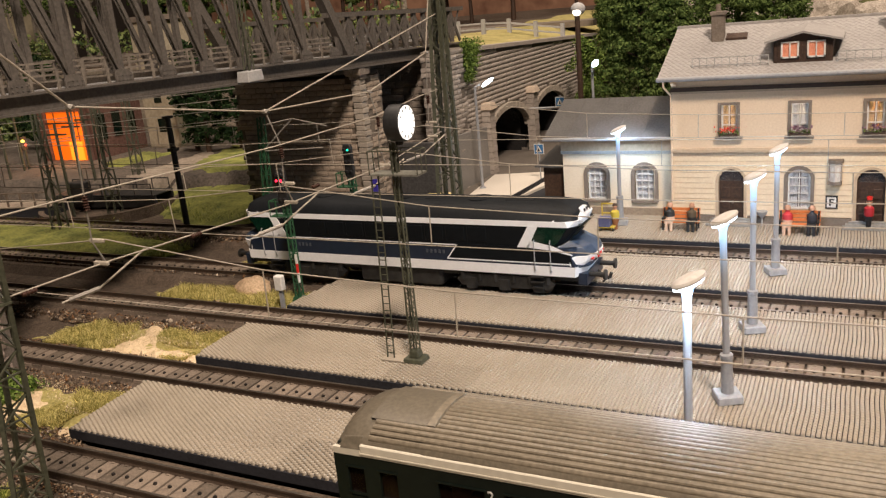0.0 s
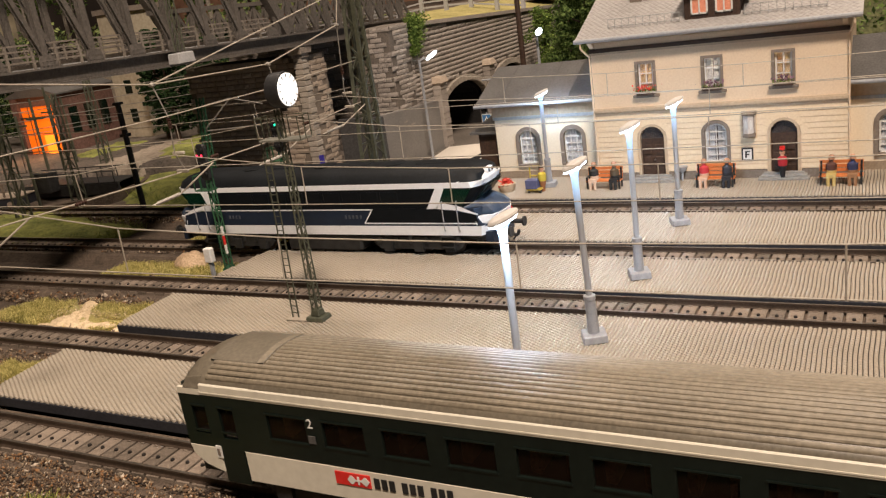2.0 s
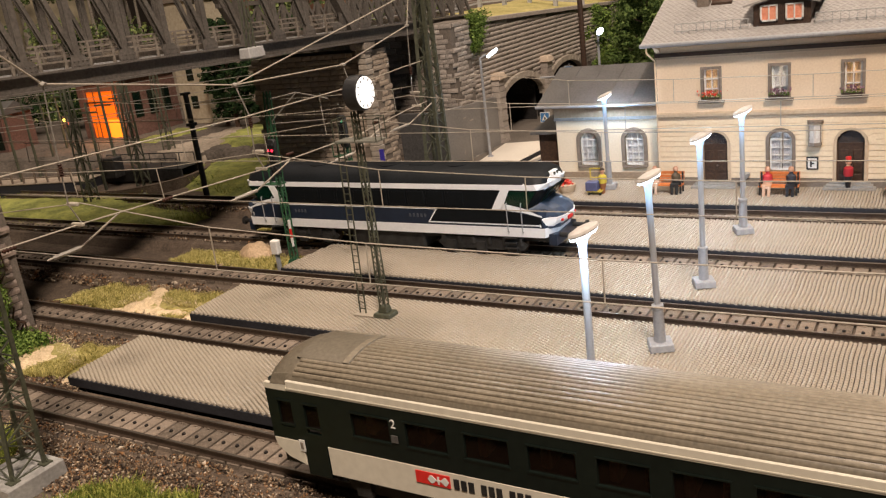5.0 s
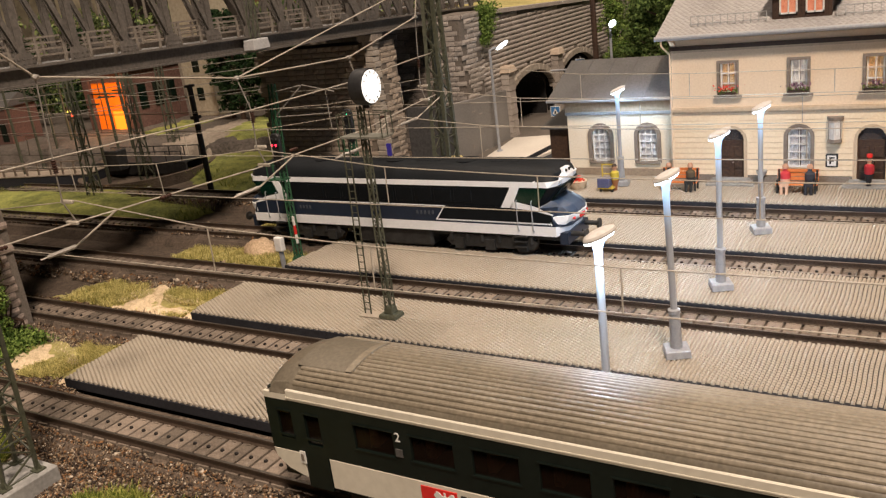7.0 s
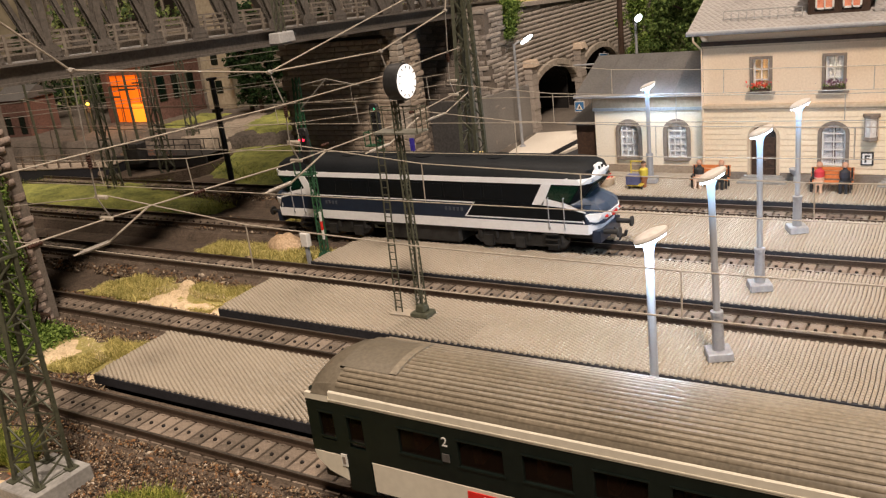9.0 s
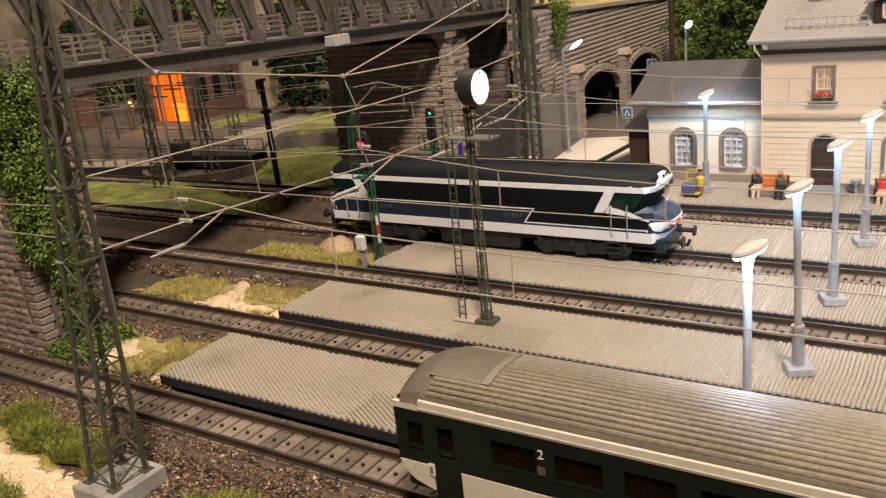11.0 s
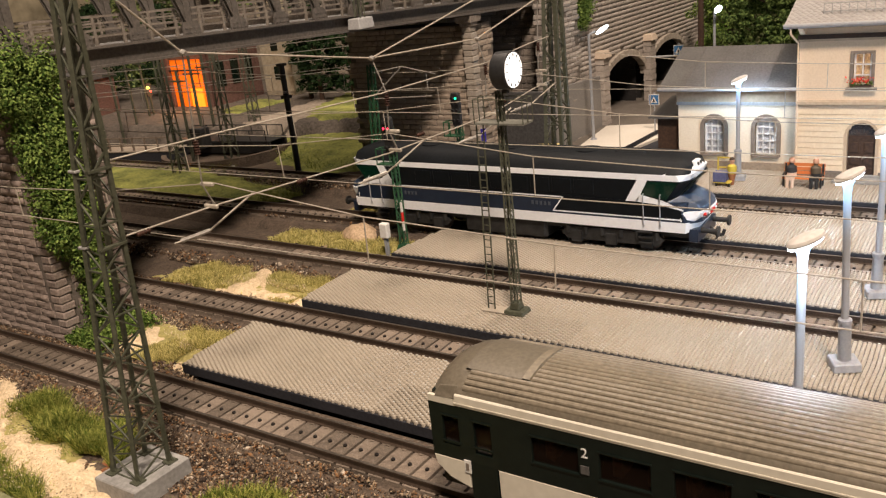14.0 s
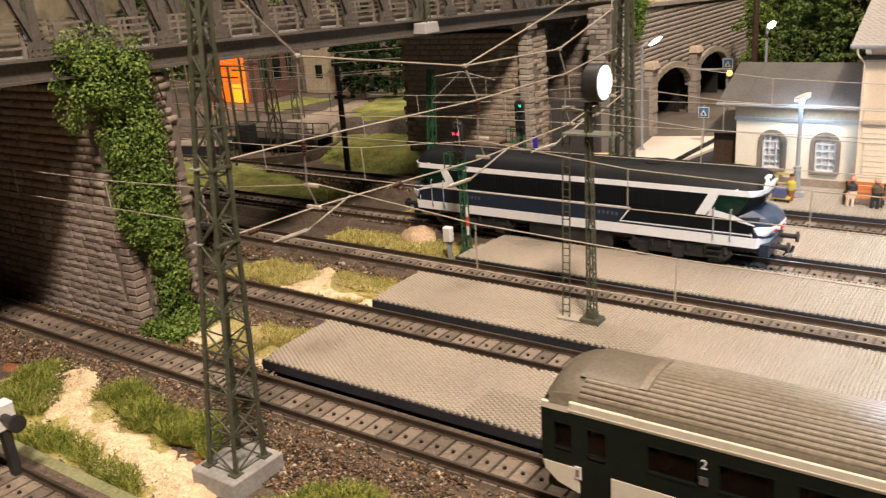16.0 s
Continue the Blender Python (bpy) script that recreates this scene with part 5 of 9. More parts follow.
    for f in (-1, 1):
        y = f * 1.675
        bm = B()
        prism(bm, [(s * 7.98, y, 3.74), (s * 9.3, y, 3.54), (s * 9.85, y, 4.44), (s * 8.36, y, 4.44)], (0, f * 0.02, 0))
        part("cab_window", bm, cab_green, loco, "dark green-tinted cab side window")
        bm = B()
        y = f * 1.68
        prism(bm, [(s * 7.2, y, 3.36), (s * 7.82, y, 3.36), (s * 8.36, y, 4.52), (s * 7.84, y, 4.52)], (0, f * 0.035, 0))
        part("cab_pillar", bm, loco_white, loco, "white slanting cab stripe")
        bm = B()
        prism(bm, [(s * 7.7, y, 3.36), (s * 9.0, y, 3.26), (s * 10.1, y * 0.985, 3.0), (s * 10.12, y * 0.985, 3.06), (s * 9.1, y, 3.48), (s * 7.98, y, 3.72)], (0, f * 0.035, 0))
        part("cab_sill_stripe", bm, loco_white, loco, "white stripe under the cab window")
        for hx in (8.15, 9.0):
            bm = B()
            tube(bm, [(s * hx, f * 1.72, 2.1), (s * hx, f * 1.82, 2.2), (s * hx, f * 1.82, 3.75), (s * hx, f * 1.72, 3.8)], 0.03)
            part("handrail", bm, lamp_grey, loco)
        bm = B()
        for k in range(3):
            box(bm, s * 8.2 - 0.35, f * 1.7 - 0.12, 1.15 + 0.3 * k, s * 8.2 + 0.35, f * 1.7 + 0.12, 1.2 + 0.3 * k)
        part("cab_steps", bm, under_black, loco)
    for y in (-0.95, 0.95):
        bm = B()
        rod(bm, (s * 10.6, y, 1.85), (s * 11.5, y, 1.85), 0.13, n=10)
        rod(bm, (s * 11.5, y, 1.85), (s * 11.6, y, 1.85), 0.28, n=16)
        part("buffer", bm, under_black, loco, "round black buffer", smooth=True)
    bm = B()
    box(bm, min(s * 10.3, s * 10.75), -1.45, 1.35, max(s * 10.3, s * 10.75), 1.45, 2.0)
    part("buffer_beam", bm, loco_blue, loco)
    bm = B()
    tube(bm, [(s * 10.7, 0, 1.5), (s * 11.5, 0, 1.35), (s * 11.6, 0, 1.65)], 0.09)
    tube(bm, [(s * 10.7, 0.5, 1.6), (s * 11.2, 0.5, 1.2), (s * 11.0, 0.5, 0.9)], 0.05)
    part("coupling", bm, under_black, loco)
# (all heights from the rail bed)
# thin side line with its jog, window band louvres and side lettering as plain bars
for f in (-1, 1):
    y0, y1 = sorted((f * 1.69, f * 1.715))
    bm = B()
    box(bm, -9.9 if f < 0 else -3.8, y0, 3.30, 3.8 if f < 0 else 9.9, y1, 3.36)
    part("side_line", bm, loco_white, loco, "thin white line")
    bm = B()
    prism(bm, [(3.74 * -f, y0, 3.36), (3.82 * -f, y0, 3.36), (3.20 * -f, y0, 2.52), (3.12 * -f, y0, 2.52)], (0, y1 - y0, 0))
    box(bm, min(3.15 * -f, 10.0 * -f), y0, 2.50, max(3.15 * -f, 10.0 * -f), y1, 2.56)
    part("side_line", bm, loco_white, loco, "thin white line")
    bm = B()
    ya, yb = sorted((f * 1.685, f * 1.705))
    prism(bm, [(3.86 * -f, ya, 3.40), (3.28 * -f, ya, 2.58), (10.1 * -f, ya, 2.58), (10.0 * -f, ya, 3.02), (7.7 * -f, ya, 3.40)], (0, yb - ya, 0))
    part("black_panel", bm, loco_dark, loco, "black side panel at the cab end")
    for x0, n in ((-6.5, 4), (1.9, 5)):
        for k in range(n):
            bm = B()
            box(bm, x0 + 0.25 * k, y0, 2.80, x0 + 0.25 * k + 0.12, y1, 3.0)
            part("lettering_bar", bm, letter_dim, loco, "small dim lettering bar")
    for k in range(9):
        bm = B()
        box(bm, -5.6 + 1.25 * k, f * 1.66 - 0.03, 3.55, -5.6 + 1.25 * k + 1.1, f * 1.66 + 0.03, 4.35)
        part("louvre_panel", bm, loco_dark, loco, bevel=0.02)
for x in (-5.2, 0.0, 4.6):
    bm = B()
    turned(bm, [(0.7, 5.45), (0.7, 5.61), (0.58, 5.64)], 20, (x, 0, 0))
    part("roof_fan", bm, loco_roof, loco, "round roof fan housing", smooth=True)
for x in (-2.6, 2.3, 7.0):
    bm = B()
    box(bm, x - 0.8, -0.5, 5.45, x + 0.8, 0.5, 5.63)
    part("roof_box", bm, loco_roof, loco, bevel=0.05)
bm = B()
box(bm, -10.4, -1.3, 1.5, 10.4, 1.3, 2.0)
part("underframe", bm, under_black, loco)
bm = B()
box(bm, -2.6, -1.5, 0.75, 2.6, 1.5, 1.9)
part("fuel_tank", bm, under_black, loco, "black fuel tank", bevel=0.15)


def bogie(parent, x, axles, w=1.35, r=0.62, base=0.55):
    span = axles[-1] + r + 0.25
    for f in (-1, 1):
        bm = B()
        prism(bm, [(x - span, f * w, base + 0.75), (x - span + 0.3, f * w, base + 0.42), (x + span - 0.3, f * w, base + 0.42), (x + span, f * w, base + 0.75), (x + span - 0.4, f * w, base + 1.1), (x - span + 0.4, f * w, base + 1.1)], (0, f * 0.18, 0))
        for a in axles:
            box(bm, x + a - 0.28, min(f * w, f * (w + 0.3)), base + 0.3, x + a + 0.28, max(f * w, f * (w + 0.3)), base + 0.9)
            rod(bm, (x + a - 0.5, f * (w + 0.15), base + 0.75), (x + a - 0.5, f * (w + 0.15), base + 1.15), 0.13, n=8)
            rod(bm, (x + a + 0.5, f * (w + 0.15), base + 0.75), (x + a + 0.5, f * (w + 0.15), base + 1.15), 0.13, n=8)
        b = part("bogie_frame", bm, under_black, parent, "black bogie side frame with axle boxes")
    for a in axles:
        bm = B()
        for f in (-1, 1):
            rod(bm, (x + a, f * 0.78, base + r), (x + a, f * 0.98, base + r), r, n=20)
        rod(bm, (x + a, -0.8, base + r), (x + a, 0.8, base + r), 0.1, n=8)
        part("wheelset", bm, rail_steel, b, "steel wheels on an axle", smooth=True)


bogie(loco, -6.3, (-1.9, 0.0, 1.9))
bogie(loco, 6.3, (-1.9, 0.0, 1.9))
loco.scale = (1.02, 0.985, 0.985)

# ---- passenger coach on track A ----
CX, CY = -13.25, 19.5
coach = thing("passenger_coach", (CX, CY, 0), "dark green and cream passenger coach with dusty ribbed grey roof", "railway coach")
LEN, W = 29.0, 1.72
lit = [(3.25 + 1.93 * k, 3.25 + 1.93 * k + 1.35) for k in range(12)]
holes = [(a, b, 3.42, 4.24, 0) for a, b in lit] + [(0.42, 0.95, 3.3, 4.24, 0), (1.45, 2.0, 3.2, 4.24, 0)]
for f in (-1, 1):
    bm = B()
    ya, yb = sorted((f * W, f * (W - 0.12)))
    holed_wall(bm, 0.0, LEN, 2.85, 4.6, ya, yb, holes)
    side = part("window_band", bm, coach_green, coach, "blackish-green window band")
    for a, b in lit + [(0.42, 0.95), (1.45, 2.0)]:
        bm = B()
        ya, yb = sorted((f * (W - 0.07), f * (W - 0.10)))
        box(bm, a, ya, 3.2, b, yb, 4.26)
        part("window_pane", bm, coach_glass, side, "dark brownish window pane").visible_shadow = False
        bm = B()
        for p, q in (((a - 0.04, 3.38), (b + 0.04, 3.44)), ((a - 0.04, 4.22), (b + 0.04, 4.27))):
            box(bm, p[0], min(f * W, f * (W + 0.03)), p[1], q[0], max(f * W, f * (W + 0.015)), q[1])
        part("window_frame", bm, coach_green, side)
    for x0, x1, z0, z1 in ((0.0, 1.18, 1.95, 2.86), (2.15, LEN, 1.85, 2.86)):
        bm = B()
        ya, yb = sorted((f * (W + 0.012), f * (W - 0.12)))
        if x0 == 0.0:
            prism(bm, [(0.0, ya, 2.86), (0.08, ya, 2.55), (0.5, ya, 2.2), (x1, ya, z0 + 0.05), (x1, ya, 2.86)], (0, yb - ya, 0))
        else:
            box(bm, x0, ya, z0, x1, yb, z1)
        part("lower_panel", bm, coach_cream, coach, "cream lower side panel", bevel=0.02)
    bm = B()
    ya, yb = sorted((f * (W + 0.0), f * (W - 0.1)))
    box(bm, 1.22, ya, 1.7, 2.1, yb, 2.86)
    part("door_panel", bm, coach_green, coach, "dark green door panel")
    bm = B()
    ya, yb = sorted((f * (W + 0.03), f * (W - 0.1)))
    box(bm, 0.9, ya, 4.6, LEN, yb, 4.96)
    part("roof_stripe", bm, coach_cream, coach, "cream stripe under the roof", bevel=0.03)
    bm = B()
    box(bm, 0.9, min(f * (W + 0.045), f * W), 4.68, LEN, max(f * (W + 0.045), f * W), 4.72)
    part("rain_gutter", bm, coach_cream, coach)
    bm = B()
    ya, yb = sorted((f * (W + 0.02), f * (W - 0.1)))
    box(bm, 0.02, ya, 4.6, 0.9, yb, 4.8)
    part("roof_stripe", bm, coach_cream, coach, "cream stripe under the roof")
roof_line = [(-W, 4.92), (-W + 0.12, 5.12), (-1.25, 5.33), (-0.8, 5.47), (-0.35, 5.54), (0, 5.56), (0.35, 5.54), (0.8, 5.47), (1.25, 5.33), (W - 0.12, 5.12), (W, 4.92)]
bm = B()
def cut(x, drop, squeeze):
    return [(x, y * squeeze, max(4.75, z - drop)) for y, z in roof_line] + [(x, W * squeeze, 4.75), (x, -W * squeeze, 4.75)]
loft(bm, [cut(0.0, 0.42, 0.93), cut(0.12, 0.26, 0.96), cut(0.4, 0.12, 0.985), cut(0.9, 0.05, 1.0), cut(2.75, 0.035, 1.0), cut(2.85, 0.0, 1.0), cut(LEN - 0.5, 0.0, 1.0), cut(LEN, 0.3, 0.95)])
roof = part("roof", bm, roof_grey, coach, "dusty grey-brown roof", smooth=True)
arc_y = np.linspace(-W, W, 400)
arc_z = np.interp(arc_y, [p[0] for p in roof_line], [p[1] for p in roof_line])
arc_z = np.convolve(np.pad(arc_z, 20, mode="edge"), np.ones(41) / 41, mode="valid")
arc_s = np.concatenate([[0], np.cumsum(np.hypot(np.diff(arc_y), np.diff(arc_z)))])


def on_roof(at, lift):
    """A point of the roof's section: distance along the arc, height over it."""
    y, z = np.interp(at, arc_s, arc_y), np.interp(at, arc_s, arc_z)
    y2, z2 = np.interp(at + 0.05, arc_s, arc_y), np.interp(at + 0.05, arc_s, arc_z)
    y1, z1 = np.interp(at - 0.05, arc_s, arc_y), np.interp(at - 0.05, arc_s, arc_z)
    k = math.hypot(y2 - y1, z2 - z1) or 1.0
    return y - lift * (z2 - z1) / k, z + lift * (y2 - y1) / k


mid = arc_s[-1] / 2
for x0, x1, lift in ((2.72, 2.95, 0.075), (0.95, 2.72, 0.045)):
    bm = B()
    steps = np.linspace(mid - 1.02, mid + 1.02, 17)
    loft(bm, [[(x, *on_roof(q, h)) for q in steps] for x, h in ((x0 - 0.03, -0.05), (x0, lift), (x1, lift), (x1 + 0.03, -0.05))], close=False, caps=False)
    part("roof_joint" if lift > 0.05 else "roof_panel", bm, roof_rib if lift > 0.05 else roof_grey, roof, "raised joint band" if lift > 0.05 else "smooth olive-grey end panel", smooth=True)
RIBS = 19
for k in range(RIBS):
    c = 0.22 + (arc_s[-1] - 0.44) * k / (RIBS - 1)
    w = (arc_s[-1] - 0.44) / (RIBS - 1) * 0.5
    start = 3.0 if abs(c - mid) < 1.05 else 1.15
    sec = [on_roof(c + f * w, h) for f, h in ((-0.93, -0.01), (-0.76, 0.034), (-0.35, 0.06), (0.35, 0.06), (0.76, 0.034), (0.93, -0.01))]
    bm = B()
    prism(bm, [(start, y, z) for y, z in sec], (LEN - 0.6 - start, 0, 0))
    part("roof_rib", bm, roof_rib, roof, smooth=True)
bm = B()
prism(bm, [(0.25, -W - 0.03, 4.78), (0.95, -W - 0.03, 4.82), (0.95, -W + 0.16, 5.14), (0.35, -W + 0.16, 5.06)], (0, 0.05, 0.02))
part("roof_hatch", bm, roof_grey, roof, bevel=0.01)
bm = B()
box(bm, 0.1, -W + 0.12, 2.5, 0.2, W - 0.12, 4.9)
part("end_wall", bm, coach_green, coach, "dark green end wall")
bm = B()
box(bm, -0.25, -0.75, 2.0, 0.15, 0.75, 4.7)
part("gangway", bm, black_paint, coach, "black rubber gangway", bevel=0.12)
bm = B()
box(bm, 0.2, -W + 0.15, 1.9, LEN - 0.2, W - 0.15, 3.2)
part("floor", bm, under_black, coach)
bm = B()
for k in range(12):
    x = 3.3 + 1.93 * k
    box(bm, x + 0.05, -1.2, 3.2, x + 0.35, 1.2, 4.0)
    box(bm, x + 1.0, -1.2, 3.2, x + 1.3, 1.2, 4.0)
part("seats", bm, rust_soil, coach, "brown seat rows behind the windows", bevel=0.05)
for y in (-0.95, 0.95):
    bm = B()
    rod(bm, (-0.05, y, 1.75), (0.3, y, 1.75), 0.13, n=10)
    rod(bm, (-0.12, y, 1.75), (-0.05, y, 1.75), 0.26, n=16)
    part("buffer", bm, under_black, coach, "round black buffer", smooth=True)
bogie(coach, 4.6, (-1.45, 1.45), 1.25, 0.5, 0.85)
bogie(coach, LEN - 4.6, (-1.45, 1.45), 1.25, 0.5, 0.85)
bm = B()
box(bm, 8.5, -1.3, 1.15, 12.5, 1.3, 1.9)
part("equipment_box", bm, under_black, coach, bevel=0.06)
# marks on the side: class number, label plate, red badge, lettering bars
ob = bpy.data.curves.new("class_number", "FONT")
ob.body, ob.size, ob.extrude, ob.align_x, ob.align_y = "2", 0.40 * U, 0.0001, "CENTER", "CENTER"
txt = new("class_number", ob)
dg = bpy.context.evaluated_depsgraph_get()
me = bpy.data.meshes.new_from_object(txt.evaluated_get(dg))
bpy.data.objects.remove(txt)
me.materials.clear()
me.materials.append(white_paint)
num = new("class_number", me)
num.parent = coach
num.matrix_basis = pose(4.78 * U, (-W - 0.02) * U, 4.10 * U, 90, 0, 0)
tagged(num, "white class number 2")
SIDE = -W - 0.03


def mark(name, x0, z0, x1, z1, material, label="", lift=0.0):
    bm = B()
    box(bm, x0, SIDE - lift - 0.012, z0, x1, SIDE - lift + 0.015, z1)
    return part(name, bm, material, coach, label)


mark("class_label", 4.67, 3.5, 4.9, 3.74, felt, "small grey label")
mark("label_plate", 1.05, 2.52, 1.26, 2.93, white_paint, "white label plate")
mark("label_plate_mark", 1.1, 2.62, 1.2, 2.84, trim_grey, "", 0.02)
mark("badge", 5.35, 2.33, 6.5, 2.73, red_paint, "red badge panel")
bm = B()
for s in (-1, 1):
    prism(bm, [(6.12 + s * 0.06, SIDE - 0.03, 2.53), (6.12 + s * 0.20, SIDE - 0.03, 2.66), (6.12 + s * 0.26, SIDE - 0.03, 2.66), (6.12 + s * 0.36, SIDE - 0.03, 2.53), (6.12 + s * 0.26, SIDE - 0.03, 2.40), (6.12 + s * 0.20, SIDE - 0.03, 2.40)], (0, 0.014, 0))
box(bm, 6.09, SIDE - 0.03, 2.40, 6.15, SIDE - 0.016, 2.66)
box(bm, 5.95, SIDE - 0.034, 2.505, 6.29, SIDE - 0.02, 2.555)
part("badge_symbol", bm, white_paint, coach, "white symbol")
x = 6.62
for word in (3, 3, 3):
    for k in range(word):
        mark("lettering_bar", x, 2.36, x + 0.17, 2.68, black_paint, "dark lettering bar")
        x += 0.24
    x += 0.16


# ---- lattice masts ----
def lattice(bm, base, top, w0, w1, bar, panels, lace, rungs=True):
    """A square, four-legged lattice mast between two points, with crossed lacing."""
    b, t = Vector(base), Vector(top)
    leg = lambda sx, sy, f: b.lerp(t, f) + Vector((sx, sy, 0)) * ((w0 + (w1 - w0) * f) / 2)
    for sx, sy in ((-1, -1), (1, -1), (1, 1), (-1, 1)):
        beam(bm, leg(sx, sy, 0), leg(sx, sy, 1), bar, bar)
    sides = (((-1, -1), (1, -1)), ((1, -1), (1, 1)), ((1, 1), (-1, 1)), ((-1, 1), (-1, -1)))
    for k in range(panels):
        f0, f1 = k / panels, (k + 1) / panels
        for n, (p, q) in enumerate(sides):
            a, c = (p, q) if (k + n) % 2 else (q, p)
            beam(bm, leg(*a, f0), leg(*c, f1), lace, lace)
            if rungs and k % 2 == 0:
                beam(bm, leg(*p, f0), leg(*q, f0), lace, lace)


mastA = thing("catenary_mast", (-24.4, 15.5, 0), "tall grey-green steel lattice catenary mast on a concrete foot", "catenary mast", "catenary masts")
bm = B()
taper(bm, -1.12, -1.2, 1.12, 1.2, -0.1, 0.66, 0.02)
part("foot", bm, foot_concrete, mastA, "pale grey concrete foot", bevel=0.04)
bm = B()
lattice(bm, (0, 0, 0.66), (1.6, 0.42, 18.6), 1.32, 0.255, 0.135, 24, 0.055)
part("lattice", bm, mast_green, mastA, "grey-green lattice")
for sx in (-1, 1):
    for sy in (-1, 1):
        bm = B()
        box(bm, sx * 0.68 - 0.2, sy * 0.68 - 0.2, 0.66, sx * 0.68 + 0.2, sy * 0.68 + 0.2, 0.72)
        prism(bm, [(sx * 0.68 - 0.17, sy * 0.68, 0.72), (sx * 0.68 + 0.17, sy * 0.68, 0.72), (sx * 0.68, sy * 0.68, 1.15)], (0, 0.06, 0))
        part("foot_plate", bm, mast_green, mastA)
for z in (8.9, 11.35):
    f = (z - 0.66) / 17.9
    bm = B()
    w = 1.32 - 1.065 * f
    box(bm, 1.6 * f - w / 2 - 0.26, 0.42 * f - w / 2 - 0.1, z - 0.05, 1.6 * f - w / 2 + 0.12, 0.42 * f - w / 2 + 0.1, z + 0.04)
    part("clamp", bm, foot_concrete, mastA, "pale clamp on one leg", bevel=0.02)
    bm = B()
    box(bm, 1.6 * f + w / 2 - 0.1, 0.42 * f - w / 2 - 0.08, z - 0.04, 1.6 * f + w / 2 + 0.1, 0.42 * f + w / 2 + 0.08, z + 0.04)
    part("cross_bar", bm, mast_green, mastA, "short cross bar")

mast4 = thing("catenary_mast", (-23.0, 45.6, 1.0), "tall dark green lattice catenary mast standing on the platform", "catenary mast", "catenary masts")
bm = B()
lattice(bm, (0, 0, 0.1), (0.35, 0, 17.5), 1.2, 0.5, 0.21, 20, 0.055)
part("lattice", bm, mast_green, mast4, "dark green lattice")
bm = B()
for sx in (-1, 1):
    for sy in (-1, 1):
        box(bm, sx * 0.75 - 0.35, sy * 0.75 - 0.35, 0.0, sx * 0.75 + 0.35, sy * 0.75 + 0.35, 0.12)
part("foot_plate", bm, concrete, mast4)
for x, y, h in ((-61.0, 48.0, 11.5), (-60.2, 53.3, 10.5), (-66.8, 63.0, 11), (-52.5, 66, 10)):
    m = thing("catenary_mast", (x, y, 0), "dark lattice mast in the far yard", "catenary mast", "far yard masts")
    bm = B()
    lattice(bm, (0, 0, 0), (0, 0, h), 0.95, 0.45, 0.14, 9, 0.06)
    part("lattice", bm, mast_green, m)
    bm = B()
    box(bm, -0.8, -0.8, -0.1, 0.8, 0.8, 0.3)
    part("foot", bm, concrete, m)

mast3 = thing("catenary_mast", (-39.2, 48.4, 0), "slim green lattice catenary mast with bracket arms on a concrete foot", "catenary mast", "catenary masts")
bm = B()
taper(bm, -0.8, -0.8, 0.8, 0.8, -0.1, 0.75, 0.03)
part("foot", bm, foot_concrete, mast3, "pale concrete foot", bevel=0.04)
bm = B()
lattice(bm, (0, 0, 0.75), (0.6, 0, 9.6), 0.52, 0.34, 0.10, 15, 0.045)
part("lattice", bm, signal_green, mast3, "green lattice")
bm = B()
tube(bm, [(0.5, 0, 7.3), (2.6, 0.9, 9.3), (5.2, 1.2, 8.7)], 0.05)
tube(bm, [(0.5, 0, 9.0), (2.6, 0.9, 9.3)], 0.05)
tube(bm, [(0.5, 0, 7.2), (4.8, 1.1, 7.2)], 0.05)
part("bracket_arm", bm, wire_grey, mast3, "grey tubular bracket arm", smooth=True)
# ---- cross-span wires from mast A to mast 4 ----
NODES = [(-23.27, 19.86, 14.24), (-22.22, 28.35, 12.73), (-21.71, 35.66, 12.49), (-22.53, 43.45, 13.63)]
span = thing("cross_span", (-23.2, 15.8, 0), "pale cross-span cable with droppers over the tracks", "overhead line")
O = Vector((-23.2, 15.8, 0))
rel = lambda p: Vector(p) - O
topA, top4 = (-22.95, 15.9, 17.6), (-22.75, 45.2, 17.9)
bm = B()
tube(bm, [rel(p) for p in (topA, *NODES, top4)], 0.038)
part("span_cable", bm, wire_tan, span, "pale tan supporting cable", smooth=True)
bm = B()
tube(bm, [rel(p) for p in (NODES[1], (-22.6, 45.2, 15.6))], 0.034)
part("span_cable", bm, wire_tan, span, "second supporting cable", smooth=True)
LOWX = (-23.35, -21.6, -21.3, -22.6)
for z, r in ((11.38, 0.032), (8.92, 0.032)):
    bm = B()
    tube(bm, [rel(p) for p in ((-23.4, 16.1, z + 0.1), *[(x, y, z) for x, y in zip(LOWX, (20.0, 27.9, 35.5, 42.4))], (-22.9, 45.2, z))], r)
    part("cross_wire", bm, wire_tan, span, "cross wire", smooth=True)
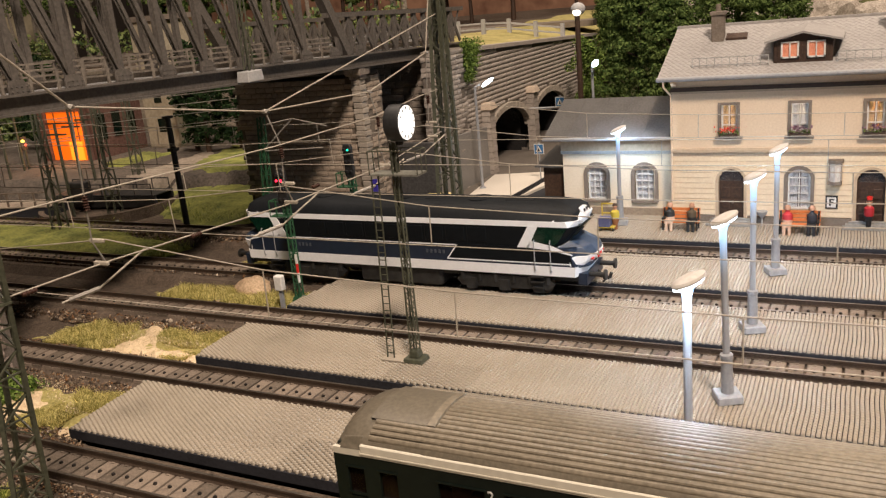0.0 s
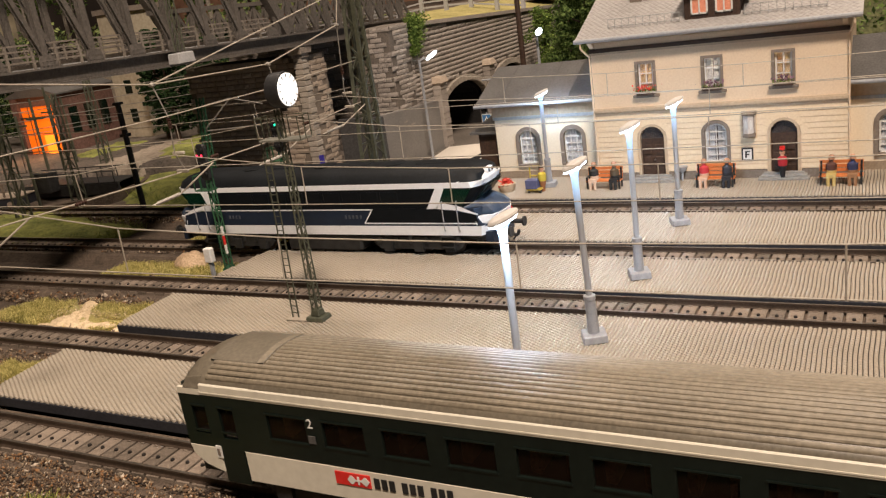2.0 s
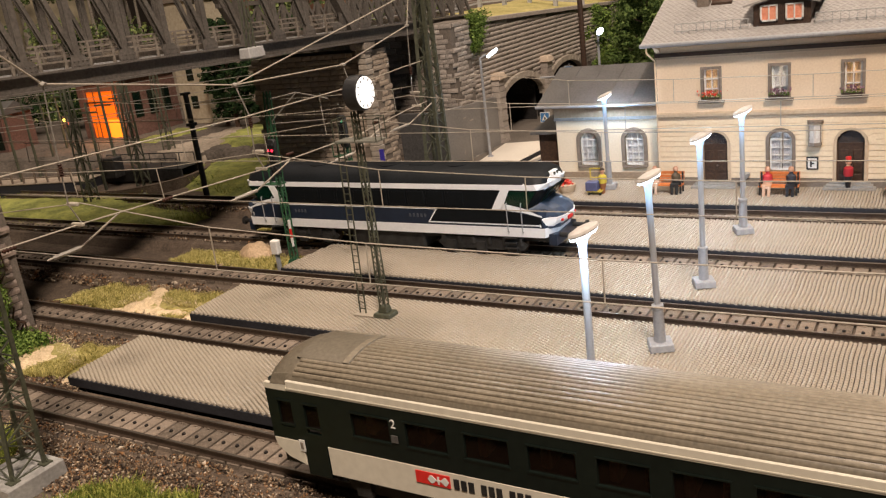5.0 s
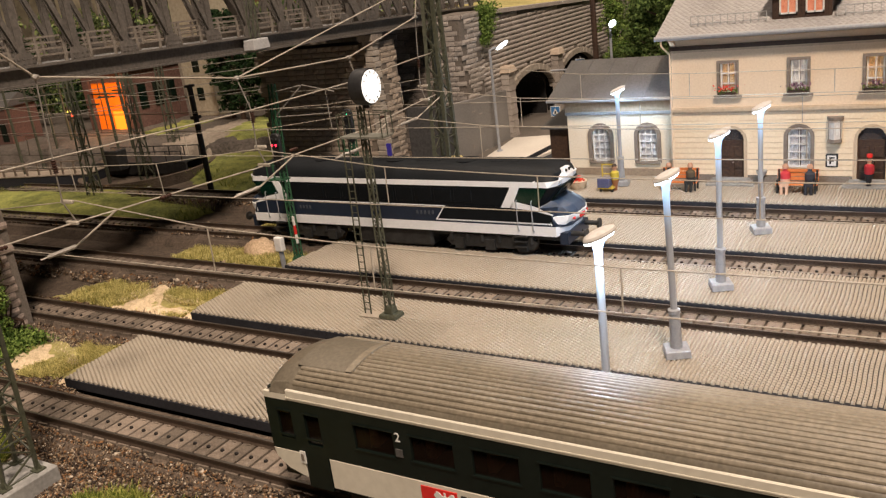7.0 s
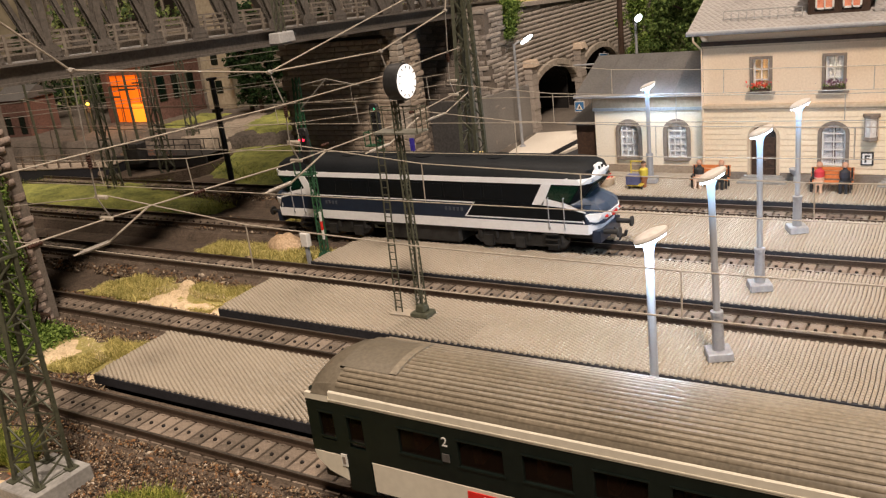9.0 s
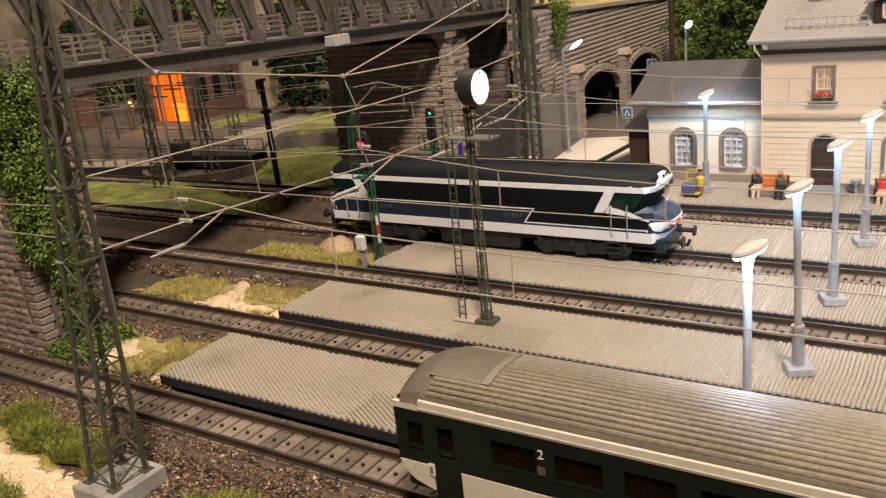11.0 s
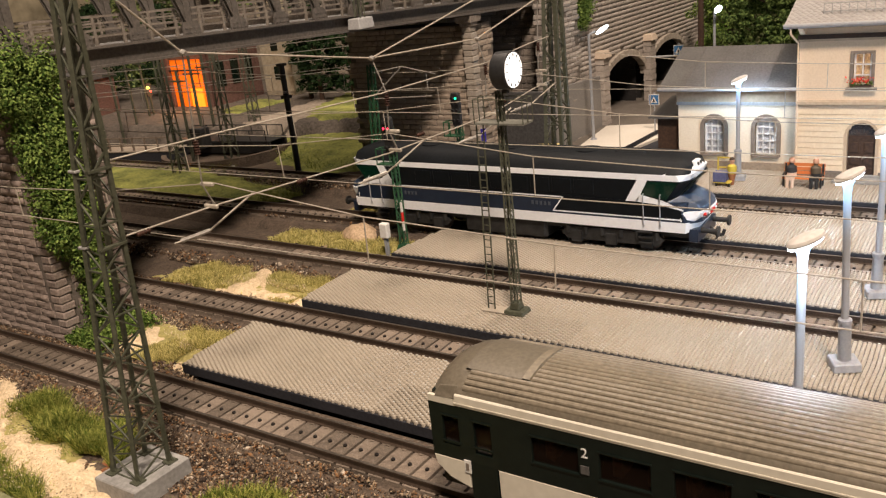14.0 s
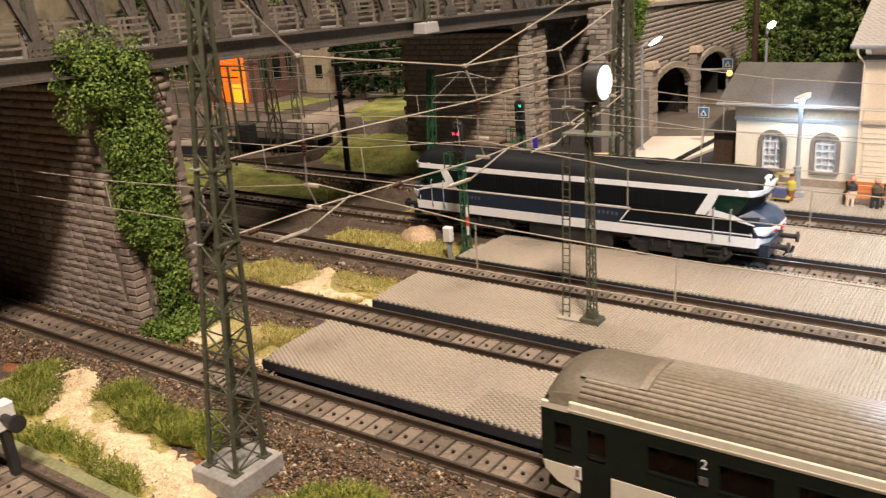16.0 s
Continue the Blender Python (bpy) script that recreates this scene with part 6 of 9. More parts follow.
for (x, y, z), lx in zip(NODES, LOWX):
    ly = y - 0.12
    bm = B()
    tube(bm, [rel(p) for p in ((x, y, z), (lx, ly, 11.38), (lx - 0.1, ly, 9.75), (lx, ly + 0.3, 8.92))], 0.03)
    part("dropper", bm, wire_grey, span, smooth=True)
    bm = B()
    blob(bm, rel((x, y, z)), 0.14, (1.3, 1.3, 0.8), 1, 0.1)
    part("clamp", bm, wire_grey, span, "grey clamp")
    for zz in (9.75, 8.95):
        bm = B()
        beam(bm, rel((lx - 0.3, ly + 0.1, zz)), rel((lx + 0.35, ly + 0.1, zz)), 0.14, 0.14)
        part("clamp", bm, wire_tan, span, "grey clamp", bevel=0.03)
    for p0, p1 in (((lx, ly, 11.3), (lx - 0.06, ly, 10.5)),):
        a, b = rel(p0), rel(p1)
        ins = thing("insulator", tuple(Vector(p0)), "brown ribbed insulator on the overhead line", "insulator", "insulators")
        bm = B()
        turned(bm, [(0.06 if k % 2 else 0.11, -0.46 + 0.46 * k / 10) for k in range(11)], 12)
        part("ribs", bm, insulator_brown, ins, smooth=True)
    # steady arm that holds the contact wire
    bm = B()
    tube(bm, [rel(p) for p in ((lx, ly + 2.1, 8.85), (lx - 1.1, ly + 0.75, 7.75), (lx - 1.9, ly - 0.3, 7.5))], 0.04)
    part("steady_arm", bm, wire_tan, span, "bent steady arm", smooth=True)
    bm = B()
    rod(bm, rel((lx - 1.1, ly + 0.75, 7.75)), rel((lx - 1.75, ly - 0.1, 7.55)), 0.085, n=8)
    part("steady_sleeve", bm, wire_grey, span, smooth=True)
for y in (16.9, 23.4, 31.2, 38.6):
    p0 = Vector((-23.25 if y < 20 else -22.3, y, 8.95))
    ins = thing("insulator", tuple(p0), "brown ribbed insulator on the cross wire", "insulator", "insulators")
    bm = B()
    loft(bm, [[(r * math.cos(2 * math.pi * j / 10), -0.26 + 0.52 * k / 8, r * math.sin(2 * math.pi * j / 10)) for j in range(10)] for k, r in enumerate((0.05, 0.09, 0.05, 0.09, 0.05, 0.09, 0.05, 0.09, 0.05))])
    part("ribs", bm, insulator_brown, ins, smooth=True)


# ---- contact lines over each track ----
def wire(bm, pts, r, n=6):
    """One continuous round wire that runs along x through points."""
    loft(bm, [[(x, y + r * math.cos(2 * math.pi * k / n), z + r * math.sin(2 * math.pi * k / n)) for k in range(n)] for x, y, z in pts])


def contact_line(y, x_hang):
    """Messenger and contact wire with droppers, hung at the cross-span."""
    line = thing("contact_line", (0, y, 0), "thin tan overhead contact line with droppers", "overhead line", "contact lines")
    xs = [x_hang - 40, x_hang - 34, x_hang - 28, x_hang - 20.5, x_hang - 13, x_hang - 6.5, x_hang, x_hang + 6.5, x_hang + 13, x_hang + 20.5, x_hang + 28, x_hang + 34, x_hang + 40]
    zs = [9.7, 9.05, 8.8, 8.75, 8.8, 9.05, 9.75, 9.05, 8.8, 8.72, 8.8, 9.05, 9.7]
    bm = B()
    wire(bm, [(x, 0, z) for x, z in zip(xs, zs)], 0.022)
    part("messenger_wire", bm, wire_tan, line, smooth=True)
    bm = B()
    wire(bm, [(x, 0.08 * math.sin(x * 0.16), 7.52) for x in xs], 0.022)
    part("contact_wire", bm, wire_tan, line, smooth=True)
    for x, z in zip(xs, zs):
        if abs(x - x_hang) < 1 or abs(abs(x - x_hang) - 40) < 1:
            continue
        bm = B()
        rod(bm, (x, 0.08 * math.sin(x * 0.16), 7.52), (x, 0, z), 0.024, n=6)
        part("dropper", bm, wire_tan, line, smooth=True)


for (x, y), key in zip(((-23.1, 0), (-21.4, 0), (-21.2, 0), (-22.4, 0), (-22.0, 0)), "ABCDE"):
    contact_line(WIRES[key], x)


# ---- platform lamps ----
led = glowing("lamp_led", (0.80, 0.92, 1.0), 7.0)


def lit_post(name, colour, z0, z1, strength):
    """A grey post with the head's light put in as a glow that fades downwards."""
    m = glowing(name, colour, 0.0)
    nt = m.node_tree
    co = nt.nodes.new("ShaderNodeTexCoord")
    xyz = nt.nodes.new("ShaderNodeSeparateXYZ")
    fade = nt.nodes.new("ShaderNodeMapRange")
    power = nt.nodes.new("ShaderNodeMath")
    power.operation, power.inputs[1].default_value = "POWER", 3.5
    gain = nt.nodes.new("ShaderNodeMath")
    gain.operation, gain.inputs[1].default_value = "MULTIPLY", strength
    fade.inputs["From Min"].default_value, fade.inputs["From Max"].default_value = z0 * U, z1 * U
    nt.links.new(co.outputs["Object"], xyz.inputs[0])
    nt.links.new(xyz.outputs["Z"], fade.inputs["Value"])
    nt.links.new(fade.outputs[0], power.inputs[0])
    nt.links.new(power.outputs[0], gain.inputs[0])
    b = nt.nodes["Principled BSDF"]
    nt.links.new(gain.outputs[0], b.inputs["Emission Strength"])
    b.inputs["Base Color"].default_value = (0.36, 0.37, 0.39, 1)
    b.inputs["Roughness"].default_value = 0.4
    return m


TALL = 7.15
lit_posts = {h: lit_post("lamp_lit_post", (0.36, 0.64, 1.0), h - 3.0, h - 0.1, 2.2) for h in (TALL, 7.0, 6.95, 6.5, 6.2)}


def platform_lamp(x, y, turn, tall, label, lean=(0, 0)):
    lamp = thing("platform_lamp", (x, y, 1.0), label, "platform lamp", "platform lamps", "", turn)
    lean_turn = Vector((0, 0, 1)).rotation_difference(Vector((lean[0], lean[1], tall))).to_matrix().to_4x4()
    lamp.matrix_basis = Matrix.Translation((x * U, y * U, 1.0 * U)) @ lean_turn @ Matrix.Rotation(radians(turn), 4, "Z")
    bm = B()
    taper(bm, -0.48, -0.48, 0.48, 0.48, 0.0, 0.34, 0.02)
    part("foot", bm, lamp_grey, lamp, "pale grey square foot", bevel=0.04)
    bm = B()
    turned(bm, [(0.23, 0.34), (0.21, 1.72), (0.235, 1.75), (0.235, 1.90), (0.14, 1.94)], 16)
    part("socket", bm, lamp_grey, lamp, "thick lower post", smooth=True)
    bm = B()
    turned(bm, [(0.13, 1.9), (0.125, tall - 3.0), (0.125, tall - 0.9), (0.13, tall - 0.5), (0.145, tall - 0.3), (0.19, tall - 0.14), (0.27, tall - 0.03)], 18)
    part("post", bm, lit_posts[tall], lamp, "slim grey post, the head's bluish-white light added as a glow towards the top", smooth=True)
    n = 24
    ell = lambda a, b, z, o=0.0: [(o + a * math.cos(2 * math.pi * k / n), b * math.sin(2 * math.pi * k / n), z + 0.38 * a * math.cos(2 * math.pi * k / n)) for k in range(n)]
    bm = B()
    loft(bm, [ell(0.46, 0.32, tall + 0.05, 0.06), ell(0.49, 0.34, tall + 0.11, 0.06), ell(0.46, 0.31, tall + 0.19, 0.06), ell(0.3, 0.2, tall + 0.25, 0.06)])
    head = part("head", bm, head_cap, lamp, "tilted oval grey lamp head", smooth=True)
    bm = B()
    loft(bm, [ell(0.28, 0.22, tall - 0.08, 0.03), ell(0.43, 0.30, tall - 0.03, 0.05), ell(0.46, 0.32, tall + 0.05, 0.06)])
    part("diffuser", bm, led, head, "bright bluish-white lamp glass", smooth=True)
    if y < 50:
        data = bpy.data.lights.new("lamp_glow", "AREA")
        data.shape, data.size, data.energy, data.color = "DISK", 0.007, 0.058, (0.57, 0.76, 1.0)
        spot = (0.0, 0.36 if y > 25 else -0.36, tall - 0.12)
    else:
        data = bpy.data.lights.new("lamp_glow", "POINT")
        data.energy, data.color, data.shadow_soft_size = 0.07, (0.57, 0.76, 1.0), 0.004
        spot = (0.1, 0.62, tall - 0.2)
    ob = new("lamp_glow", data)
    ob.parent = lamp
    ob.matrix_basis = Matrix.Translation((spot[0] * U, spot[1] * U, spot[2] * U)) @ Matrix.Rotation(radians(24 if 25 < y < 50 else -15 if y < 25 else 0), 4, "X")
    return lamp


for x, y, turn, tall, label in ((-4.6, 23.6, 25, TALL, "slim grey platform lamp with bright white head beside the coach"), (-4.55, 30.8, 25, 7.0, "slim grey platform lamp with bright white head on a square foot"),
                          (-4.55, 37.8, 25, 6.95, "slim grey platform lamp with bright white head on a square foot"), (-4.4, 45.85, 25, 6.5, "slim grey platform lamp with bright white head on a square foot"),
                          (-14.85, 54.2, 10, 6.2, "slim grey platform lamp with bright white head before the wing")):
    platform_lamp(x, y, turn, tall, label, (-0.17, -0.09) if 30 < y < 31 else (0, 0))

# ---- clock on a lattice mast with a gallery ----
gallery_grey = surface("gallery_grey", (0.13, 0.13, 0.105), (0.23, 0.225, 0.19), 80, 0.7, 0.2)
cm = thing("clock_mast", (-18.0, 31.05, 1.0), "green lattice mast with gallery, ladder and round station clock", "clock mast")
bm = B()
taper(bm, -0.5, -0.42, 0.5, 0.42, 0.0, 0.22, 0.05)
taper(bm, -0.26, -0.25, 0.26, 0.25, 0.22, 0.55, 0.05)
part("foot", bm, mast_green, cm, "dark green foot", bevel=0.04)
bm = B()
lattice(bm, (0, 0, 0.3), (0, 0, 9.9), 0.32, 0.20, 0.065, 26, 0.028)
part("lattice", bm, mast_green, cm, "green lattice mast")
bm = B()
box(bm, -1.05, -0.42, 8.55, 1.25, 0.42, 8.63)
part("gallery_floor", bm, gallery_grey, cm, "flat grey-green gallery floor")
for pts in ([(-1.05, -0.42), (1.25, -0.42)], [(1.25, -0.42), (1.25, 0.42)], [(1.25, 0.42), (-1.05, 0.42)], [(-1.05, 0.42), (-1.05, -0.42)]):
    bm = B()
    (xa, ya), (xb, yb) = pts
    beam(bm, (xa, ya, 9.6), (xb, yb, 9.6), 0.035, 0.035)
    for f in (0.0, 0.5):
        x, y = xa + (xb - xa) * f, ya + (yb - ya) * f
        beam(bm, (x, y, 8.6), (x, y, 9.6), 0.035, 0.035)
    part("railing", bm, mast_green, cm)
bm = B()
box(bm, -1.6, -0.42, 0.02, -0.4, 0.25, 0.07)
part("ladder_plate", bm, paver, cm, "flat grey plate under the ladder")
bm = B()
for dx in (-1.42, -1.08):
    beam(bm, (dx, -0.1, 0.05), (dx + 0.25, -0.1, 8.6), 0.05, 0.05)
for k in range(24):
    z = 0.3 + 0.34 * k
    o = 0.25 * z / 8.6
    beam(bm, (-1.42 + o, -0.1, z), (-1.08 + o, -0.1, z), 0.035, 0.035)
part("ladder", bm, mast_green, cm, "thin ladder")
bm = B()
rod(bm, (0.3, 0.05, 9.8), (0.3, 0.05, 10.1), 0.16)
part("clock_bracket", bm, black_paint, cm)
ca = radians(1)  # the clock faces east
cd = Vector((math.cos(ca), math.sin(ca), 0))
cs = Vector((-cd.y, cd.x, 0))
cc = Vector((0.15, -0.02, 10.72))


def disc_ring(bm, rows, n=32):
    loft(bm, [[cc + cd * t + (cs * math.cos(2 * math.pi * k / n) + Vector((0, 0, 1)) * math.sin(2 * math.pi * k / n)) * r for k in range(n)] for r, t in rows])


bm = B()
disc_ring(bm, [(0.70, -0.12), (0.76, -0.06), (0.78, 0.5), (0.76, 0.58), (0.71, 0.60)])
drum = part("clock_drum", bm, black_paint, cm, "black clock drum", smooth=True)
for t0, t1 in ((0.60, 0.63),):
    bm = B()
    disc_ring(bm, [(0.70, t0), (0.70, t1)])
    part("clock_face", bm, glowing("clock_face", (1.0, 0.97, 0.93), 1.1), drum, "lit white clock face")
for k in range(12):
    a = 2 * math.pi * k / 12
    bm = B()
    d = cs * math.cos(a) + Vector((0, 0, 1)) * math.sin(a)
    beam(bm, cc + cd * 0.64 + d * 0.53, cc + cd * 0.64 + d * 0.66, 0.05, 0.03)
    part("hour_mark", bm, black_paint, drum)


# ---- colour-light signals ----
def signal(x, y, z, label, lit, colour, spots):
    s = thing("light_signal", (x, y, z), label, "railway signal", "light signals")
    bm = B()
    taper(bm, -0.62, -0.5, 0.62, 0.5, 0.0, 0.16, 0.02)
    taper(bm, -0.42, -0.36, 0.42, 0.36, 0.16, 0.6, 0.14)
    part("foot", bm, signal_green, s, "green stepped foot", bevel=0.03)
    bm = B()
    lattice(bm, (0, 0, 0.5), (0, 0, 7.4), 0.33, 0.27, 0.08, 16, 0.04)
    part("mast", bm, signal_green, s, "bright green lattice mast")
    bm = B()
    prism(bm, [(-0.20, -0.30, 5.95), (0.26, -0.30, 5.95), (0.34, -0.30, 6.1), (0.34, -0.30, 7.9), (0.24, -0.30, 8.05), (-0.18, -0.30, 8.05), (-0.28, -0.30, 7.9), (-0.28, -0.30, 6.1)], (0, 0.26, 0))
    hd = part("head", bm, black_paint, s, "black signal head", bevel=0.04)
    for k, z in enumerate((7.72, 7.42, 6.95, 6.35)):
        for dx in (-0.12, 0.18):
            bm = B()
            rod(bm, (dx, -0.31, z), (dx, -0.42, z), 0.10, n=10)
            hood = part("lamp_hood", bm, black_paint, hd, "small round lamp hood")
            bm = B()
            rod(bm, (dx, -0.42, z), (dx, -0.435, z), 0.075, n=10)
            on_ = k == lit and (spots == 2 or dx > 0)
            part("lens", bm, colour if on_ else tunnel_black, hood, "lit signal lens" if on_ else "")
    for z0, z1, side in ((5.3, 6.2, -1),):
        bm = B()
        box(bm, -1.0, -0.32, z0, 0.2, 0.3, z0 + 0.06)
        part("service_platform", bm, signal_green, s, "small service platform")
        for px in (-0.97, -0.5):
            for py in (-0.3, 0.26):
                bm = B()
                beam(bm, (px, py, z0), (px, py, z1), 0.05, 0.05)
                part("rail_post", bm, signal_green, s)
        for pa, pb in (((-0.97, -0.3, z1), (-0.2, -0.3, z1)), ((-0.97, 0.26, z1), (-0.2, 0.26, z1)), ((-0.97, -0.3, z1), (-0.97, 0.26, z1))):
            bm = B()
            beam(bm, pa, pb, 0.05, 0.05)
            part("rail_bar", bm, signal_green, s)
    for k in range(3):
        bm = B()
        box(bm, 0.24, -0.28, 1.5 + 0.55 * k, 0.34, -0.16, 1.5 + 0.55 * k + 0.55)
        part("stripe_board", bm, red_paint if k == 1 else white_paint, s, "red or white board segment")
    c = thing("switch_box", (x - 1.05, y - 0.3, 0), "small white switch cabinet on a post beside the signal", "switch cabinet", "switch cabinets")
    bm = B()
    box(bm, -0.30, -0.2, 1.25, 0.26, 0.2, 2.15)
    part("cabinet", bm, white_paint, c, "white cabinet", bevel=0.06)
    bm = B()
    box(bm, -0.1, -0.1, -0.1, 0.1, 0.1, 1.28)
    part("post", bm, lamp_grey, c)


signal(-29.1, 37.65, 0.3, "green lattice signal showing red at the platform end", 1, glowing("signal_red", (1.0, 0.02, 0.05), 4.0), 2)
signal(-29.2, 44.7, 0.3, "green lattice signal showing green at the platform end", 0, glowing("signal_green_light", (0.02, 0.9, 0.45), 1.6), 1)


# ---- soil, sand and grass ----
ground_patch("ground_grass", [(-42, 29.6), (-42, 34.0), (-29.4, 34.0), (-29.0, 31), (-29.2, 29.8)], 0.30, turf, "low grass verge between two tracks", "grass verge", 1.0)
ground_patch("ground_sand", [(-37.0, 29.2), (-36.1, 31.2), (-36.9, 33.9), (-35.1, 34.2), (-34.7, 32.4), (-33.9, 30.9), (-31.4, 31.1), (-29.7, 31.0), (-29.3, 29.2), (-31.7, 29.4), (-34.2, 29.3)], 0.42, sand, "pale sand path through the grass", "sand path", 2.2, 0.10, 0.9, 0.12)
ground_patch("ground_grass", [(-37.8, 22.2), (-38, 26.2), (-29.9, 26.2), (-29.6, 22.2)], 0.28, turf, "low grass verge between two tracks", "grass verge", 3.1)
ground_patch("ground_sand", [(-36.7, 22.4), (-36.4, 24.2), (-35.6, 25.3), (-33.0, 24.3), (-33.9, 22.4)], 0.40, sand, "pale sand path through the grass", "sand path", 4.0, 0.10, 0.9, 0.14)
ground_patch("ground_sand", [(-31.3, 22.1), (-31.0, 23.4), (-30.2, 23.4), (-29.6, 21.6)], 0.40, sand, "pale sand at the platform end", "sand path", 4.4, 0.10, 0.9, 0.12)
ground_patch("ground_grass", [(-40.5, 37.2), (-40, 41.0), (-29.2, 40.9), (-29.0, 37.2)], 0.30, turf, "low grass verge between two tracks", "grass verge", 5.0)
ground_patch("ground_grass", [(-39, 44.2), (-39, 48.2), (-28.8, 48.2), (-28.4, 44.0)], 0.30, turf, "low grass verge between two tracks", "grass verge", 6.0)
ground_patch("ground_sand", [(-31.5, 45.3), (-28.8, 46.6), (-28.6, 45.2), (-30, 44.5)], 0.34, sand, "pale sand patch by the platform end", "sand path", 6.6, 0.16, 0.8)
ground_patch("ground_grass", [(-41, 13.0), (-40, 17.6), (-35.5, 17.6), (-31, 16.9), (-28.4, 15.8), (-26.6, 13.6), (-27, 12.6)], 0.22, turf, "grass in front of the track", "grass verge", 7.0)
ground_patch("ground_grass", [(-23, 14.0), (-21.6, 16.3), (-19.2, 17.3), (-16.8, 16.6), (-14, 14.4), (-14, 9), (-22, 10)], 0.26, turf, "grass beside the mast foot", "grass verge", 7.6)
ground_patch("ground_sand", [(-39.2, 18.9), (-35.9, 18.6), (-35.3, 17.2), (-34.4, 16.3), (-32.6, 15.7), (-30.3, 15.6), (-28.2, 15.4), (-26.2, 15.3), (-24.3, 14.4), (-23.2, 12.6), (-25.2, 12.6), (-27.0, 13.3), (-30.4, 13.8), (-33.5, 14.2), (-35.0, 14.2), (-36.4, 15.4), (-37.8, 16.9), (-38.8, 18.0)], 0.42, sand, "pale sand path past the mast", "sand path", 8.0, 0.09, 0.9, 0.12)
for q, seed in (([(-27.0, 14.7), (-25.4, 15.8), (-25.3, 16.6), (-27.2, 16.2)], 9.0), ([(-24.5, 13.0), (-22.6, 14.2), (-22.2, 13.2), (-23.6, 12.0)], 9.4), ([(-42, 16.6), (-40.4, 17.3), (-40.2, 16.2)], 9.8), ([(-39.4, 44.9), (-37.6, 44.8), (-37.4, 45.3), (-39, 45.5)], 10.4), ([(-46.5, 48.0), (-43.2, 47.6), (-43, 48.6), (-46, 49.2)], 11.0), ([(-46, 61), (-36.5, 56.8), (-33, 56.4), (-34, 57.4), (-44, 63)], 11.7)):
    ground_patch("ground_rust_soil", q, 0.30, rust_soil, "rust-red earth", "soil", seed, 0.16, 0.8)
ground_patch("ground_grass", [(-76, 40.0), (-47, 41.0), (-46, 47.6), (-60, 52.5), (-78, 50)], 0.9, far_turf, "grass bank behind the bridge", "grass bank", 12.0, 0.5, 0.3)
ground_patch("ground_grass", [(-64, 58), (-50, 53), (-43, 55), (-48, 66), (-62, 74)], 0.9, far_turf, "grass bank behind the bridge", "grass bank", 13.0, 0.5, 0.3)
ground_patch("ground_terrace", [(-116, 58), (-71, 58), (-60, 61.5), (-49, 66), (-47, 93), (-116, 93)], 2.0, yard_floor, "brownish paved terrace of the far yard", "terrace", 14.4, 0.5, 0.6)
ground_patch("ground_path", [(-69, 60), (-60, 61), (-60, 70), (-66, 76), (-70, 76)], 2.16, yard_wall, "pale gravel way in the far yard", "gravel way", 14.0, 0.5, 0.6)
ground_patch("ground_grass", [(-79, 66), (-72, 65), (-71, 76), (-79, 76)], 2.2, far_turf, "far grass patch beside the engine shed", "grass bank", 15.0, 0.5, 0.6)
ground_patch("ground_grass", [(-65, 66), (-59, 62.5), (-50, 67), (-49, 92), (-70, 92), (-68, 76)], 2.25, far_turf, "far grass slope behind the yard", "grass bank", 15.5, 0.5, 0.6)


def blades(name, areas, label, material):
    """Grass blades of fibre, in one mesh: outline, count, length, and lean."""
    allv = []
    for poly, count, size, lean in areas:
        xs, ys = [p[0] for p in poly], [p[1] for p in poly]
        px, py = np.random.uniform(min(xs), max(xs), count * 5), np.random.uniform(min(ys), max(ys), count * 5)
        d = inside(px, py, poly) + 0.12 + 0.5 * wavy(px, py, 3.3, 1.1)
        count = int(count * 1.7)
        ok = np.where(d > 0.05)[0][:count]
        px, py = px[ok], py[ok]
        n = len(px)
        clump = 0.55 + 0.45 * np.sin(px * 1.7 + py * 0.6) * np.cos(py * 2.1 - px * 0.5)
        h = 0.62 * size * np.random.uniform(0.5, 1.2, n) * (0.6 + 0.6 * clump)
        a = np.random.uniform(0, 2 * np.pi, n)
        w = np.random.uniform(0.012, 0.024, n)
        bx, by = np.cos(a) * w, np.sin(a) * w
        tx = px + lean[0] * h + np.random.normal(0, 0.5, n) * h
        ty = py + lean[1] * h + np.random.normal(0, 0.5, n) * h
        z0 = np.full(n, 0.08)
        allv.append(np.stack([np.stack([px - bx, py - by, z0], -1), np.stack([px + bx, py + by, z0], -1), np.stack([tx + bx * 0.3, ty + by * 0.3, z0 + h], -1), np.stack([tx - bx * 0.3, ty - by * 0.3, z0 + h], -1)], 1))
    v = np.concatenate(allv).reshape(-1, 3)
    ob = new(name, raw_mesh(name, v, np.arange(len(v)).reshape(-1, 4), material))
    return tagged(ob, label, "grass", kind="stuff")


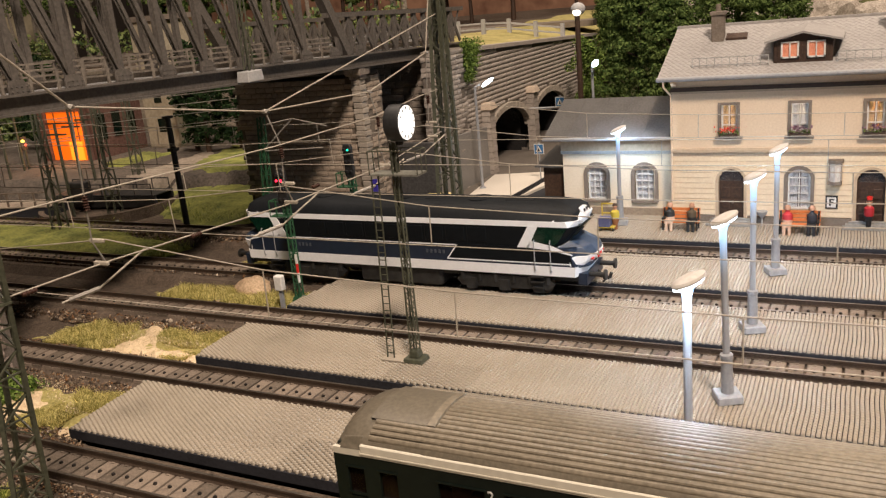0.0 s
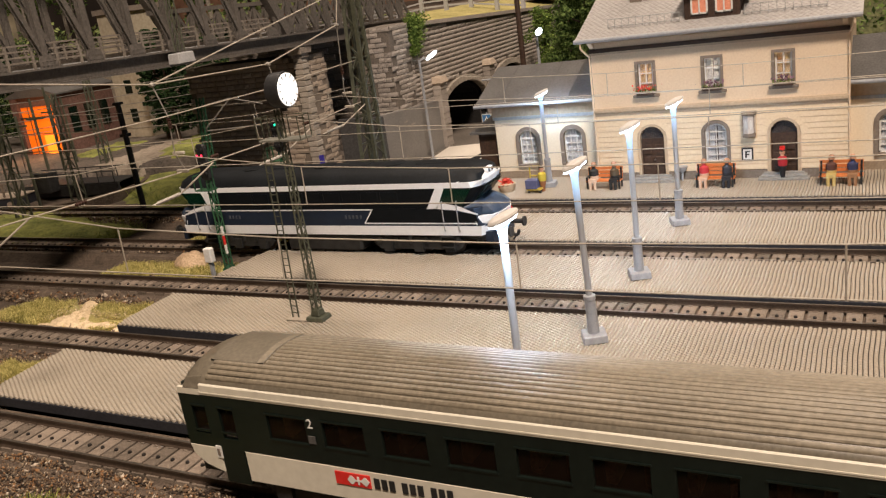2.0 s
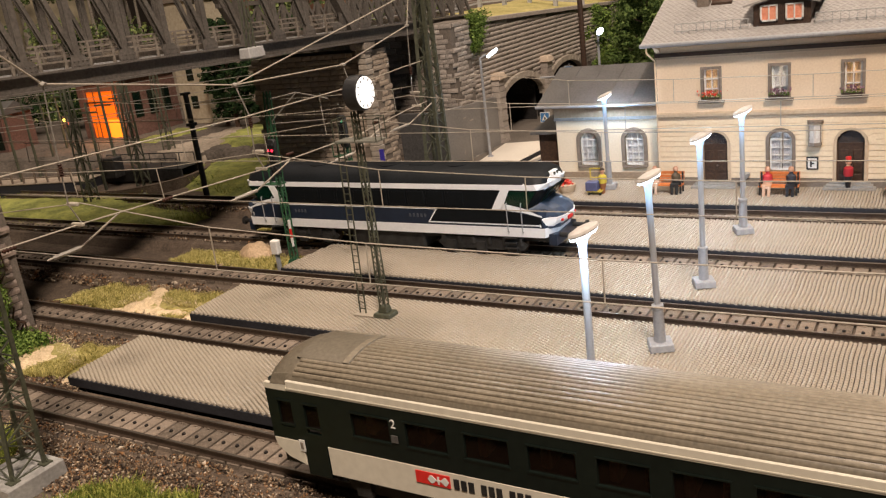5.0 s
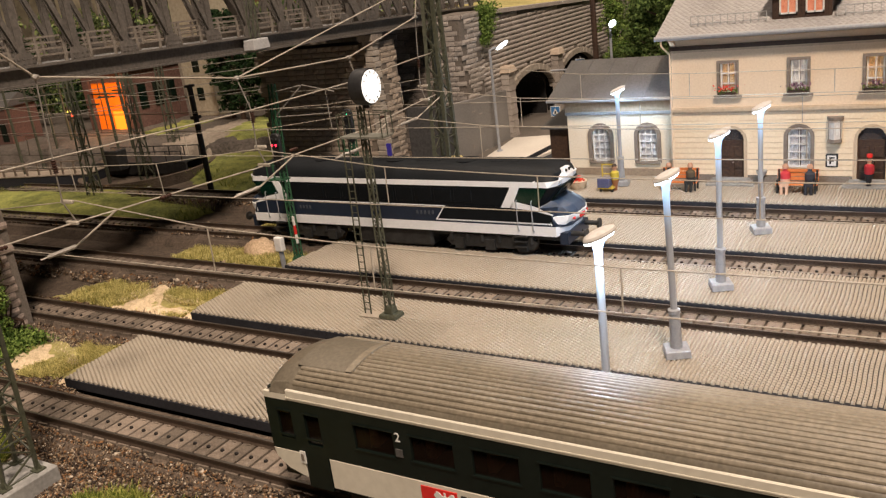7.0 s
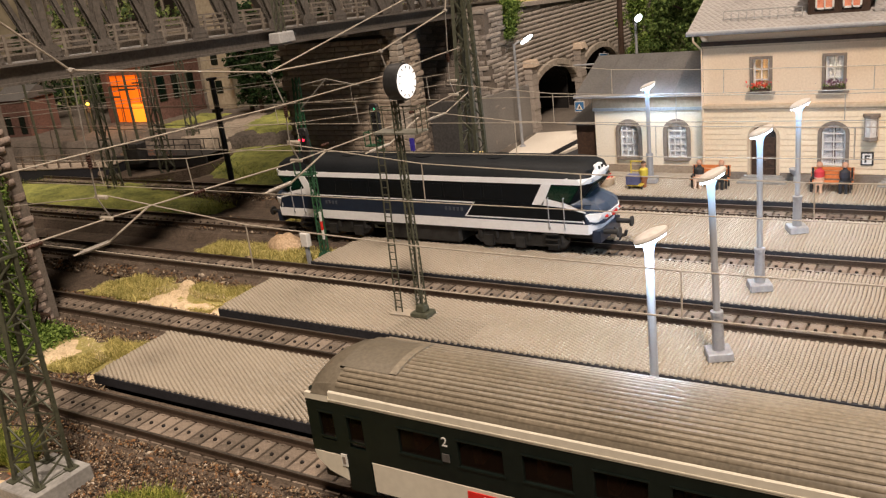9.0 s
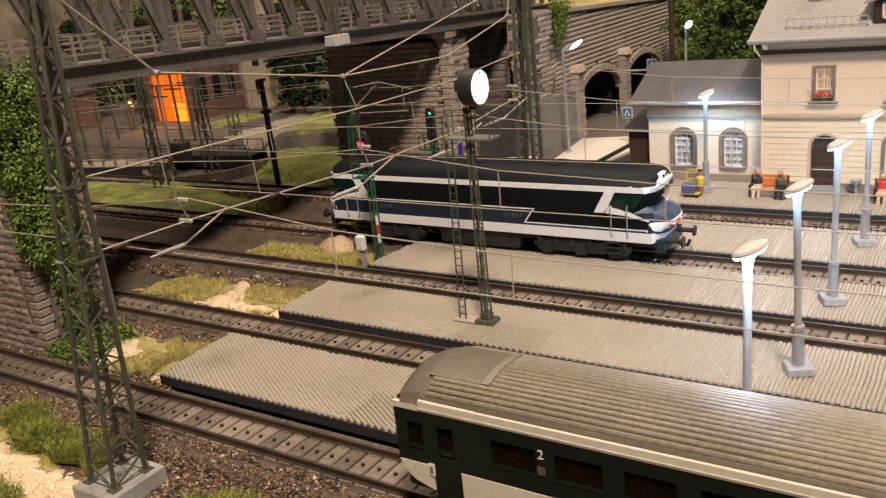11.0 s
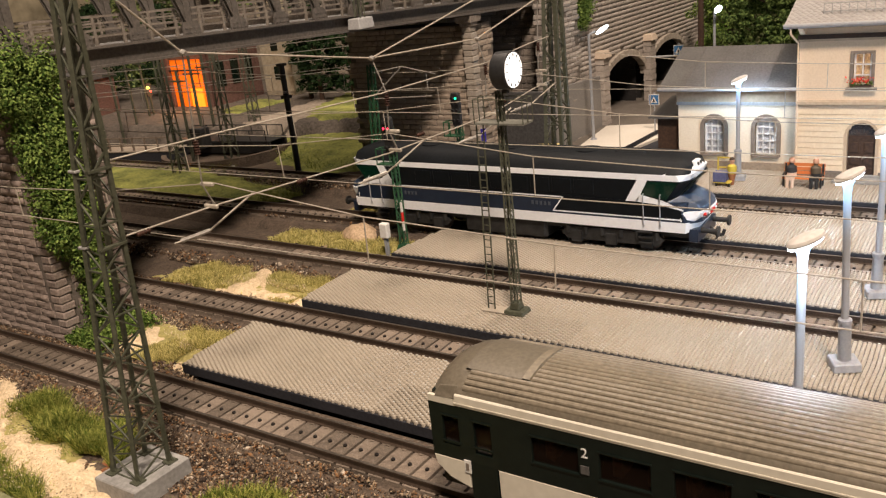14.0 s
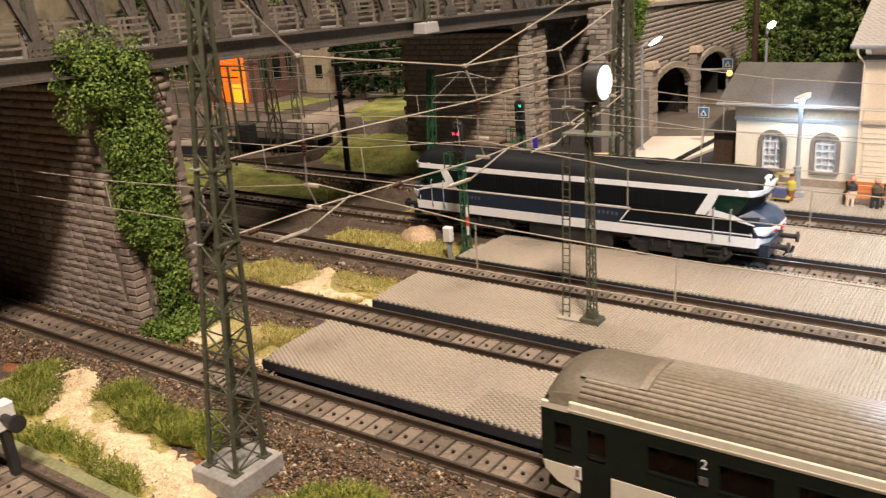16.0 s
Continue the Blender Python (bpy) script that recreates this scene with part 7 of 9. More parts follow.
FRONT = [
    ([(-39.9, 14.2), (-40.3, 16.8), (-39.0, 17.7), (-36.7, 15.9), (-35.3, 14.3), (-37.9, 13.8)], 5200, 0.6, (0.25, 0.05)),
    ([(-34.6, 16.6), (-34.3, 17.7), (-31.2, 17.6), (-27.1, 16.7), (-26.0, 15.6), (-28.5, 15.5), (-31.3, 16.0)], 8500, 0.85, (0.35, 0.05)),
    ([(-35.3, 13.0), (-33.3, 14.1), (-29.8, 13.6), (-27.5, 13.5), (-26.4, 12.8), (-30.3, 12.7)], 2600, 0.65, (0.2, 0)),
    ([(-23.2, 13.6), (-21.5, 16.2), (-19.2, 17.2), (-16.8, 16.5), (-15, 14.0), (-15, 11), (-22, 11)], 12000, 0.6, (0.2, 0.1)),
    ([(-25.2, 14.8), (-23.6, 14.8), (-23.6, 16.2), (-25.2, 16.2)], 500, 0.3, (0.1, 0)),
    ([(-41, 13.0), (-40, 17.6), (-35.5, 17.6), (-28.4, 15.8), (-26.6, 13.0)], 1500, 0.22, (0.1, 0.0)),
]
VERGE = [
    ([(-41.0, 29.6), (-41.2, 31.2), (-38.0, 34.0), (-36.9, 33.6), (-36.2, 31.6), (-37.0, 29.9)], 5200, 0.42, (0.1, 0)),
    ([(-34.7, 32.4), (-34.4, 33.8), (-30.0, 33.8), (-29.7, 31.3), (-33.7, 31.1)], 5200, 0.42, (0.1, 0)),
    ([(-34.6, 29.8), (-32.0, 29.7), (-30.6, 30.2), (-31.6, 30.6), (-33.6, 30.5)], 1400, 0.34, (0.1, 0)),
    ([(-35.3, 26.2), (-30.4, 26.0), (-30.0, 23.8), (-31.4, 23.8), (-33.0, 24.8)], 4800, 0.42, (0.1, 0)),
    ([(-34.0, 22.2), (-31.2, 22.0), (-31.0, 23.8), (-33.0, 24.2)], 2200, 0.38, (0, 0)),
    ([(-40, 37.4), (-40, 40.9), (-29.4, 40.8), (-29.4, 37.4)], 6500, 0.4, (0.1, 0)),
    ([(-38.8, 44.4), (-38.8, 48.1), (-28.9, 48.1), (-28.7, 44.3)], 6500, 0.4, (0.1, 0)),
]
BANK = [
    ([(-76, 40.5), (-47, 41.5), (-46, 47.4), (-60, 52), (-78, 49.5)], 5200, 1.1, (0, 0)),
    ([(-63, 58.5), (-50, 53.5), (-43.5, 55.5), (-48, 65), (-61, 73)], 3600, 1.1, (0, 0)),
]
blades("grass", FRONT, "tall green fibre grass beside the sand path", grass_mat)
blades("grass", VERGE, "short straw-coloured fibre grass between the tracks", straw_mat)
blades("grass", BANK, "olive grass on the banks behind the bridge", grass_mat)


def stones(name, areas, label, material=stone_mix, lift=0.0):
    """Loose broken stones of many sides, in one mesh."""
    base = np.array([(1, 0, 0), (-1, 0, 0), (0, 1, 0), (0, -1, 0), (0, 0, 1), (0, 0, -0.6)], float)
    tris = np.array([(0, 2, 4), (2, 1, 4), (1, 3, 4), (3, 0, 4), (2, 0, 5), (1, 2, 5), (3, 1, 5), (0, 3, 5)])
    vs, fs, off = [], [], 0
    for poly, count, size in areas:
        xs, ys = [p[0] for p in poly], [p[1] for p in poly]
        px, py = np.random.uniform(min(xs), max(xs), count * 2), np.random.uniform(min(ys), max(ys), count * 2)
        ok = np.where(inside(px, py, poly) + 0.3 * wavy(px, py, 1.1, 1.4) > 0)[0][:count]
        n = len(ok)
        r = size * np.random.uniform(0.4, 1.3, n) * (1 + 0.6 * (np.random.rand(n) > 0.93))
        a = np.random.uniform(0, 6.28, n)
        pts = base[None] * np.random.uniform(0.55, 1.3, (n, 6, 1)) * r[:, None, None] * np.random.uniform(0.62, 1.4, (n, 1, 3)) * np.array([1.1, 0.95, 0.8])
        pts[..., 2] += 0.5 * pts[..., 0] * np.random.normal(0, 1, (n, 1))
        ca_, sa_ = np.cos(a)[:, None], np.sin(a)[:, None]
        rot = np.stack([pts[..., 0] * ca_ - pts[..., 1] * sa_, pts[..., 0] * sa_ + pts[..., 1] * ca_, pts[..., 2]], -1)
        gap = np.min(np.abs(py[ok][:, None] - np.array([10.4, *TRACKS.values()])[None]), axis=1)
        bed = np.clip(0.50 - (gap - 1.35) * 0.62, 0.0, 0.50)
        rot += np.stack([px[ok], py[ok], bed * (lift == 0) + lift + 0.02 + 0.4 * r], -1)[:, None]
        vs.append(rot.reshape(-1, 3))
        fs.append((np.arange(n)[:, None, None] * 6 + tris[None]).reshape(-1, 3) + off)
        off += n * 6
    ob = new(name, raw_mesh(name, np.concatenate(vs), np.concatenate(fs), material))
    return tagged(ob, label, "ballast", kind="stuff")


STONES = [
    ([(-30, 16.2), (-26, 16.6), (-23, 15.5), (-18, 15.6), (-8, 13.5), (6, 14), (6, 18.55), (-30, 18.55)], 42000, 0.056),
    ([(-60, 16.6), (-36, 17.2), (-30, 16.6), (-30, 18.55), (-60, 18.55)], 19000, 0.056),
    ([(-60, 20.75), (-28, 20.75), (-29.6, 22.5), (-60, 22.5)], 9500, 0.055),
    ([(-60, 25.4), (-30, 25.6), (-30, 26.1), (-60, 26.1)], 6000, 0.055),
]
STONES += [
    ([(-60, 28.9), (-29.5, 28.9), (-29.5, 30.0), (-60, 30.0)], 5500, 0.065),
    ([(-60, 32.6), (-29.5, 32.7), (-29.5, 33.5), (-60, 33.5)], 2200, 0.09),
    ([(-60, 36.3), (-29.5, 36.3), (-29.5, 37.3), (-60, 37.3)], 1400, 0.09),
    ([(-60, 40.6), (-29.5, 40.6), (-29.5, 41.0), (-60, 41.0)], 1400, 0.09),
]
STONES += [
    ([(-60, 43.6), (-29.5, 43.6), (-29.5, 44.6), (-60, 44.6)], 1800, 0.09),
    ([(-60, 47.9), (-28.5, 47.9), (-28.5, 48.5), (-60, 48.5)], 1800, 0.09),
    ([(-37.6, 14.2), (-25, 12.8), (-25, 14.4), (-36, 17.5)], 900, 0.05),
]
stones("ballast_stones", STONES, "loose brown and rust-coloured ballast stones")
stones("sand_grains", [
    ([(-39.0, 18.0), (-36.0, 17.9), (-32.8, 15.8), (-27.6, 14.5), (-24.6, 14.0), (-24.4, 12.4), (-29.6, 13.2), (-35.6, 14.8)], 4200, 0.024),
    ([(-36.6, 34.0), (-35.2, 34.0), (-34.6, 32.0), (-31.0, 31.2), (-29.6, 31.2), (-33.2, 30.5), (-36.6, 29.8)], 1200, 0.026),
    ([(-37.2, 25.6), (-35.4, 25.9), (-33.2, 24.6), (-30.6, 23.2), (-33.4, 24.0), (-36.6, 25.0)], 900, 0.026)], "loose sand grains and bits of stone on the path", sand_bits, 0.36)
bm = B()
made = bmesh.ops.create_icosphere(bm, subdivisions=4, radius=1.0)
for v in made["verts"]:
    f = 1 + 0.10 * math.sin(v.co.x * 5.1 + v.co.y * 3.3) * math.cos(v.co.y * 4.2 - v.co.z * 2.0) + random.uniform(-0.03, 0.03)
    v.co = Vector((v.co.x * 1.45 * f, v.co.y * 0.95 * f, v.co.z * 0.95 * f))
solo("sand_mound", bm, surface("sandy_earth", (0.40, 0.27, 0.16), (0.80, 0.60, 0.40), 140, 0.95, 0.9, fine=900, depth=0.001), "small heap of tan sandy earth in the grass", "sand heap", at=(-34.2, 39.8, -0.02), smooth=True)


# ---- ivy on the first pier ----
ivy = thing("ivy", (-38.3, 23.6, 0), "dense green ivy climbing the stone pier", "ivy")
bm = B()
for k in range(9):
    pts = [Vector((0.2 + random.uniform(-0.1, 0.3), random.uniform(-0.6, 1.6) + 0.25 * math.sin(j * 0.8 + k), j * 1.05)) for j in range(13)]
    tube(bm, pts, 0.05, 5)
part("stem", bm, dark_wood, ivy, "woody stems")
spots, facing = [], []
for k in range(540):
    z = random.uniform(0.3, 13.9)
    if z < 4.6 and random.random() < 0.6:
        continue
    c = Vector((random.uniform(0.0, 0.85), min(0.55, max(-1.7, random.gauss(-0.35 if z > 4.6 else 0.15, 0.75 if z > 4.6 else 0.35))) - (0.3 if z > 11 else 0), z))
    if z > 11.0 and random.random() < 0.55:
        c += Vector((random.uniform(-1.6, 0.6), random.uniform(-2.2, 0.4), random.uniform(-0.4, 1.6)))
    r = random.uniform(0.30, 0.72)
    for _ in range(120):
        v = Vector((random.gauss(0, 1), random.gauss(0, 1), random.gauss(0, 1))).normalized()
        p = c + v * r * random.uniform(0.78, 1.08)
        p.x = max(p.x, 0.0) if z < 12 else p.x
        spots.append((p.x, p.y, max(p.z, 0.05)))
        facing.append((v.x, v.y, v.z + 0.35))
leaf_cloud("leaves", spots, 0.078, leaf_ivy, ivy, "small fresh green leaves", 0.6, facing=facing)
bm_spots = [(max(-38.3, random.gauss(-37.5, 0.8)), 23.5 + random.uniform(-1.9, 1.9), abs(random.gauss(0.20, 0.16)) + 0.15) for _ in range(7500)]
leaf_cloud("ground_ivy", bm_spots, 0.10, leaf_ivy, None, "low ivy spreading over the ground at the pier's foot", 0.55, "ground cover", (0, 0, 0), "stuff")
ivy2 = thing("ivy", (-32.0, 68.8, 9.6), "small ivy hanging from the top of the stone wall", "ivy")
spots = []
for k in range(80):
    z = random.uniform(0.0, 2.9)
    c = Vector((random.uniform(0, 0.4), random.gauss(0, 0.2 + 0.22 * z) + 0.25 * z, z))
    spots += [tuple(c + Vector((random.gauss(0, 0.22), random.gauss(0, 0.25), random.gauss(0, 0.25)))) for _ in range(45)]
leaf_cloud("leaves", spots, 0.11, leaf_ivy, ivy2, "bright green leaves", 0.55)

ivy3 = thing("ivy", (-28.2, 92.0, 0), "tall dark green creeper at the end of the stone wall", "ivy")
spots, facing = [], []
for k in range(150):
    c = Vector((random.gauss(0, 0.7), random.gauss(0, 0.6), random.uniform(0.5, 10.6)))
    for _ in range(60):
        v = Vector((random.gauss(0, 1), random.gauss(0, 1), random.gauss(0, 1))).normalized()
        spots.append(tuple(c + v * random.uniform(0.35, 0.6)))
        facing.append((v.x, v.y, v.z + 0.4))
leaf_cloud("leaves", spots, 0.13, leaf_ivy, ivy3, "dull green leaves", 0.55, facing=facing)
bm = B()
for k in range(5):
    tube(bm, [Vector((random.uniform(-0.4, 0.4), random.uniform(-0.3, 0.3), 2.1 * j)) for j in range(6)], 0.08, 5)
part("stem", bm, dark_wood, ivy3, "woody stems")


# ---- trees ----
def tree(x, y, z, tall, wide, label, needles=False, seed=0, lean=0.0, bare=0.25, count=380, leaf=0.22, bark=None, dense=36, foliage=leaf_dark):
    random.seed(seed)
    t = thing("tree", (x, y, z), label, "tree", "trees behind the station")
    bm = B()
    for k in range(6):
        f0, f1 = k / 6, (k + 1) / 6
        rod(bm, (lean * f0, 0, tall * 0.92 * f0), (lean * f1 + random.uniform(-0.1, 0.1), 0, tall * 0.92 * f1), tall * 0.022 * (1.1 - f0), tall * 0.022 * (1.1 - f1), 8)
    for k in range(22):
        f = bare + (0.92 - bare) * k / 22
        a = k * 2.4
        r = wide * (1.05 - f) * 0.8 if needles else wide * 0.75 * math.sin(math.pi * (0.25 + 0.7 * (f - bare) / (1 - bare)))
        rod(bm, (lean * f, 0, tall * f), (lean * f + r * math.cos(a), r * math.sin(a), tall * f + (0.0 if needles else r * 0.5)), tall * 0.006, tall * 0.002, 5)
    part("trunk", bm, bark or dark_wood, t, "brown trunk with limbs")
    spots, facing = [], []
    for k in range(count):
        f = bare + (1 - bare) * random.random() ** 0.9
        a = random.uniform(0, 6.283)
        rr = wide * (1.04 - f) / (1.04 - bare) if needles else wide * math.sin(math.pi * min(0.98, 0.16 + 0.84 * (f - bare) / (1 - bare))) ** 0.6
        rr *= random.uniform(0.55, 1.0)
        c = Vector((lean * f + rr * math.cos(a), rr * math.sin(a), tall * f))
        q = random.uniform(0.25, 0.6) * wide * 0.28
        for _ in range(dense):
            v = Vector((random.gauss(0, 1), random.gauss(0, 1), random.gauss(0, 1))).normalized()
            p = c + Vector((v.x * 1.6, v.y * 1.6, v.z)) * q * random.uniform(0.7, 1.15)
            spots.append(tuple(p))
            facing.append((v.x, v.y, v.z + 0.5))
    leaf_cloud("crown", spots, leaf, foliage, t, "dark green crown of many small leaves", 0.5, facing=facing)


for n, (x, y, z, h, w) in enumerate(((-19.6, 80, 0, 17, 3.6), (-16.0, 76, 0, 15.0, 3.0), (-13.2, 84, 0, 17, 4.0), (-9.5, 96, 3, 13.5, 3.2), (7, 119, 13.4, 9, 3.4), (15, 121, 13.6, 9, 3.6), (23, 118, 13, 9, 3.6), (-26.6, 101, 4, 12, 2.8), (-29.4, 110, 8, 9, 3.0))):
    tree(x, y, z, h, w, "dark leafy tree on the slope behind the station", False, 30 + n, 0.0, 0.12, 330, 0.15, None, 90)
for n, (x, y, h, w) in enumerate(((-70.5, 76.0, 12.5, 2.1), (-67.5, 74.5, 12.5, 2.2), (-64.0, 76, 12, 2.4), (-61, 79, 12, 2.6), (-98, 78, 12, 3.4), (-104, 72, 13, 3.5))):
    tree(x, y, 1.9, h, w, "slender dark tree in the far yard", False, 60 + n, 0.0, 0.10, 210, 0.17, None, 46, leaf_shade)
bark_grey = surface("grey_bark", (0.14, 0.115, 0.09), (0.34, 0.30, 0.25), 80, 0.9, 0.4, fine=500)
for n in range(34):
    tree(-54 - 2.8 * n + random.uniform(-1.2, 1.2), 97 + random.uniform(0, 14), 11.1, random.uniform(15, 21), random.uniform(2.4, 3.4), "grey-stemmed brownish tree on the plateau behind the bridge", False, 130 + n, random.uniform(-0.8, 0.8), 0.5, 60, 0.2, bark_grey)
for n in range(16):
    tree(-38 - 7.0 * n + random.uniform(-2, 2), 150 + random.uniform(-14, 20), 11.3, random.uniform(15, 22), random.uniform(3, 4.5), "brownish tree at the far edge of the meadow", False, 90 + n, 0.0, 0.35, 130, 0.5)
random.seed(5)

# ---- rocky slope behind the trees ----
sx, sy = np.meshgrid(np.linspace(-32, 90, 96), np.linspace(84, 150, 40))
sz = np.clip((sy - 88) * 0.45, -0.5, 24) + 1.6 * wavy(sx, sy, 2.0, 0.16) + 0.7 * wavy(sx, sy, 5.0, 0.6)
sz -= np.clip((-27.5 - sx) * 3.0, 0, 30)
i = np.arange(sx.size).reshape(sx.shape)
q = np.stack([i[:-1, :-1], i[:-1, 1:], i[1:, 1:], i[1:, :-1]], -1).reshape(-1, 4)
ob = new("ground_hillside", raw_mesh("ground_hillside", np.stack([sx, sy, sz], -1).reshape(-1, 3), q, surface("hillside_earth", (0.035, 0.045, 0.015), (0.13, 0.13, 0.05), 30, 0.95, 0.8, fine=300, depth=0.002)))
tagged(ob, "grassy wooded hillside behind the station", "hillside", kind="structure")
for n in range(26):
    x, y = -26 + 2.4 * n + random.uniform(-0.9, 0.9), random.uniform(106, 113)
    bm = B()
    made = bmesh.ops.create_icosphere(bm, subdivisions=3, radius=random.uniform(1.6, 2.9))
    for v in made["verts"]:
        f = 1 + 0.22 * math.sin(v.co.x * 1.9 + n) * math.cos(v.co.z * 2.3 + n * 0.7) + random.uniform(-0.05, 0.05)
        v.co = Vector((v.co.x * 1.4 * f, v.co.y * 0.8 * f, v.co.z * 0.95 * f + 0.35 * v.co.x))
    solo("rock", bm, rock_mat, "pale weathered rock on the hillside", "rock", "hillside rocks", at=(x, y, (y - 88) * 0.45 + 0.8), turn=random.uniform(-30, 30))
sp = [(random.uniform(-27, 45), random.uniform(94, 108) if k % 2 else random.uniform(111, 130), 0) for k in range(300)]
bush = []
for x, y, _ in sp:
    c = Vector((x, y, (y - 88) * 0.45 + 0.8))
    bush += [tuple(c + Vector((random.gauss(0, 1.1), random.gauss(0, 1.0), random.gauss(0, 0.7)))) for _ in range(45)]
leaf_cloud("bushes", bush, 0.35, leaf_dark, None, "dark green undergrowth on the hillside", 0.5, "bushes", (0, 0, 0), "stuff")

# ---- hedge of bushes below the plateau, behind the far yard ----
hedge = []
for k in range(640):
    c = Vector((random.uniform(-72, -50) if k % 2 else random.uniform(-122, -94), random.uniform(86, 89), 0))
    c.z = random.uniform(2.0, 8.0 + 2.0 * math.sin(c.x * 0.35))
    if k >= 540:
        c = Vector((random.uniform(-140, -54), random.uniform(95, 104), 11.2 + random.uniform(0, 4.5)))
    hedge += [tuple(c + Vector((random.gauss(0, 0.9), random.gauss(0, 0.5), random.gauss(0, 0.7)))) for _ in range(34)]
leaf_far = surface("far_bush_leaf", (0.05, 0.09, 0.025), (0.26, 0.32, 0.10), 60, 0.7, 0.0, island=0.8)
leaf_cloud("hedge", hedge, 0.42, leaf_far, None, "mixed green hedge behind the far yard", 0.55, "hedge", (0, 0, 0), "stuff")


# ---- track with buffer stop and green kerb in the foreground ----
track(10.4, -75, 12, "model railway track in front of the grass, ending at a buffer stop")
bm = B()
box(bm, -75, 11.8, -0.1, 12, 12.5, 0.42)
solo("kerb", bm, surface("green_board", (0.13, 0.135, 0.06), (0.26, 0.26, 0.13), 60, 0.85, 0.3, fine=700), "weathered green wooden board beside the track", "kerb", kind="structure", bevel=0.04)
stop = thing("buffer_stop", (-31.2, 10.4, 0.3), "white buffer stop beam with black buffers on a short track", "buffer stop")
bm = B()
box(bm, -0.3, -1.55, 2.1, 0.25, 1.1, 3.1)
part("beam", bm, white_paint, stop, "white painted beam", bevel=0.06)
for y in (-0.95, 0.65):
    bm = B()
    rod(bm, (0.2, y, 2.6), (1.0, y, 2.6), 0.17, n=12)
    rod(bm, (1.0, y, 2.6), (1.15, y, 2.6), 0.32, n=16)
    part("buffer", bm, black_paint, stop, "black round buffer", smooth=True)
    bm = B()
    beam(bm, (-2.4, y, 0.3), (0, y, 2.4), 0.25, 0.3)
    beam(bm, (0.1, y, 0.3), (0.0, y, 2.3), 0.3, 0.35)
    part("brace", bm, under_black, stop, "black steel brace")
bm = B()
box(bm, -0.31, -1.55, 2.3, -0.29, -0.6, 2.9)
part("stripe", bm, red_paint, stop)


# ---- little painted figures: plain smooth shapes ----
def figure(x, y, z, turn, seated, material, label):
    bm = B()
    rings = [(0.0, 0.13), (0.35, 0.16), (0.62, 0.24), (0.95, 0.28), (1.2, 0.27), (1.32, 0.12), (1.4, 0.10), (1.48, 0.16), (1.62, 0.17), (1.74, 0.10)]
    if seated:
        turned(bm, [(r * 1.05, h - 0.15) for h, r in rings[2:]], 12)
        loft(bm, [[(dx + px, py, pz) for px, pz in ((-0.26, 0.34), (0.26, 0.34), (0.26, 0.56), (-0.26, 0.56))] for dx, py in ((0, 0.1), (0, -0.55))])
        for sx in (-0.15, 0.15):
            rod(bm, (sx, -0.5, 0.45), (sx, -0.55, -0.12), 0.10, 0.09)
    else:
        turned(bm, [(r, h) for h, r in rings], 12)
    return solo("model_figure", bm, material, label, "figurine", "platform figurines", at=(x, y, z), turn=turn, smooth=True)


def painted(name, low, high):
    """A figure painted in two tones, split at the waist by height."""
    m = surface(name, tuple(c * 0.8 for c in low), low, 300, 0.7, 0.0)
    nt = m.node_tree
    n, ln = nt.nodes, nt.links
    co = n.new("ShaderNodeTexCoord")
    sep = n.new("ShaderNodeSeparateXYZ")
    ln.new(co.outputs["Object"], sep.inputs[0])
    ramp = n.new("ShaderNodeValToRGB")
    ramp.color_ramp.interpolation = "CONSTANT"
    e = ramp.color_ramp.elements
    e[0].position, e[0].color = 0.0, (*low, 1)
    e[1].position, e[1].color = 0.36, (*high, 1)
    skin = e.new(0.66)
    skin.color = (0.55, 0.30, 0.19, 1)
    top = e.new(0.80)
    top.color = (0.06, 0.035, 0.02, 1)
    scale = n.new("ShaderNodeMath")
    scale.operation = "MULTIPLY"
    scale.inputs[1].default_value = 50.0
    ln.new(sep.outputs["Z"], scale.inputs[0])
    ln.new(scale.outputs[0], ramp.inputs["Fac"])
    ln.new(ramp.outputs["Color"], n["Principled BSDF"].inputs["Base Color"])
    return m


bench_orange = surface("bench_orange", (0.55, 0.16, 0.04), (0.72, 0.24, 0.07), 120, 0.5, 0.1)


def bench(x, y):
    b = thing("bench", (x, y, 1.0), "orange slatted bench on the station platform", "bench", "platform benches")
    for k in range(3):
        bm = B()
        box(bm, -1.15, -0.42 + 0.22 * k, 0.5, 1.15, -0.42 + 0.22 * k + 0.18, 0.57)
        part("seat_slat", bm, bench_orange, b)
    for k in range(3):
        bm = B()
        box(bm, -1.15, 0.24 + 0.04 * k, 0.66 + 0.23 * k, 1.15, 0.30 + 0.04 * k, 0.85 + 0.23 * k)
        part("back_slat", bm, bench_orange, b)
    for sx in (-1.05, 1.05):
        bm = B()
        box(bm, sx - 0.05, -0.42, 0.0, sx + 0.05, -0.34, 0.75)
        box(bm, sx - 0.05, 0.22, 0.0, sx + 0.05, 0.30, 1.3)
        box(bm, sx - 0.06, -0.44, 0.72, sx + 0.06, 0.3, 0.80)
        part("side_frame", bm, black_paint, b, "dark side frame")


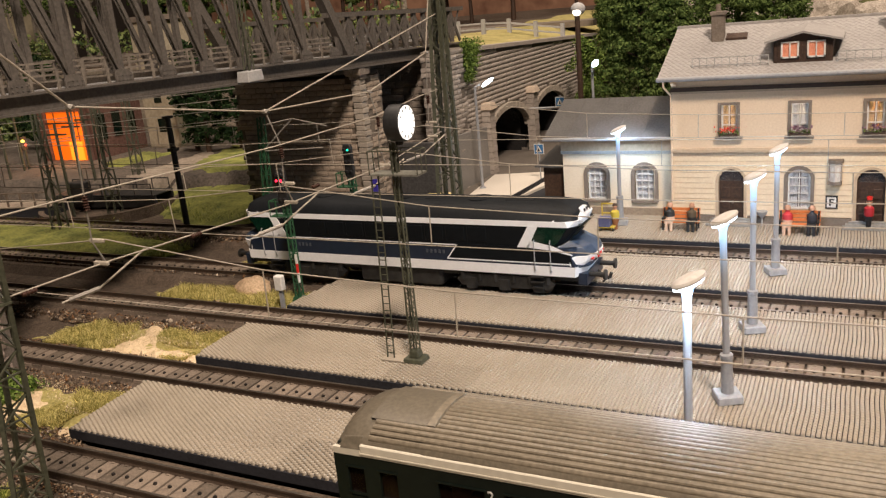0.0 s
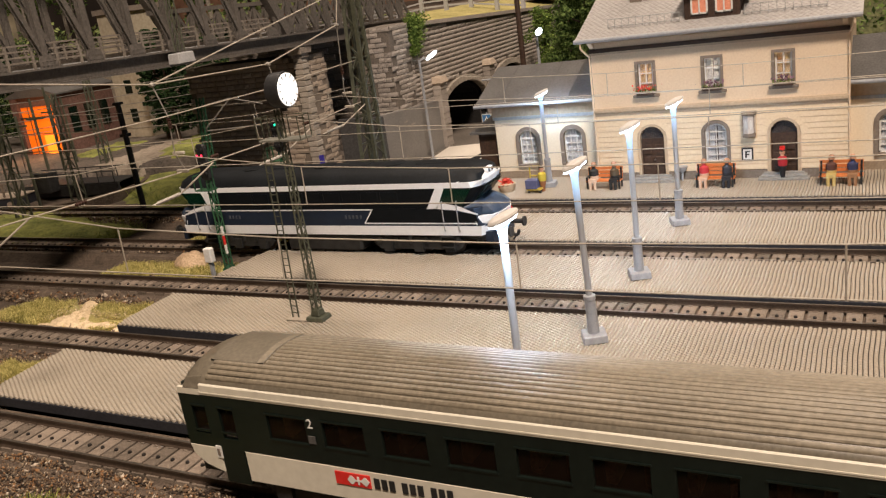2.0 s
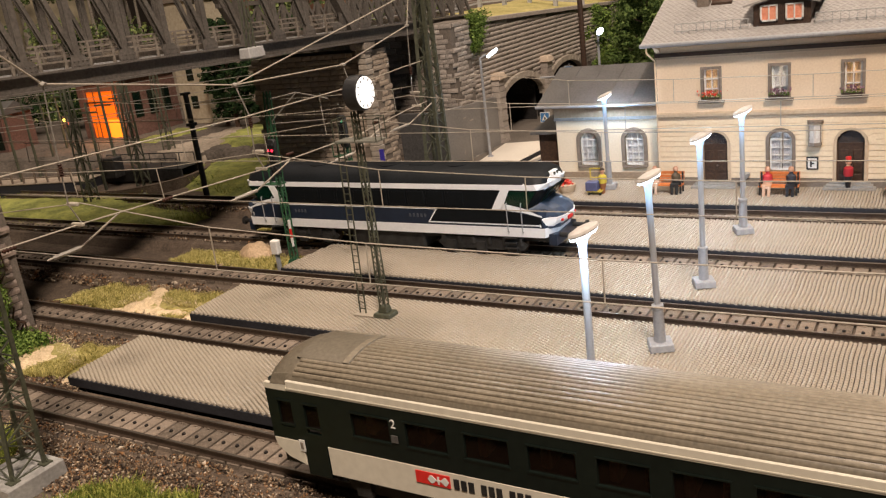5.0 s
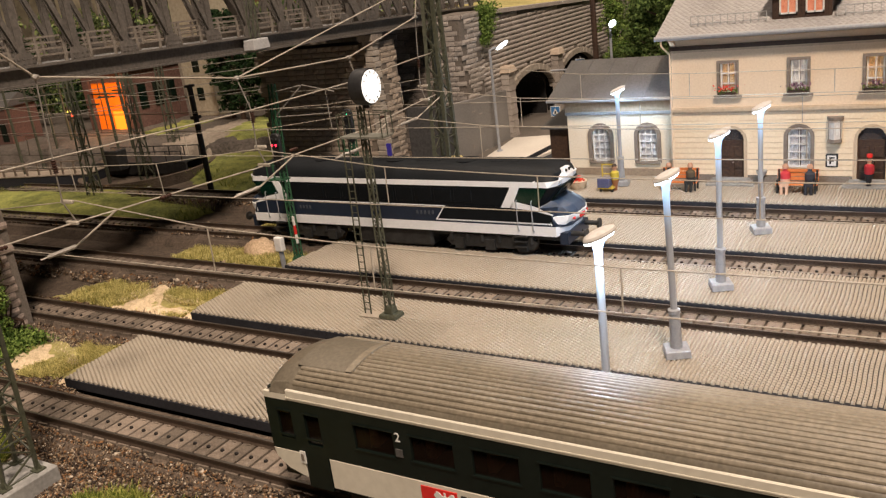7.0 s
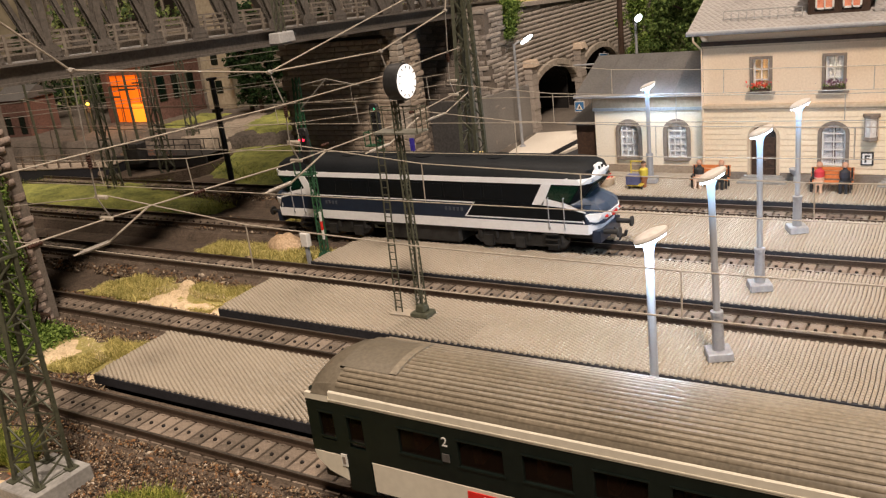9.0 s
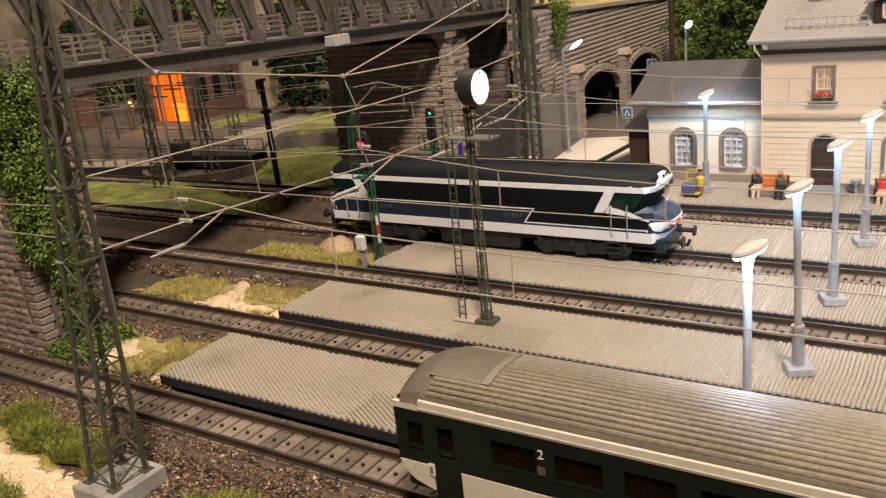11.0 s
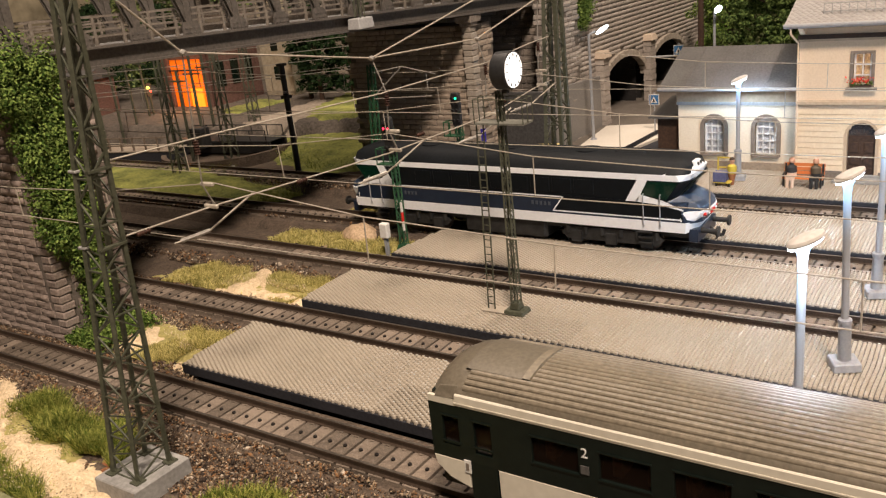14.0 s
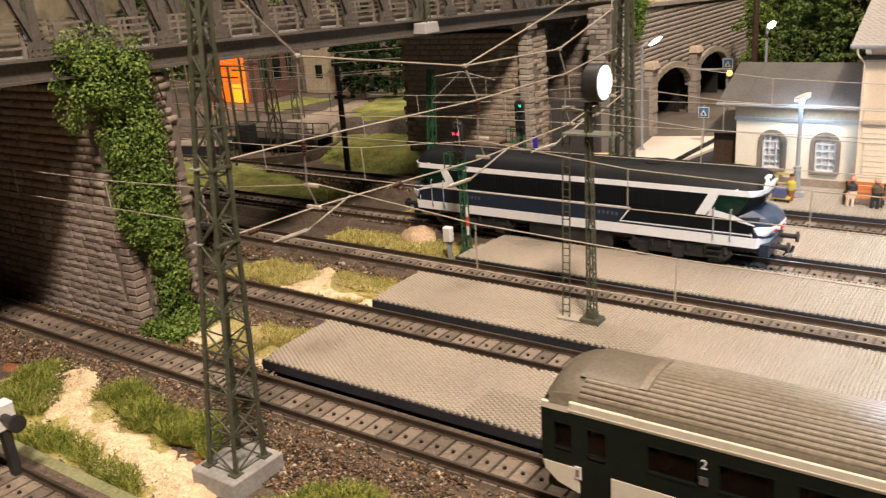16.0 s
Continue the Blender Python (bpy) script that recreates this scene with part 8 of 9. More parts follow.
skin_tone = painted("figure_a", (0.66, 0.48, 0.36), (0.03, 0.03, 0.03))
coats = [painted("figure_b", (0.02, 0.02, 0.02), (0.10, 0.07, 0.04)), painted("figure_c", (0.62, 0.40, 0.28), (0.55, 0.04, 0.05)), painted("figure_d", (0.02, 0.02, 0.025), (0.035, 0.035, 0.045)),
         painted("figure_e", (0.55, 0.42, 0.16), (0.10, 0.04, 0.03)), painted("figure_f", (0.30, 0.16, 0.08), (0.03, 0.035, 0.09)), painted("figure_g", (0.015, 0.015, 0.018), (0.42, 0.02, 0.03))]
for x in (-10.8, -3.85, 3.1):
    bench(x, 53.55)
figure(-11.45, 53.5, 1.12, 0, True, skin_tone, "small seated painted figure in a light skirt on a bench")
figure(-10.1, 53.5, 1.12, 0, True, coats[0], "small seated painted figure in a brown coat on a bench")
figure(-4.5, 53.5, 1.12, 0, True, coats[1], "small seated painted figure in a red coat on a bench")
figure(-3.15, 53.5, 1.12, 0, True, coats[2], "small seated painted figure in dark clothes on a bench")
figure(2.6, 53.5, 1.12, 0, True, coats[3], "small seated painted figure with yellow trousers on a bench")
figure(3.7, 53.5, 1.12, 0, True, coats[4], "small seated painted figure in a blue jacket on a bench")
figure(-0.15, 54.75, 1.13, 0, False, coats[5], "small standing painted figure in a red jacket on the doorstep")
bm = B()
turned(bm, [(0.15, 0.0), (0.17, 0.14), (0.15, 0.2)], 12)
solo("red_cap", bm, red_paint, "small red cap on the standing figure", "cap", at=(-0.15, 54.75, 2.82), smooth=True)

# luggage: trolley with crates, basket, bicycle
tr = thing("luggage_trolley", (-15.3, 52.75, 1.0), "yellow luggage trolley with a blue crate on the platform", "trolley")
bm = B()
box(bm, -0.5, -0.4, 0.22, 0.5, 0.4, 0.3)
for sx in (-0.45, 0.45):
    box(bm, sx - 0.04, 0.34, 0.3, sx + 0.04, 0.42, 1.7)
box(bm, -0.45, 0.34, 1.62, 0.45, 0.42, 1.7)
box(bm, -0.45, 0.34, 1.0, 0.45, 0.42, 1.08)
part("frame", bm, surface("trolley_yellow", (0.55, 0.40, 0.05), (0.72, 0.55, 0.10), 100, 0.5, 0.1), tr, "yellow steel frame")
bm = B()
box(bm, -0.55, -0.45, 0.3, 0.25, 0.2, 0.9)
part("crate", bm, surface("crate_blue", (0.07, 0.08, 0.17), (0.12, 0.13, 0.25), 100, 0.6, 0.1), tr, "blue crate", bevel=0.03)
for sx in (-0.4, 0.4):
    bm = B()
    rod(bm, (sx, -0.3, 0.13), (sx + 0.08, -0.3, 0.13), 0.13, n=12)
    rod(bm, (sx, 0.3, 0.13), (sx + 0.08, 0.3, 0.13), 0.13, n=12)
    part("wheel", bm, black_paint, tr)
figure(-14.85, 52.95, 1.0, 20, False, painted("figure_h", (0.30, 0.12, 0.05), (0.60, 0.48, 0.06)), "small standing painted figure in a yellow top beside the trolley")
bk = thing("flower_basket", (-17.5, 53.1, 1.0), "brown basket filled with red flowers on the platform", "basket")
bm = B()
turned(bm, [(0.45, 0.0), (0.6, 0.3), (0.62, 0.55), (0.55, 0.55)], 14)
part("basket", bm, trim_beige, bk, "brown tub", smooth=True)
leaf_cloud("blossoms", [(random.gauss(0, 0.2), random.gauss(0, 0.2), random.uniform(0.5, 0.85)) for _ in range(130)], 0.09, flower_red, bk, "red blossoms", 0.8)
bike_yellow = surface("bicycle_yellow", (0.50, 0.42, 0.05), (0.70, 0.60, 0.10), 100, 0.45, 0.0)


def bicycle(x, y, turn):
    b = thing("bicycle", (x, y, 1.0), "small yellow bicycle parked on the platform end", "bicycle", "parked bicycles", "", turn)
    for wx in (-0.62, 0.62):
        bm = B()
        n = 22
        ring = [Vector((wx + 0.42 * math.cos(2 * math.pi * k / n), 0, 0.42 + 0.42 * math.sin(2 * math.pi * k / n))) for k in range(n + 1)]
        tube(bm, ring, 0.045, 5)
        w = part("wheel", bm, black_paint, b, "black tyre")
        bm = B()
        for k in range(5):
            a = math.pi * k / 5
            rod(bm, (wx - 0.4 * math.cos(a), 0, 0.42 - 0.4 * math.sin(a)), (wx + 0.4 * math.cos(a), 0, 0.42 + 0.4 * math.sin(a)), 0.012, n=4)
        part("spokes", bm, lamp_grey, w)
    bm = B()
    for p, q in (((-0.62, 0.42), (-0.2, 1.0)), ((-0.62, 0.42), (-0.05, 0.38)), ((-0.2, 1.0), (-0.05, 0.38)), ((-0.2, 0.95), (0.42, 0.95)), ((-0.05, 0.38), (0.42, 0.9)), ((0.62, 0.42), (0.40, 1.15))):
        rod(bm, (p[0], 0, p[1]), (q[0], 0, q[1]), 0.035, n=6)
    part("frame", bm, bike_yellow, b, "yellow frame")
    bm = B()
    tube(bm, [(0.30, -0.25, 1.22), (0.40, 0, 1.15), (0.30, 0.25, 1.22)], 0.03)
    part("handlebar", bm, lamp_grey, b)
    bm = B()
    box(bm, -0.36, -0.08, 1.0, -0.05, 0.08, 1.08)
    part("saddle", bm, black_paint, b)


bicycle(-20.9, 53.6, 10)
bicycle(-20.5, 54.3, 14)
bicycle(-21.6, 54.8, 8)
bm = B()
for k in range(5):
    tube(bm, [(-0.9 + 0.4 * k, 0, 0), (-0.9 + 0.4 * k, 0, 0.6), (-0.9 + 0.4 * k, 0.35, 0.6), (-0.9 + 0.4 * k, 0.35, 0)], 0.035, 5)
solo("bicycle_rack", bm, lamp_grey, "grey hooped bicycle rack", "bicycle rack", at=(-21.9, 53.2, 1.0))


# ---- parked road vehicles behind the fence ----
def car(name, x, y, z, turn, paint, label, long=4.7, tall=1.55, van=False):
    c = thing(name, (x, y, z), label, "car" if not van else "van", "parked vehicles", "", turn)
    l, w = long / 2, 0.95
    bm = B()
    if van:
        prof = [(-l, 0.3), (l, 0.3), (l + 0.02, 0.9), (l - 0.12, 1.3), (l - 0.4, tall + 0.35), (l - 0.75, tall + 0.62), (-l + 0.15, tall + 0.62), (-l, tall + 0.4)]
    else:
        prof = [(-l, 0.3), (l, 0.3), (l + 0.03, 0.7), (l - 0.9, 0.95), (l - 1.55, tall), (-l + 1.0, tall), (-l + 0.25, 1.0), (-l - 0.02, 0.85)]
    prism(bm, [(px, -w, pz) for px, pz in prof], (0, 2 * w, 0))
    part("body", bm, paint, c, "painted body", bevel=0.09)
    for f in (-1, 1):
        spans = ((-l + 0.4, -l + 1.4), (-l + 1.55, -l + 2.6), (l - 1.7, l - 0.75)) if van else ((-l + 1.05, -0.1), (0.05, l - 1.65))
        for a, b in spans:
            bm = B()
            z0, z1 = (1.25, tall + 0.3) if van else (1.0, tall - 0.12)
            ya, yb = sorted((f * w, f * (w + 0.012)))
            prism(bm, [(a, ya, z0), (b + (0 if van else 0.25), ya, z0), (b, ya, z1), (a + 0.08, ya, z1)], (0, yb - ya, 0))
            part("side_window", bm, cab_glass, c, "dark window")
        for px in (-l + 0.9, l - 0.9):
            bm = B()
            rod(bm, (px, f * 0.75, 0.36), (px, f * 0.99, 0.36), 0.36, n=16)
            t = part("wheel", bm, black_paint, c, "black tyre", smooth=True)
            bm = B()
            rod(bm, (px, f * 0.99, 0.36), (px, f * 1.005, 0.36), 0.2, n=12)
            part("hubcap", bm, rail_head, t, "shiny hubcap")
    bm = B()
    zt = tall + 0.3 if van else tall - 0.1
    zb = 1.3 if van else 1.0
    xa, xb = (l - 0.13, l - 0.42) if van else (l - 0.88, l - 1.5)
    prism(bm, [(xa + 0.03, -0.8, zb), (xa + 0.03, 0.8, zb), (xb + 0.05, 0.72, zt), (xb + 0.05, -0.72, zt)], (0.012, 0, 0.01))
    part("windscreen", bm, cab_glass, c, "dark windscreen")
    for yy in (-0.7, 0.7):
        bm = B()
        rod(bm, (l - 0.02, yy, 0.66), (l + 0.06, yy, 0.66), 0.13, n=12)
        part("headlight", bm, white_paint, c, "round headlamp")


van_yellow = surface("van_yellow", (0.62, 0.50, 0.20), (0.76, 0.64, 0.30), 60, 0.4, 0.0)
car_blue = surface("car_blue", (0.012, 0.018, 0.045), (0.02, 0.03, 0.065), 60, 0.25, 0.0)
car_silver = surface("car_silver", (0.40, 0.41, 0.42), (0.55, 0.56, 0.57), 60, 0.3, 0.0, metal=0.4)
car("van", -30.0, 56.3, 0.0, 20, van_yellow, "cream-yellow small van parked behind the fence", 4.4, 1.5, True)
car("car", -34.4, 56.6, 0.0, 10, car_silver, "silver hatchback parked behind the fence", 4.4, 1.6)
car("car", -25.0, 55.6, 0.0, 55, car_blue, "dark blue car parked at the platform end", 4.6, 1.5)
car("car", -26.9, 57.4, 0.2, 60, car_blue, "dark car parked beside the road", 4.4, 1.5)
fence = thing("picket_fence", (-37, 53.2, 0), "dark low railing fence along the far track", "fence")
for k in range(46):
    bm = B()
    x = 0.3 * k
    box(bm, x - 0.03, -0.03, 0.25, x + 0.03, 0.03, 1.55)
    part("bar", bm, black_paint, fence)
for z in (0.4, 1.4):
    bm = B()
    box(bm, -0.1, -0.05, z, 13.6, 0.05, z + 0.09)
    part("cross_bar", bm, black_paint, fence)
for k in range(6):
    bm = B()
    box(bm, 2.7 * k - 0.08, -0.08, -0.1, 2.7 * k + 0.08, 0.08, 1.7)
    part("post", bm, black_paint, fence)


# ---- street lamps, signs, pole with globe ----
def street_lamp(x, y, z, tall, dx, dy, label):
    s = thing("street_lamp", (x, y, z), label, "street lamp", "street lamps")
    bm = B()
    turned(bm, [(0.32, 0), (0.26, 0.15), (0.13, 0.2), (0.11, tall)], 12)
    part("post", bm, lamp_grey, s, "grey post", smooth=True)
    bm = B()
    d = Vector((dx, dy, 0)).normalized()
    rod(bm, (0, 0, tall - 0.1), Vector((0, 0, tall + 0.2)) + d * 0.5, 0.09)
    part("arm", bm, lamp_grey, s)
    bm = B()
    p = Vector((0, 0, tall + 0.25)) + d * 1.1
    made = bmesh.ops.create_icosphere(bm, subdivisions=2, radius=1.0)
    side = d.cross(Vector((0, 0, 1)))
    for v in made["verts"]:
        v.co = p + d * v.co.x * 0.54 + side * v.co.y * 0.30 + Vector((0, 0, 1)) * (v.co.z * 0.20 + v.co.x * 0.30)
    part("lamp_head", bm, led, s, "bright white lamp head", smooth=True)


street_lamp(-30.3, 66.6, 0.2, 8.8, 0.9, 0.55, "tall grey street lamp with bright white head beside the road")
street_lamp(-22.5, 74.5, 0.2, 9.3, 0.5, -0.8, "tall grey street lamp with bright white head behind the wing")
blue_sign = surface("sign_blue", (0.03, 0.14, 0.36), (0.05, 0.20, 0.46), 60, 0.5, 0.0)


def crossing_sign(x, y, z0, z, label, lamp=False):
    s = thing("crossing_sign", (x, y, z0), label, "road sign", "crossing signs")
    bm = B()
    rod(bm, (0, 0, 0), (0, 0, z - z0 + 0.6), 0.06)
    part("post", bm, lamp_grey, s)
    h = z - z0
    bm = B()
    box(bm, -0.45, -0.12, h - 0.45, 0.45, -0.06, h + 0.45)
    part("panel", bm, white_paint, s, "white-rimmed panel")
    bm = B()
    box(bm, -0.39, -0.14, h - 0.39, 0.39, -0.121, h + 0.39)
    part("blue_panel", bm, blue_sign, s, "blue panel")
    bm = B()
    prism(bm, [(-0.3, -0.155, h - 0.26), (0.3, -0.155, h - 0.26), (0, -0.155, h + 0.28)], (0, 0.013, 0))
    part("triangle", bm, white_paint, s, "white triangle")
    bm = B()
    prism(bm, [(-0.1, -0.17, h - 0.2), (0.1, -0.17, h - 0.2), (0.04, -0.17, h + 0.06), (-0.04, -0.17, h + 0.06)], (0, 0.013, 0))
    part("mark", bm, black_paint, s)
    if lamp:
        bm = B()
        blob(bm, (0.2, -0.2, h - 0.8), 0.27, (1, 1, 1), 2, 0)
        part("warning_lamp", bm, glowing("warning_lamp", (1.0, 0.55, 0.12), 3.0), s, "glowing amber lamp", smooth=True)
        bm = B()
        rod(bm, (-3.2, 0.3, h - 0.6), (0, 0, h - 0.5), 0.09)
        part("arm", bm, lamp_grey, s)


crossing_sign(-26.1, 69.8, 0.2, 3.05, "blue and white crossing sign beside the road")
crossing_sign(-26.4, 76.9, 0.2, 6.1, "blue and white crossing sign with an amber lamp over the road", True)
gl = thing("globe_lamp", (-22.2, 70.0, 0.0), "tall brown pole with a globe lamp beside the wall", "street lamp")
bm = B()
rod(bm, (0, 0, 0), (0, 0, 14.0), 0.26, 0.22, 10)
part("pole", bm, dark_wood, gl, "dark brown wooden pole", smooth=True)
bm = B()
blob(bm, (0.1, 0, 14.5), 0.62, (1, 1, 0.85), 2, 0)
part("globe", bm, concrete, gl, "grey globe shade", smooth=True)
bm = B()
blob(bm, (0.1, -0.35, 14.25), 0.36, (1, 1, 0.8), 2, 0)
part("bulb", bm, glowing("globe_bulb", (1.0, 0.9, 0.75), 4.0), gl, "lit bulb", smooth=True)

# ---- meadow fence and distant wood above the wall ----
mf = thing("meadow_fence", (0, 0, 0), "pale concrete post fence along the meadow", "fence")
meadow_z = lambda x, y: 11.6 + (0.25 - min(max(y - 68, 0), 42) * 0.045) * min(max((x + 41) / 7, 0), 1)
fence_at = [(-33.6 - 3.2 * k, 100 - 0.4 * k, meadow_z(-33.6 - 3.2 * k, 100 - 0.4 * k) if k < 5 else 11.2) for k in range(14)]
for x, y, z in fence_at:
    bm = B()
    taper(bm, x - 0.24, y - 0.22, x + 0.24, y + 0.22, z - 0.3, z + 1.75, 0.03)
    part("post", bm, concrete, mf)
for (xa, ya, za), (xb, yb, zb) in zip(fence_at, fence_at[1:]):
    for h in (0.6, 1.25):
        bm = B()
        beam(bm, (xa, ya, za + h), (xb, yb, zb + h), 0.14, 0.2)
        part("rail", bm, concrete, mf)
bm = B()
box(bm, -140, 112, 11.0, -33.5, 117, 11.75)
solo("meadow_road", bm, trim_grey, "grey lane across the meadow", "lane", kind="structure")
bm = B()
box(bm, -200, 205, -5, 60, 207, 60)
solo("backdrop", bm, surface("wood_backdrop", (0.14, 0.065, 0.04), (0.36, 0.20, 0.125), 5, 0.95, 0.0, fine=30), "brown autumn wood on the far backdrop", "backdrop", kind="structure")

# ---- far yard under the bridge ----
orange = glowing("orange_glow", (1.0, 0.19, 0.006), 0.40)
orange_bright = glowing("orange_glow_bright", (1.0, 0.30, 0.02), 1.1)
yard_plaster = surface("yard_plaster", (0.34, 0.29, 0.21), (0.50, 0.44, 0.33), 30, 0.9, 0.2, fine=300)
brick_red = surface("brick_red", (0.085, 0.040, 0.030), (0.19, 0.105, 0.082), 40, 0.9, 0.3, fine=500)
gate_brown = surface("gate_brown", (0.10, 0.035, 0.01), (0.22, 0.08, 0.025), 60, 0.7, 0.2)
ws = thing("lit_workshop", (-88.9, 70.2, 1.9), "glowing orange engine shed with red-brown brick side in the far yard", "engine shed")
bm = B()
box(bm, 0.85, 0.35, -0.2, 6.9, 0.6, 5.75)
part("glowing_front", bm, orange, ws, "orange glowing gate front")
for x0 in (2.1, 5.7):
    bm = B()
    box(bm, x0, 0.25, 2.3 if x0 > 3.5 else 0.0, x0 + 0.09, 0.345, 5.75)
    part("mullion", bm, gate_brown, ws, "brown gate mullion")
bm = B()
box(bm, 3.9, 0.24, 0.0, 6.0, 0.34, 2.25)
part("bright_bay", bm, orange_bright, ws, "brighter lit bay")
for x0, x1 in ((-0.25, 0.84), (6.91, 7.52)):
    bm = B()
    box(bm, x0, -0.1, -0.1, x1, 0.34, 7.0)
    part("gate_post", bm, brick_red, ws, "brick gate post")
bm = B()
box(bm, -0.2, 0.0, 4.4, 7.4, 0.2, 4.55)
part("cross_rail", bm, under_black, ws, "dark steel cross rail")
bm = B()
box(bm, 0.85, 0.2, 5.77, 6.9, 0.6, 6.9)
part("gable_wall", bm, brick_red, ws, "brick wall over the gates")
bm = B()
box(bm, 7.2, 0.6, -0.1, 7.7, 8.2, 6.9)
side = part("side_wall", bm, brick_red, ws, "red-brown brick side wall")
for k in range(3):
    bm = B()
    box(bm, 7.62, 1.5 + 2.3 * k, 2.2, 7.78, 2.7 + 2.3 * k, 5.2)
    part("window", bm, cab_glass, side, "dark tall window")
bm = B()
box(bm, -0.4, 8.2, -0.1, 7.7, 8.6, 6.9)
box(bm, -0.4, 0.6, -0.1, 0.0, 8.2, 6.9)
part("rear_wall", bm, brick_red, ws)
bm = B()
prism(bm, [(-0.8, -0.2, 6.92), (8.2, -0.2, 6.92), (8.2, -0.2, 7.1), (3.7, -0.2, 8.4), (-0.8, -0.2, 7.1)], (0, 9.0, 0))
part("roof", bm, felt, ws, "grey roof")
data = bpy.data.lights.new("workshop_glow", "POINT")
data.energy, data.color, data.shadow_soft_size = 0.07, (1.0, 0.46, 0.18), 0.02
ob = new("workshop_glow", data)
ob.location = (-0.83, 0.67, 0.05)


def brick_block(x, y, l, d, h, turn, label):
    b = thing("brick_building", (x, y, 0), label, "building", "far yard buildings", "", turn)
    bm = B()
    box(bm, -l / 2, -d / 2, 0, l / 2, d / 2, h)
    part("wall", bm, brick_red, b, "red-brown walls")
    bm = B()
    prism(bm, [(-l / 2 - 0.3, -d / 2 - 0.4, h), (-l / 2 - 0.3, d / 2 + 0.4, h), (-l / 2 - 0.3, 0, h + d * 0.3)], (l + 0.6, 0, 0))
    part("roof", bm, felt, b, "dark roof")
    for k in range(int(l / 2.2)):
        bm = B()
        x0 = -l / 2 + 0.8 + 2.2 * k
        box(bm, x0, -d / 2 - 0.06, h * 0.35, x0 + 0.9, -d / 2 + 0.02, h * 0.7)
        part("window", bm, cab_glass, b, "dark window")


brick_block(-97.4, 64.8, 4.4, 5, 6.4, 12, "dark red shed with tall windows in the far yard")
tw = thing("concrete_tower", (-77.2, 80.4, 1.9), "pale beige tower block at the yard's far end", "tower")
bm = B()
box(bm, -2.6, -2.5, 0, 2.4, 2.5, 15)
part("shaft", bm, yard_plaster, tw, "beige plaster shaft", bevel=0.1)
bm = B()
box(bm, -2.8, -2.8, 15, 2.8, 2.8, 15.6)
part("cap", bm, trim_grey, tw)
for z in (2.0, 5.5):
    bm = B()
    box(bm, -0.6, -2.56, z, 0.5, -2.46, z + 1.6)
    part("window", bm, cab_glass, tw, "dark window")
wp = thing("wooden_pole", (-50.0, 51.2, 0), "dark wooden pole standing in the grass", "pole")
bm = B()
rod(bm, (0, 0, 0), (0, 0, 9.4), 0.26, 0.22, 10)
part("pole", bm, under_black, wp, smooth=True)
for q, z0, z1 in ((0.32, 6.7, 6.95), (0.3, 9.3, 9.5)):
    bm = B()
    box(bm, -q, -q, z0, q, q, z1)
    part("band", bm, under_black, wp)
# low ramp with railing, and a dark flat wagon on it
ramp_rail = surface("ramp_rail", (0.10, 0.075, 0.055), (0.22, 0.17, 0.13), 60, 0.7, 0.2)
rp = thing("loading_ramp", (-66.5, 54.6, 0), "low stone loading ramp with railing across the far yard", "ramp", turn=12)
bm = B()
box(bm, -26, -1.4, -0.1, -2, 1.4, 1.2)
part("ramp_body", bm, edge_stone, rp, "dark grey stone body")
bm = B()
box(bm, -26.1, -1.5, 1.204, -1.9, 1.5, 1.34)
part("walkway", bm, yard_wall, rp, "pale worn walkway slab", bevel=0.03)
for k in range(17):
    bm = B()
    box(bm, -26 + 1.5 * k - 0.07, -1.35, 1.34, -26 + 1.5 * k + 0.07, -1.2, 2.6)
    part("rail_post", bm, ramp_rail, rp)
for z in (1.8, 2.55):
    bm = B()
    box(bm, -26, -1.34, z, -2, -1.22, z + 0.1)
    part("rail_bar", bm, ramp_rail, rp)
tt = thing("turntable", (-64.4, 57.0, 0), "dark turntable with steel bridge in the far yard", "turntable", turn=6)
bm = B()
turned(bm, [(6.6, -0.1), (6.6, 0.9), (6.1, 0.9), (6.1, 0.3), (0.01, 0.3)], 36)
part("pit", bm, ballast, tt, "dark stone rim and pit", smooth=False)
bm = B()
for f in (-1, 1):
    box(bm, -6.05, f * 1.2 - 0.15, 0.5, 6.05, f * 1.2 + 0.15, 1.55)
box(bm, -6.05, -1.35, 1.56, 6.05, 1.35, 1.7)
part("bridge_deck", bm, under_black, tt, "black steel deck", bevel=0.05)
for f in (-1, 1):
    for k in range(7):
        bm = B()
        rod(bm, (-5.7 + 1.9 * k, f * 1.3, 1.7), (-5.7 + 1.9 * k, f * 1.3, 2.7), 0.05)
        part("rail_post", bm, under_black, tt)
    bm = B()
    rod(bm, (-5.7, f * 1.3, 2.7), (5.7, f * 1.3, 2.7), 0.05)
    part("rail_bar", bm, under_black, tt)
bm = B()
box(bm, -2.6, -2.7, 1.2, -0.9, -1.4, 3.2)
part("cabin", bm, under_black, tt, "small dark cabin", bevel=0.08)
ym = thing("far_pole", (-86.4, 65.5, 1.6), "thin dark signal post in the far yard", "pole", "far yard poles")
bm = B()
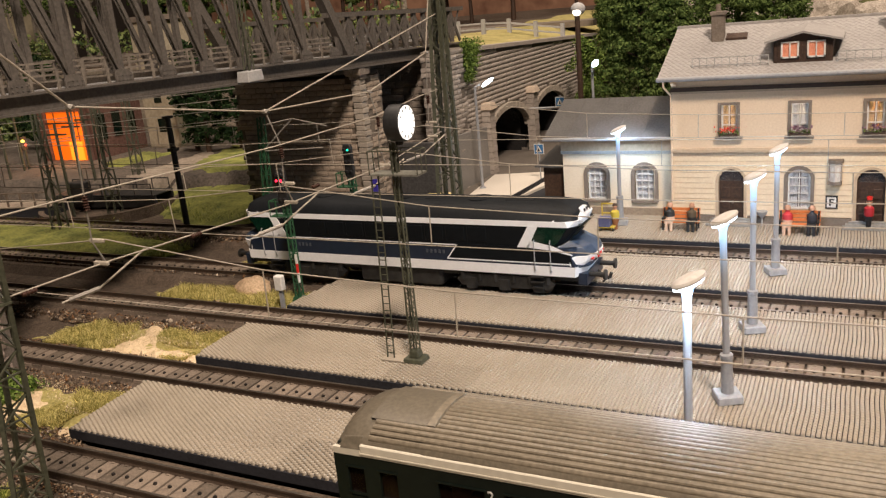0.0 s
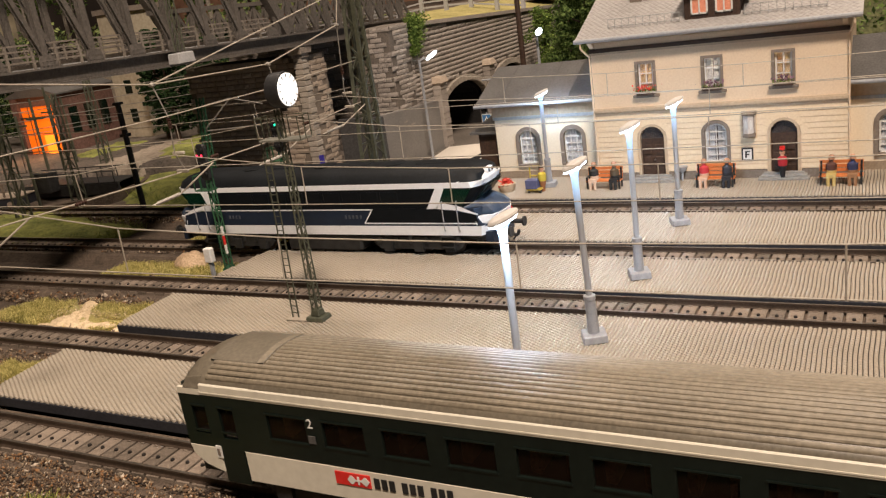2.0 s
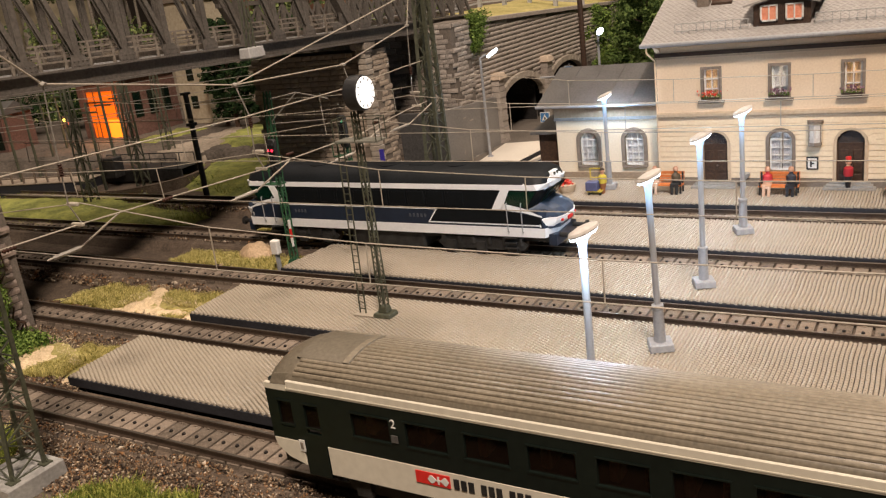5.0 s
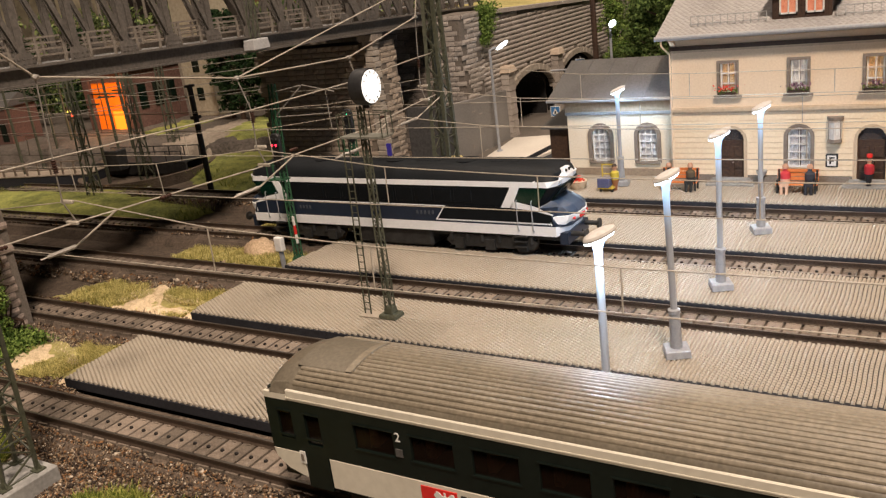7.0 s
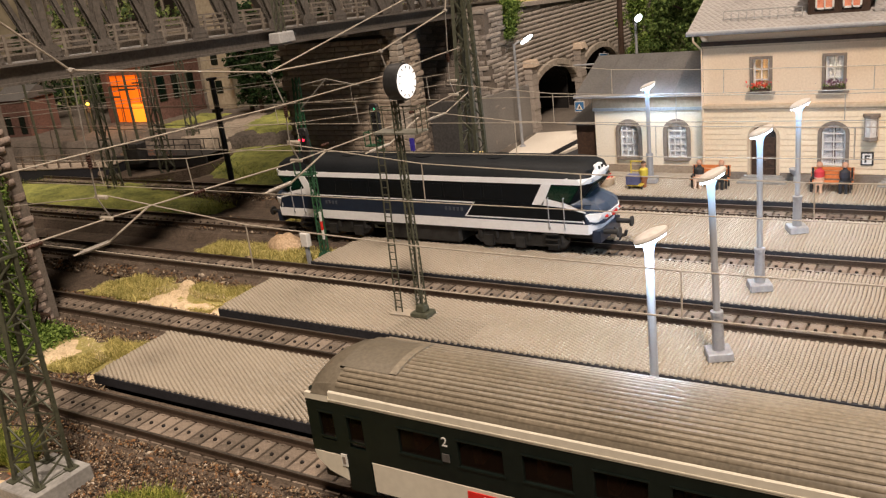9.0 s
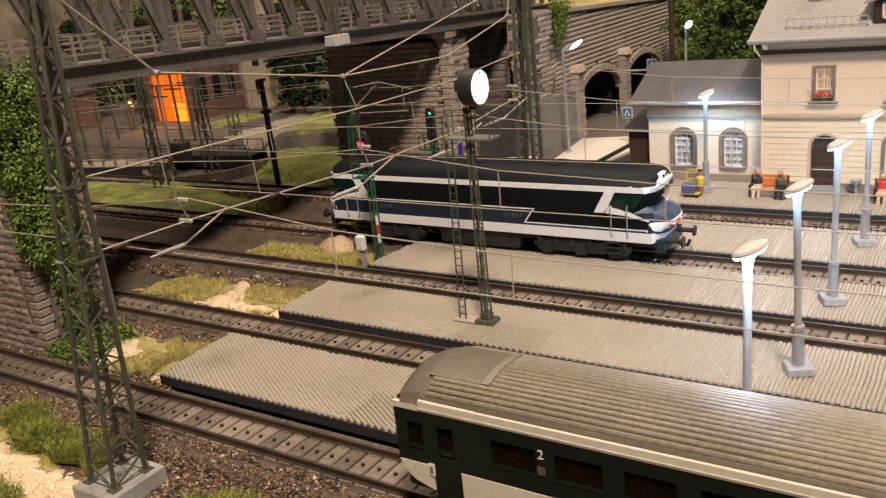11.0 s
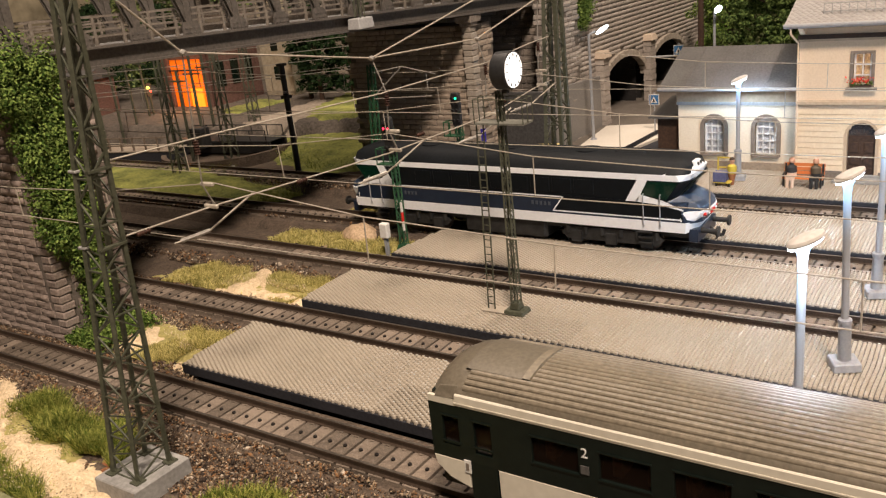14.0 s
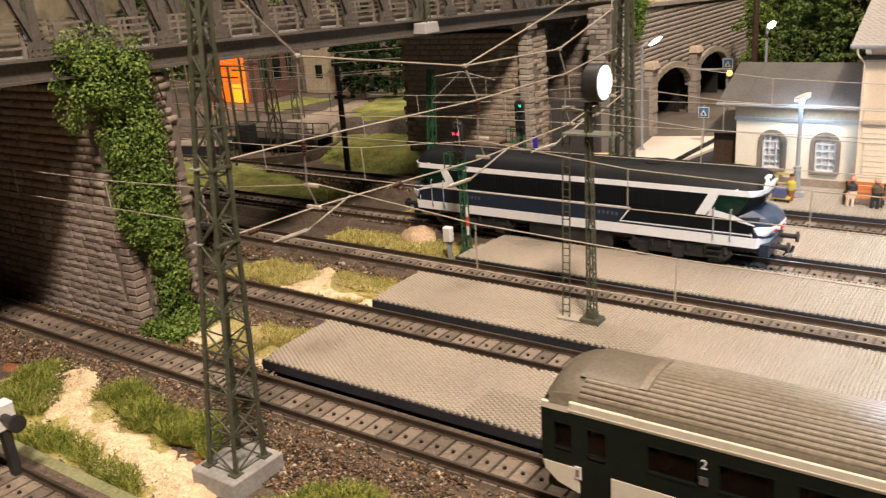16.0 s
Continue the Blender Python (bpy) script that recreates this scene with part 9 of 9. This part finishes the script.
rod(bm, (0, 0, 0), (0, 0, 3.6), 0.12)
part("pole", bm, mast_green, ym)
bm = B()
box(bm, -0.1, -0.35, 2.6, 0.1, 0.35, 4.1)
part("lamp_board", bm, black_paint, ym)
for x, y, z, r, c in ((-86.2, 65.3, 5.2, 0.2, (1.0, 0.75, 0.1)), (-86.2, 65.6, 4.75, 0.15, (1.0, 0.1, 0.05))):
    bm = B()
    blob(bm, (0, 0, 0), r, (1, 1, 1), 2, 0)
    solo("yard_signal_lamp", bm, glowing("yard_lamp", c, 3.0), "small glowing signal lamp on a thin post", "signal lamp", at=(x, y, z), smooth=True)
for n in range(9):
    x, y = -58 - 3.2 * n, 46 + 4.3 * (n % 4)
    m = thing("far_pole", (x - 6, y + 6, 0), "thin dark line pole in the far yard", "pole", "far yard poles")
    bm = B()
    rod(bm, (0, 0, 0), (0, 0, 9 + (n % 3)), 0.16, 0.12, 8)
    part("pole", bm, mast_green, m)
    bm = B()
    box(bm, -1.2, -0.06, 8, 1.2, 0.06, 8.15)
    part("cross_arm", bm, mast_green, m)
yw = thing("yard_wire", (-72, 55, 0), "thin overhead wires across the far yard", "overhead line")
for k, z in enumerate((7.4, 8.2, 9.0, 9.8, 6.4)):
    bm = B()
    wire(bm, [(-23 + 2 * k, -15 + 1.5 * k, z), (0, 2 * k, z - 0.5), (20, 9 + 2 * k, z)], 0.035, 5)
    part("wire", bm, wire_grey, yw)
bm = B()
box(bm, -160, 30, -1, -158, 130, 40)
solo("backdrop", bm, surface("yard_backdrop", (0.13, 0.11, 0.07), (0.36, 0.31, 0.21), 8, 0.95, 0.0, fine=40), "dim brown backdrop behind the far yard", "backdrop", kind="structure")
bm = B()
box(bm, -0.2, -0.06, 0, 0.2, 0.06, 1.0)
rod(bm, (0, 0.05, -2.2), (0, 0.05, 0.2), 0.06)
solo("blue_sign", bm, surface("deep_blue", (0.03, 0.02, 0.22), (0.06, 0.05, 0.40), 60, 0.5, 0.0), "small deep blue sign on a post by the pier", "sign", at=(-35.2, 57.0, 2.2))
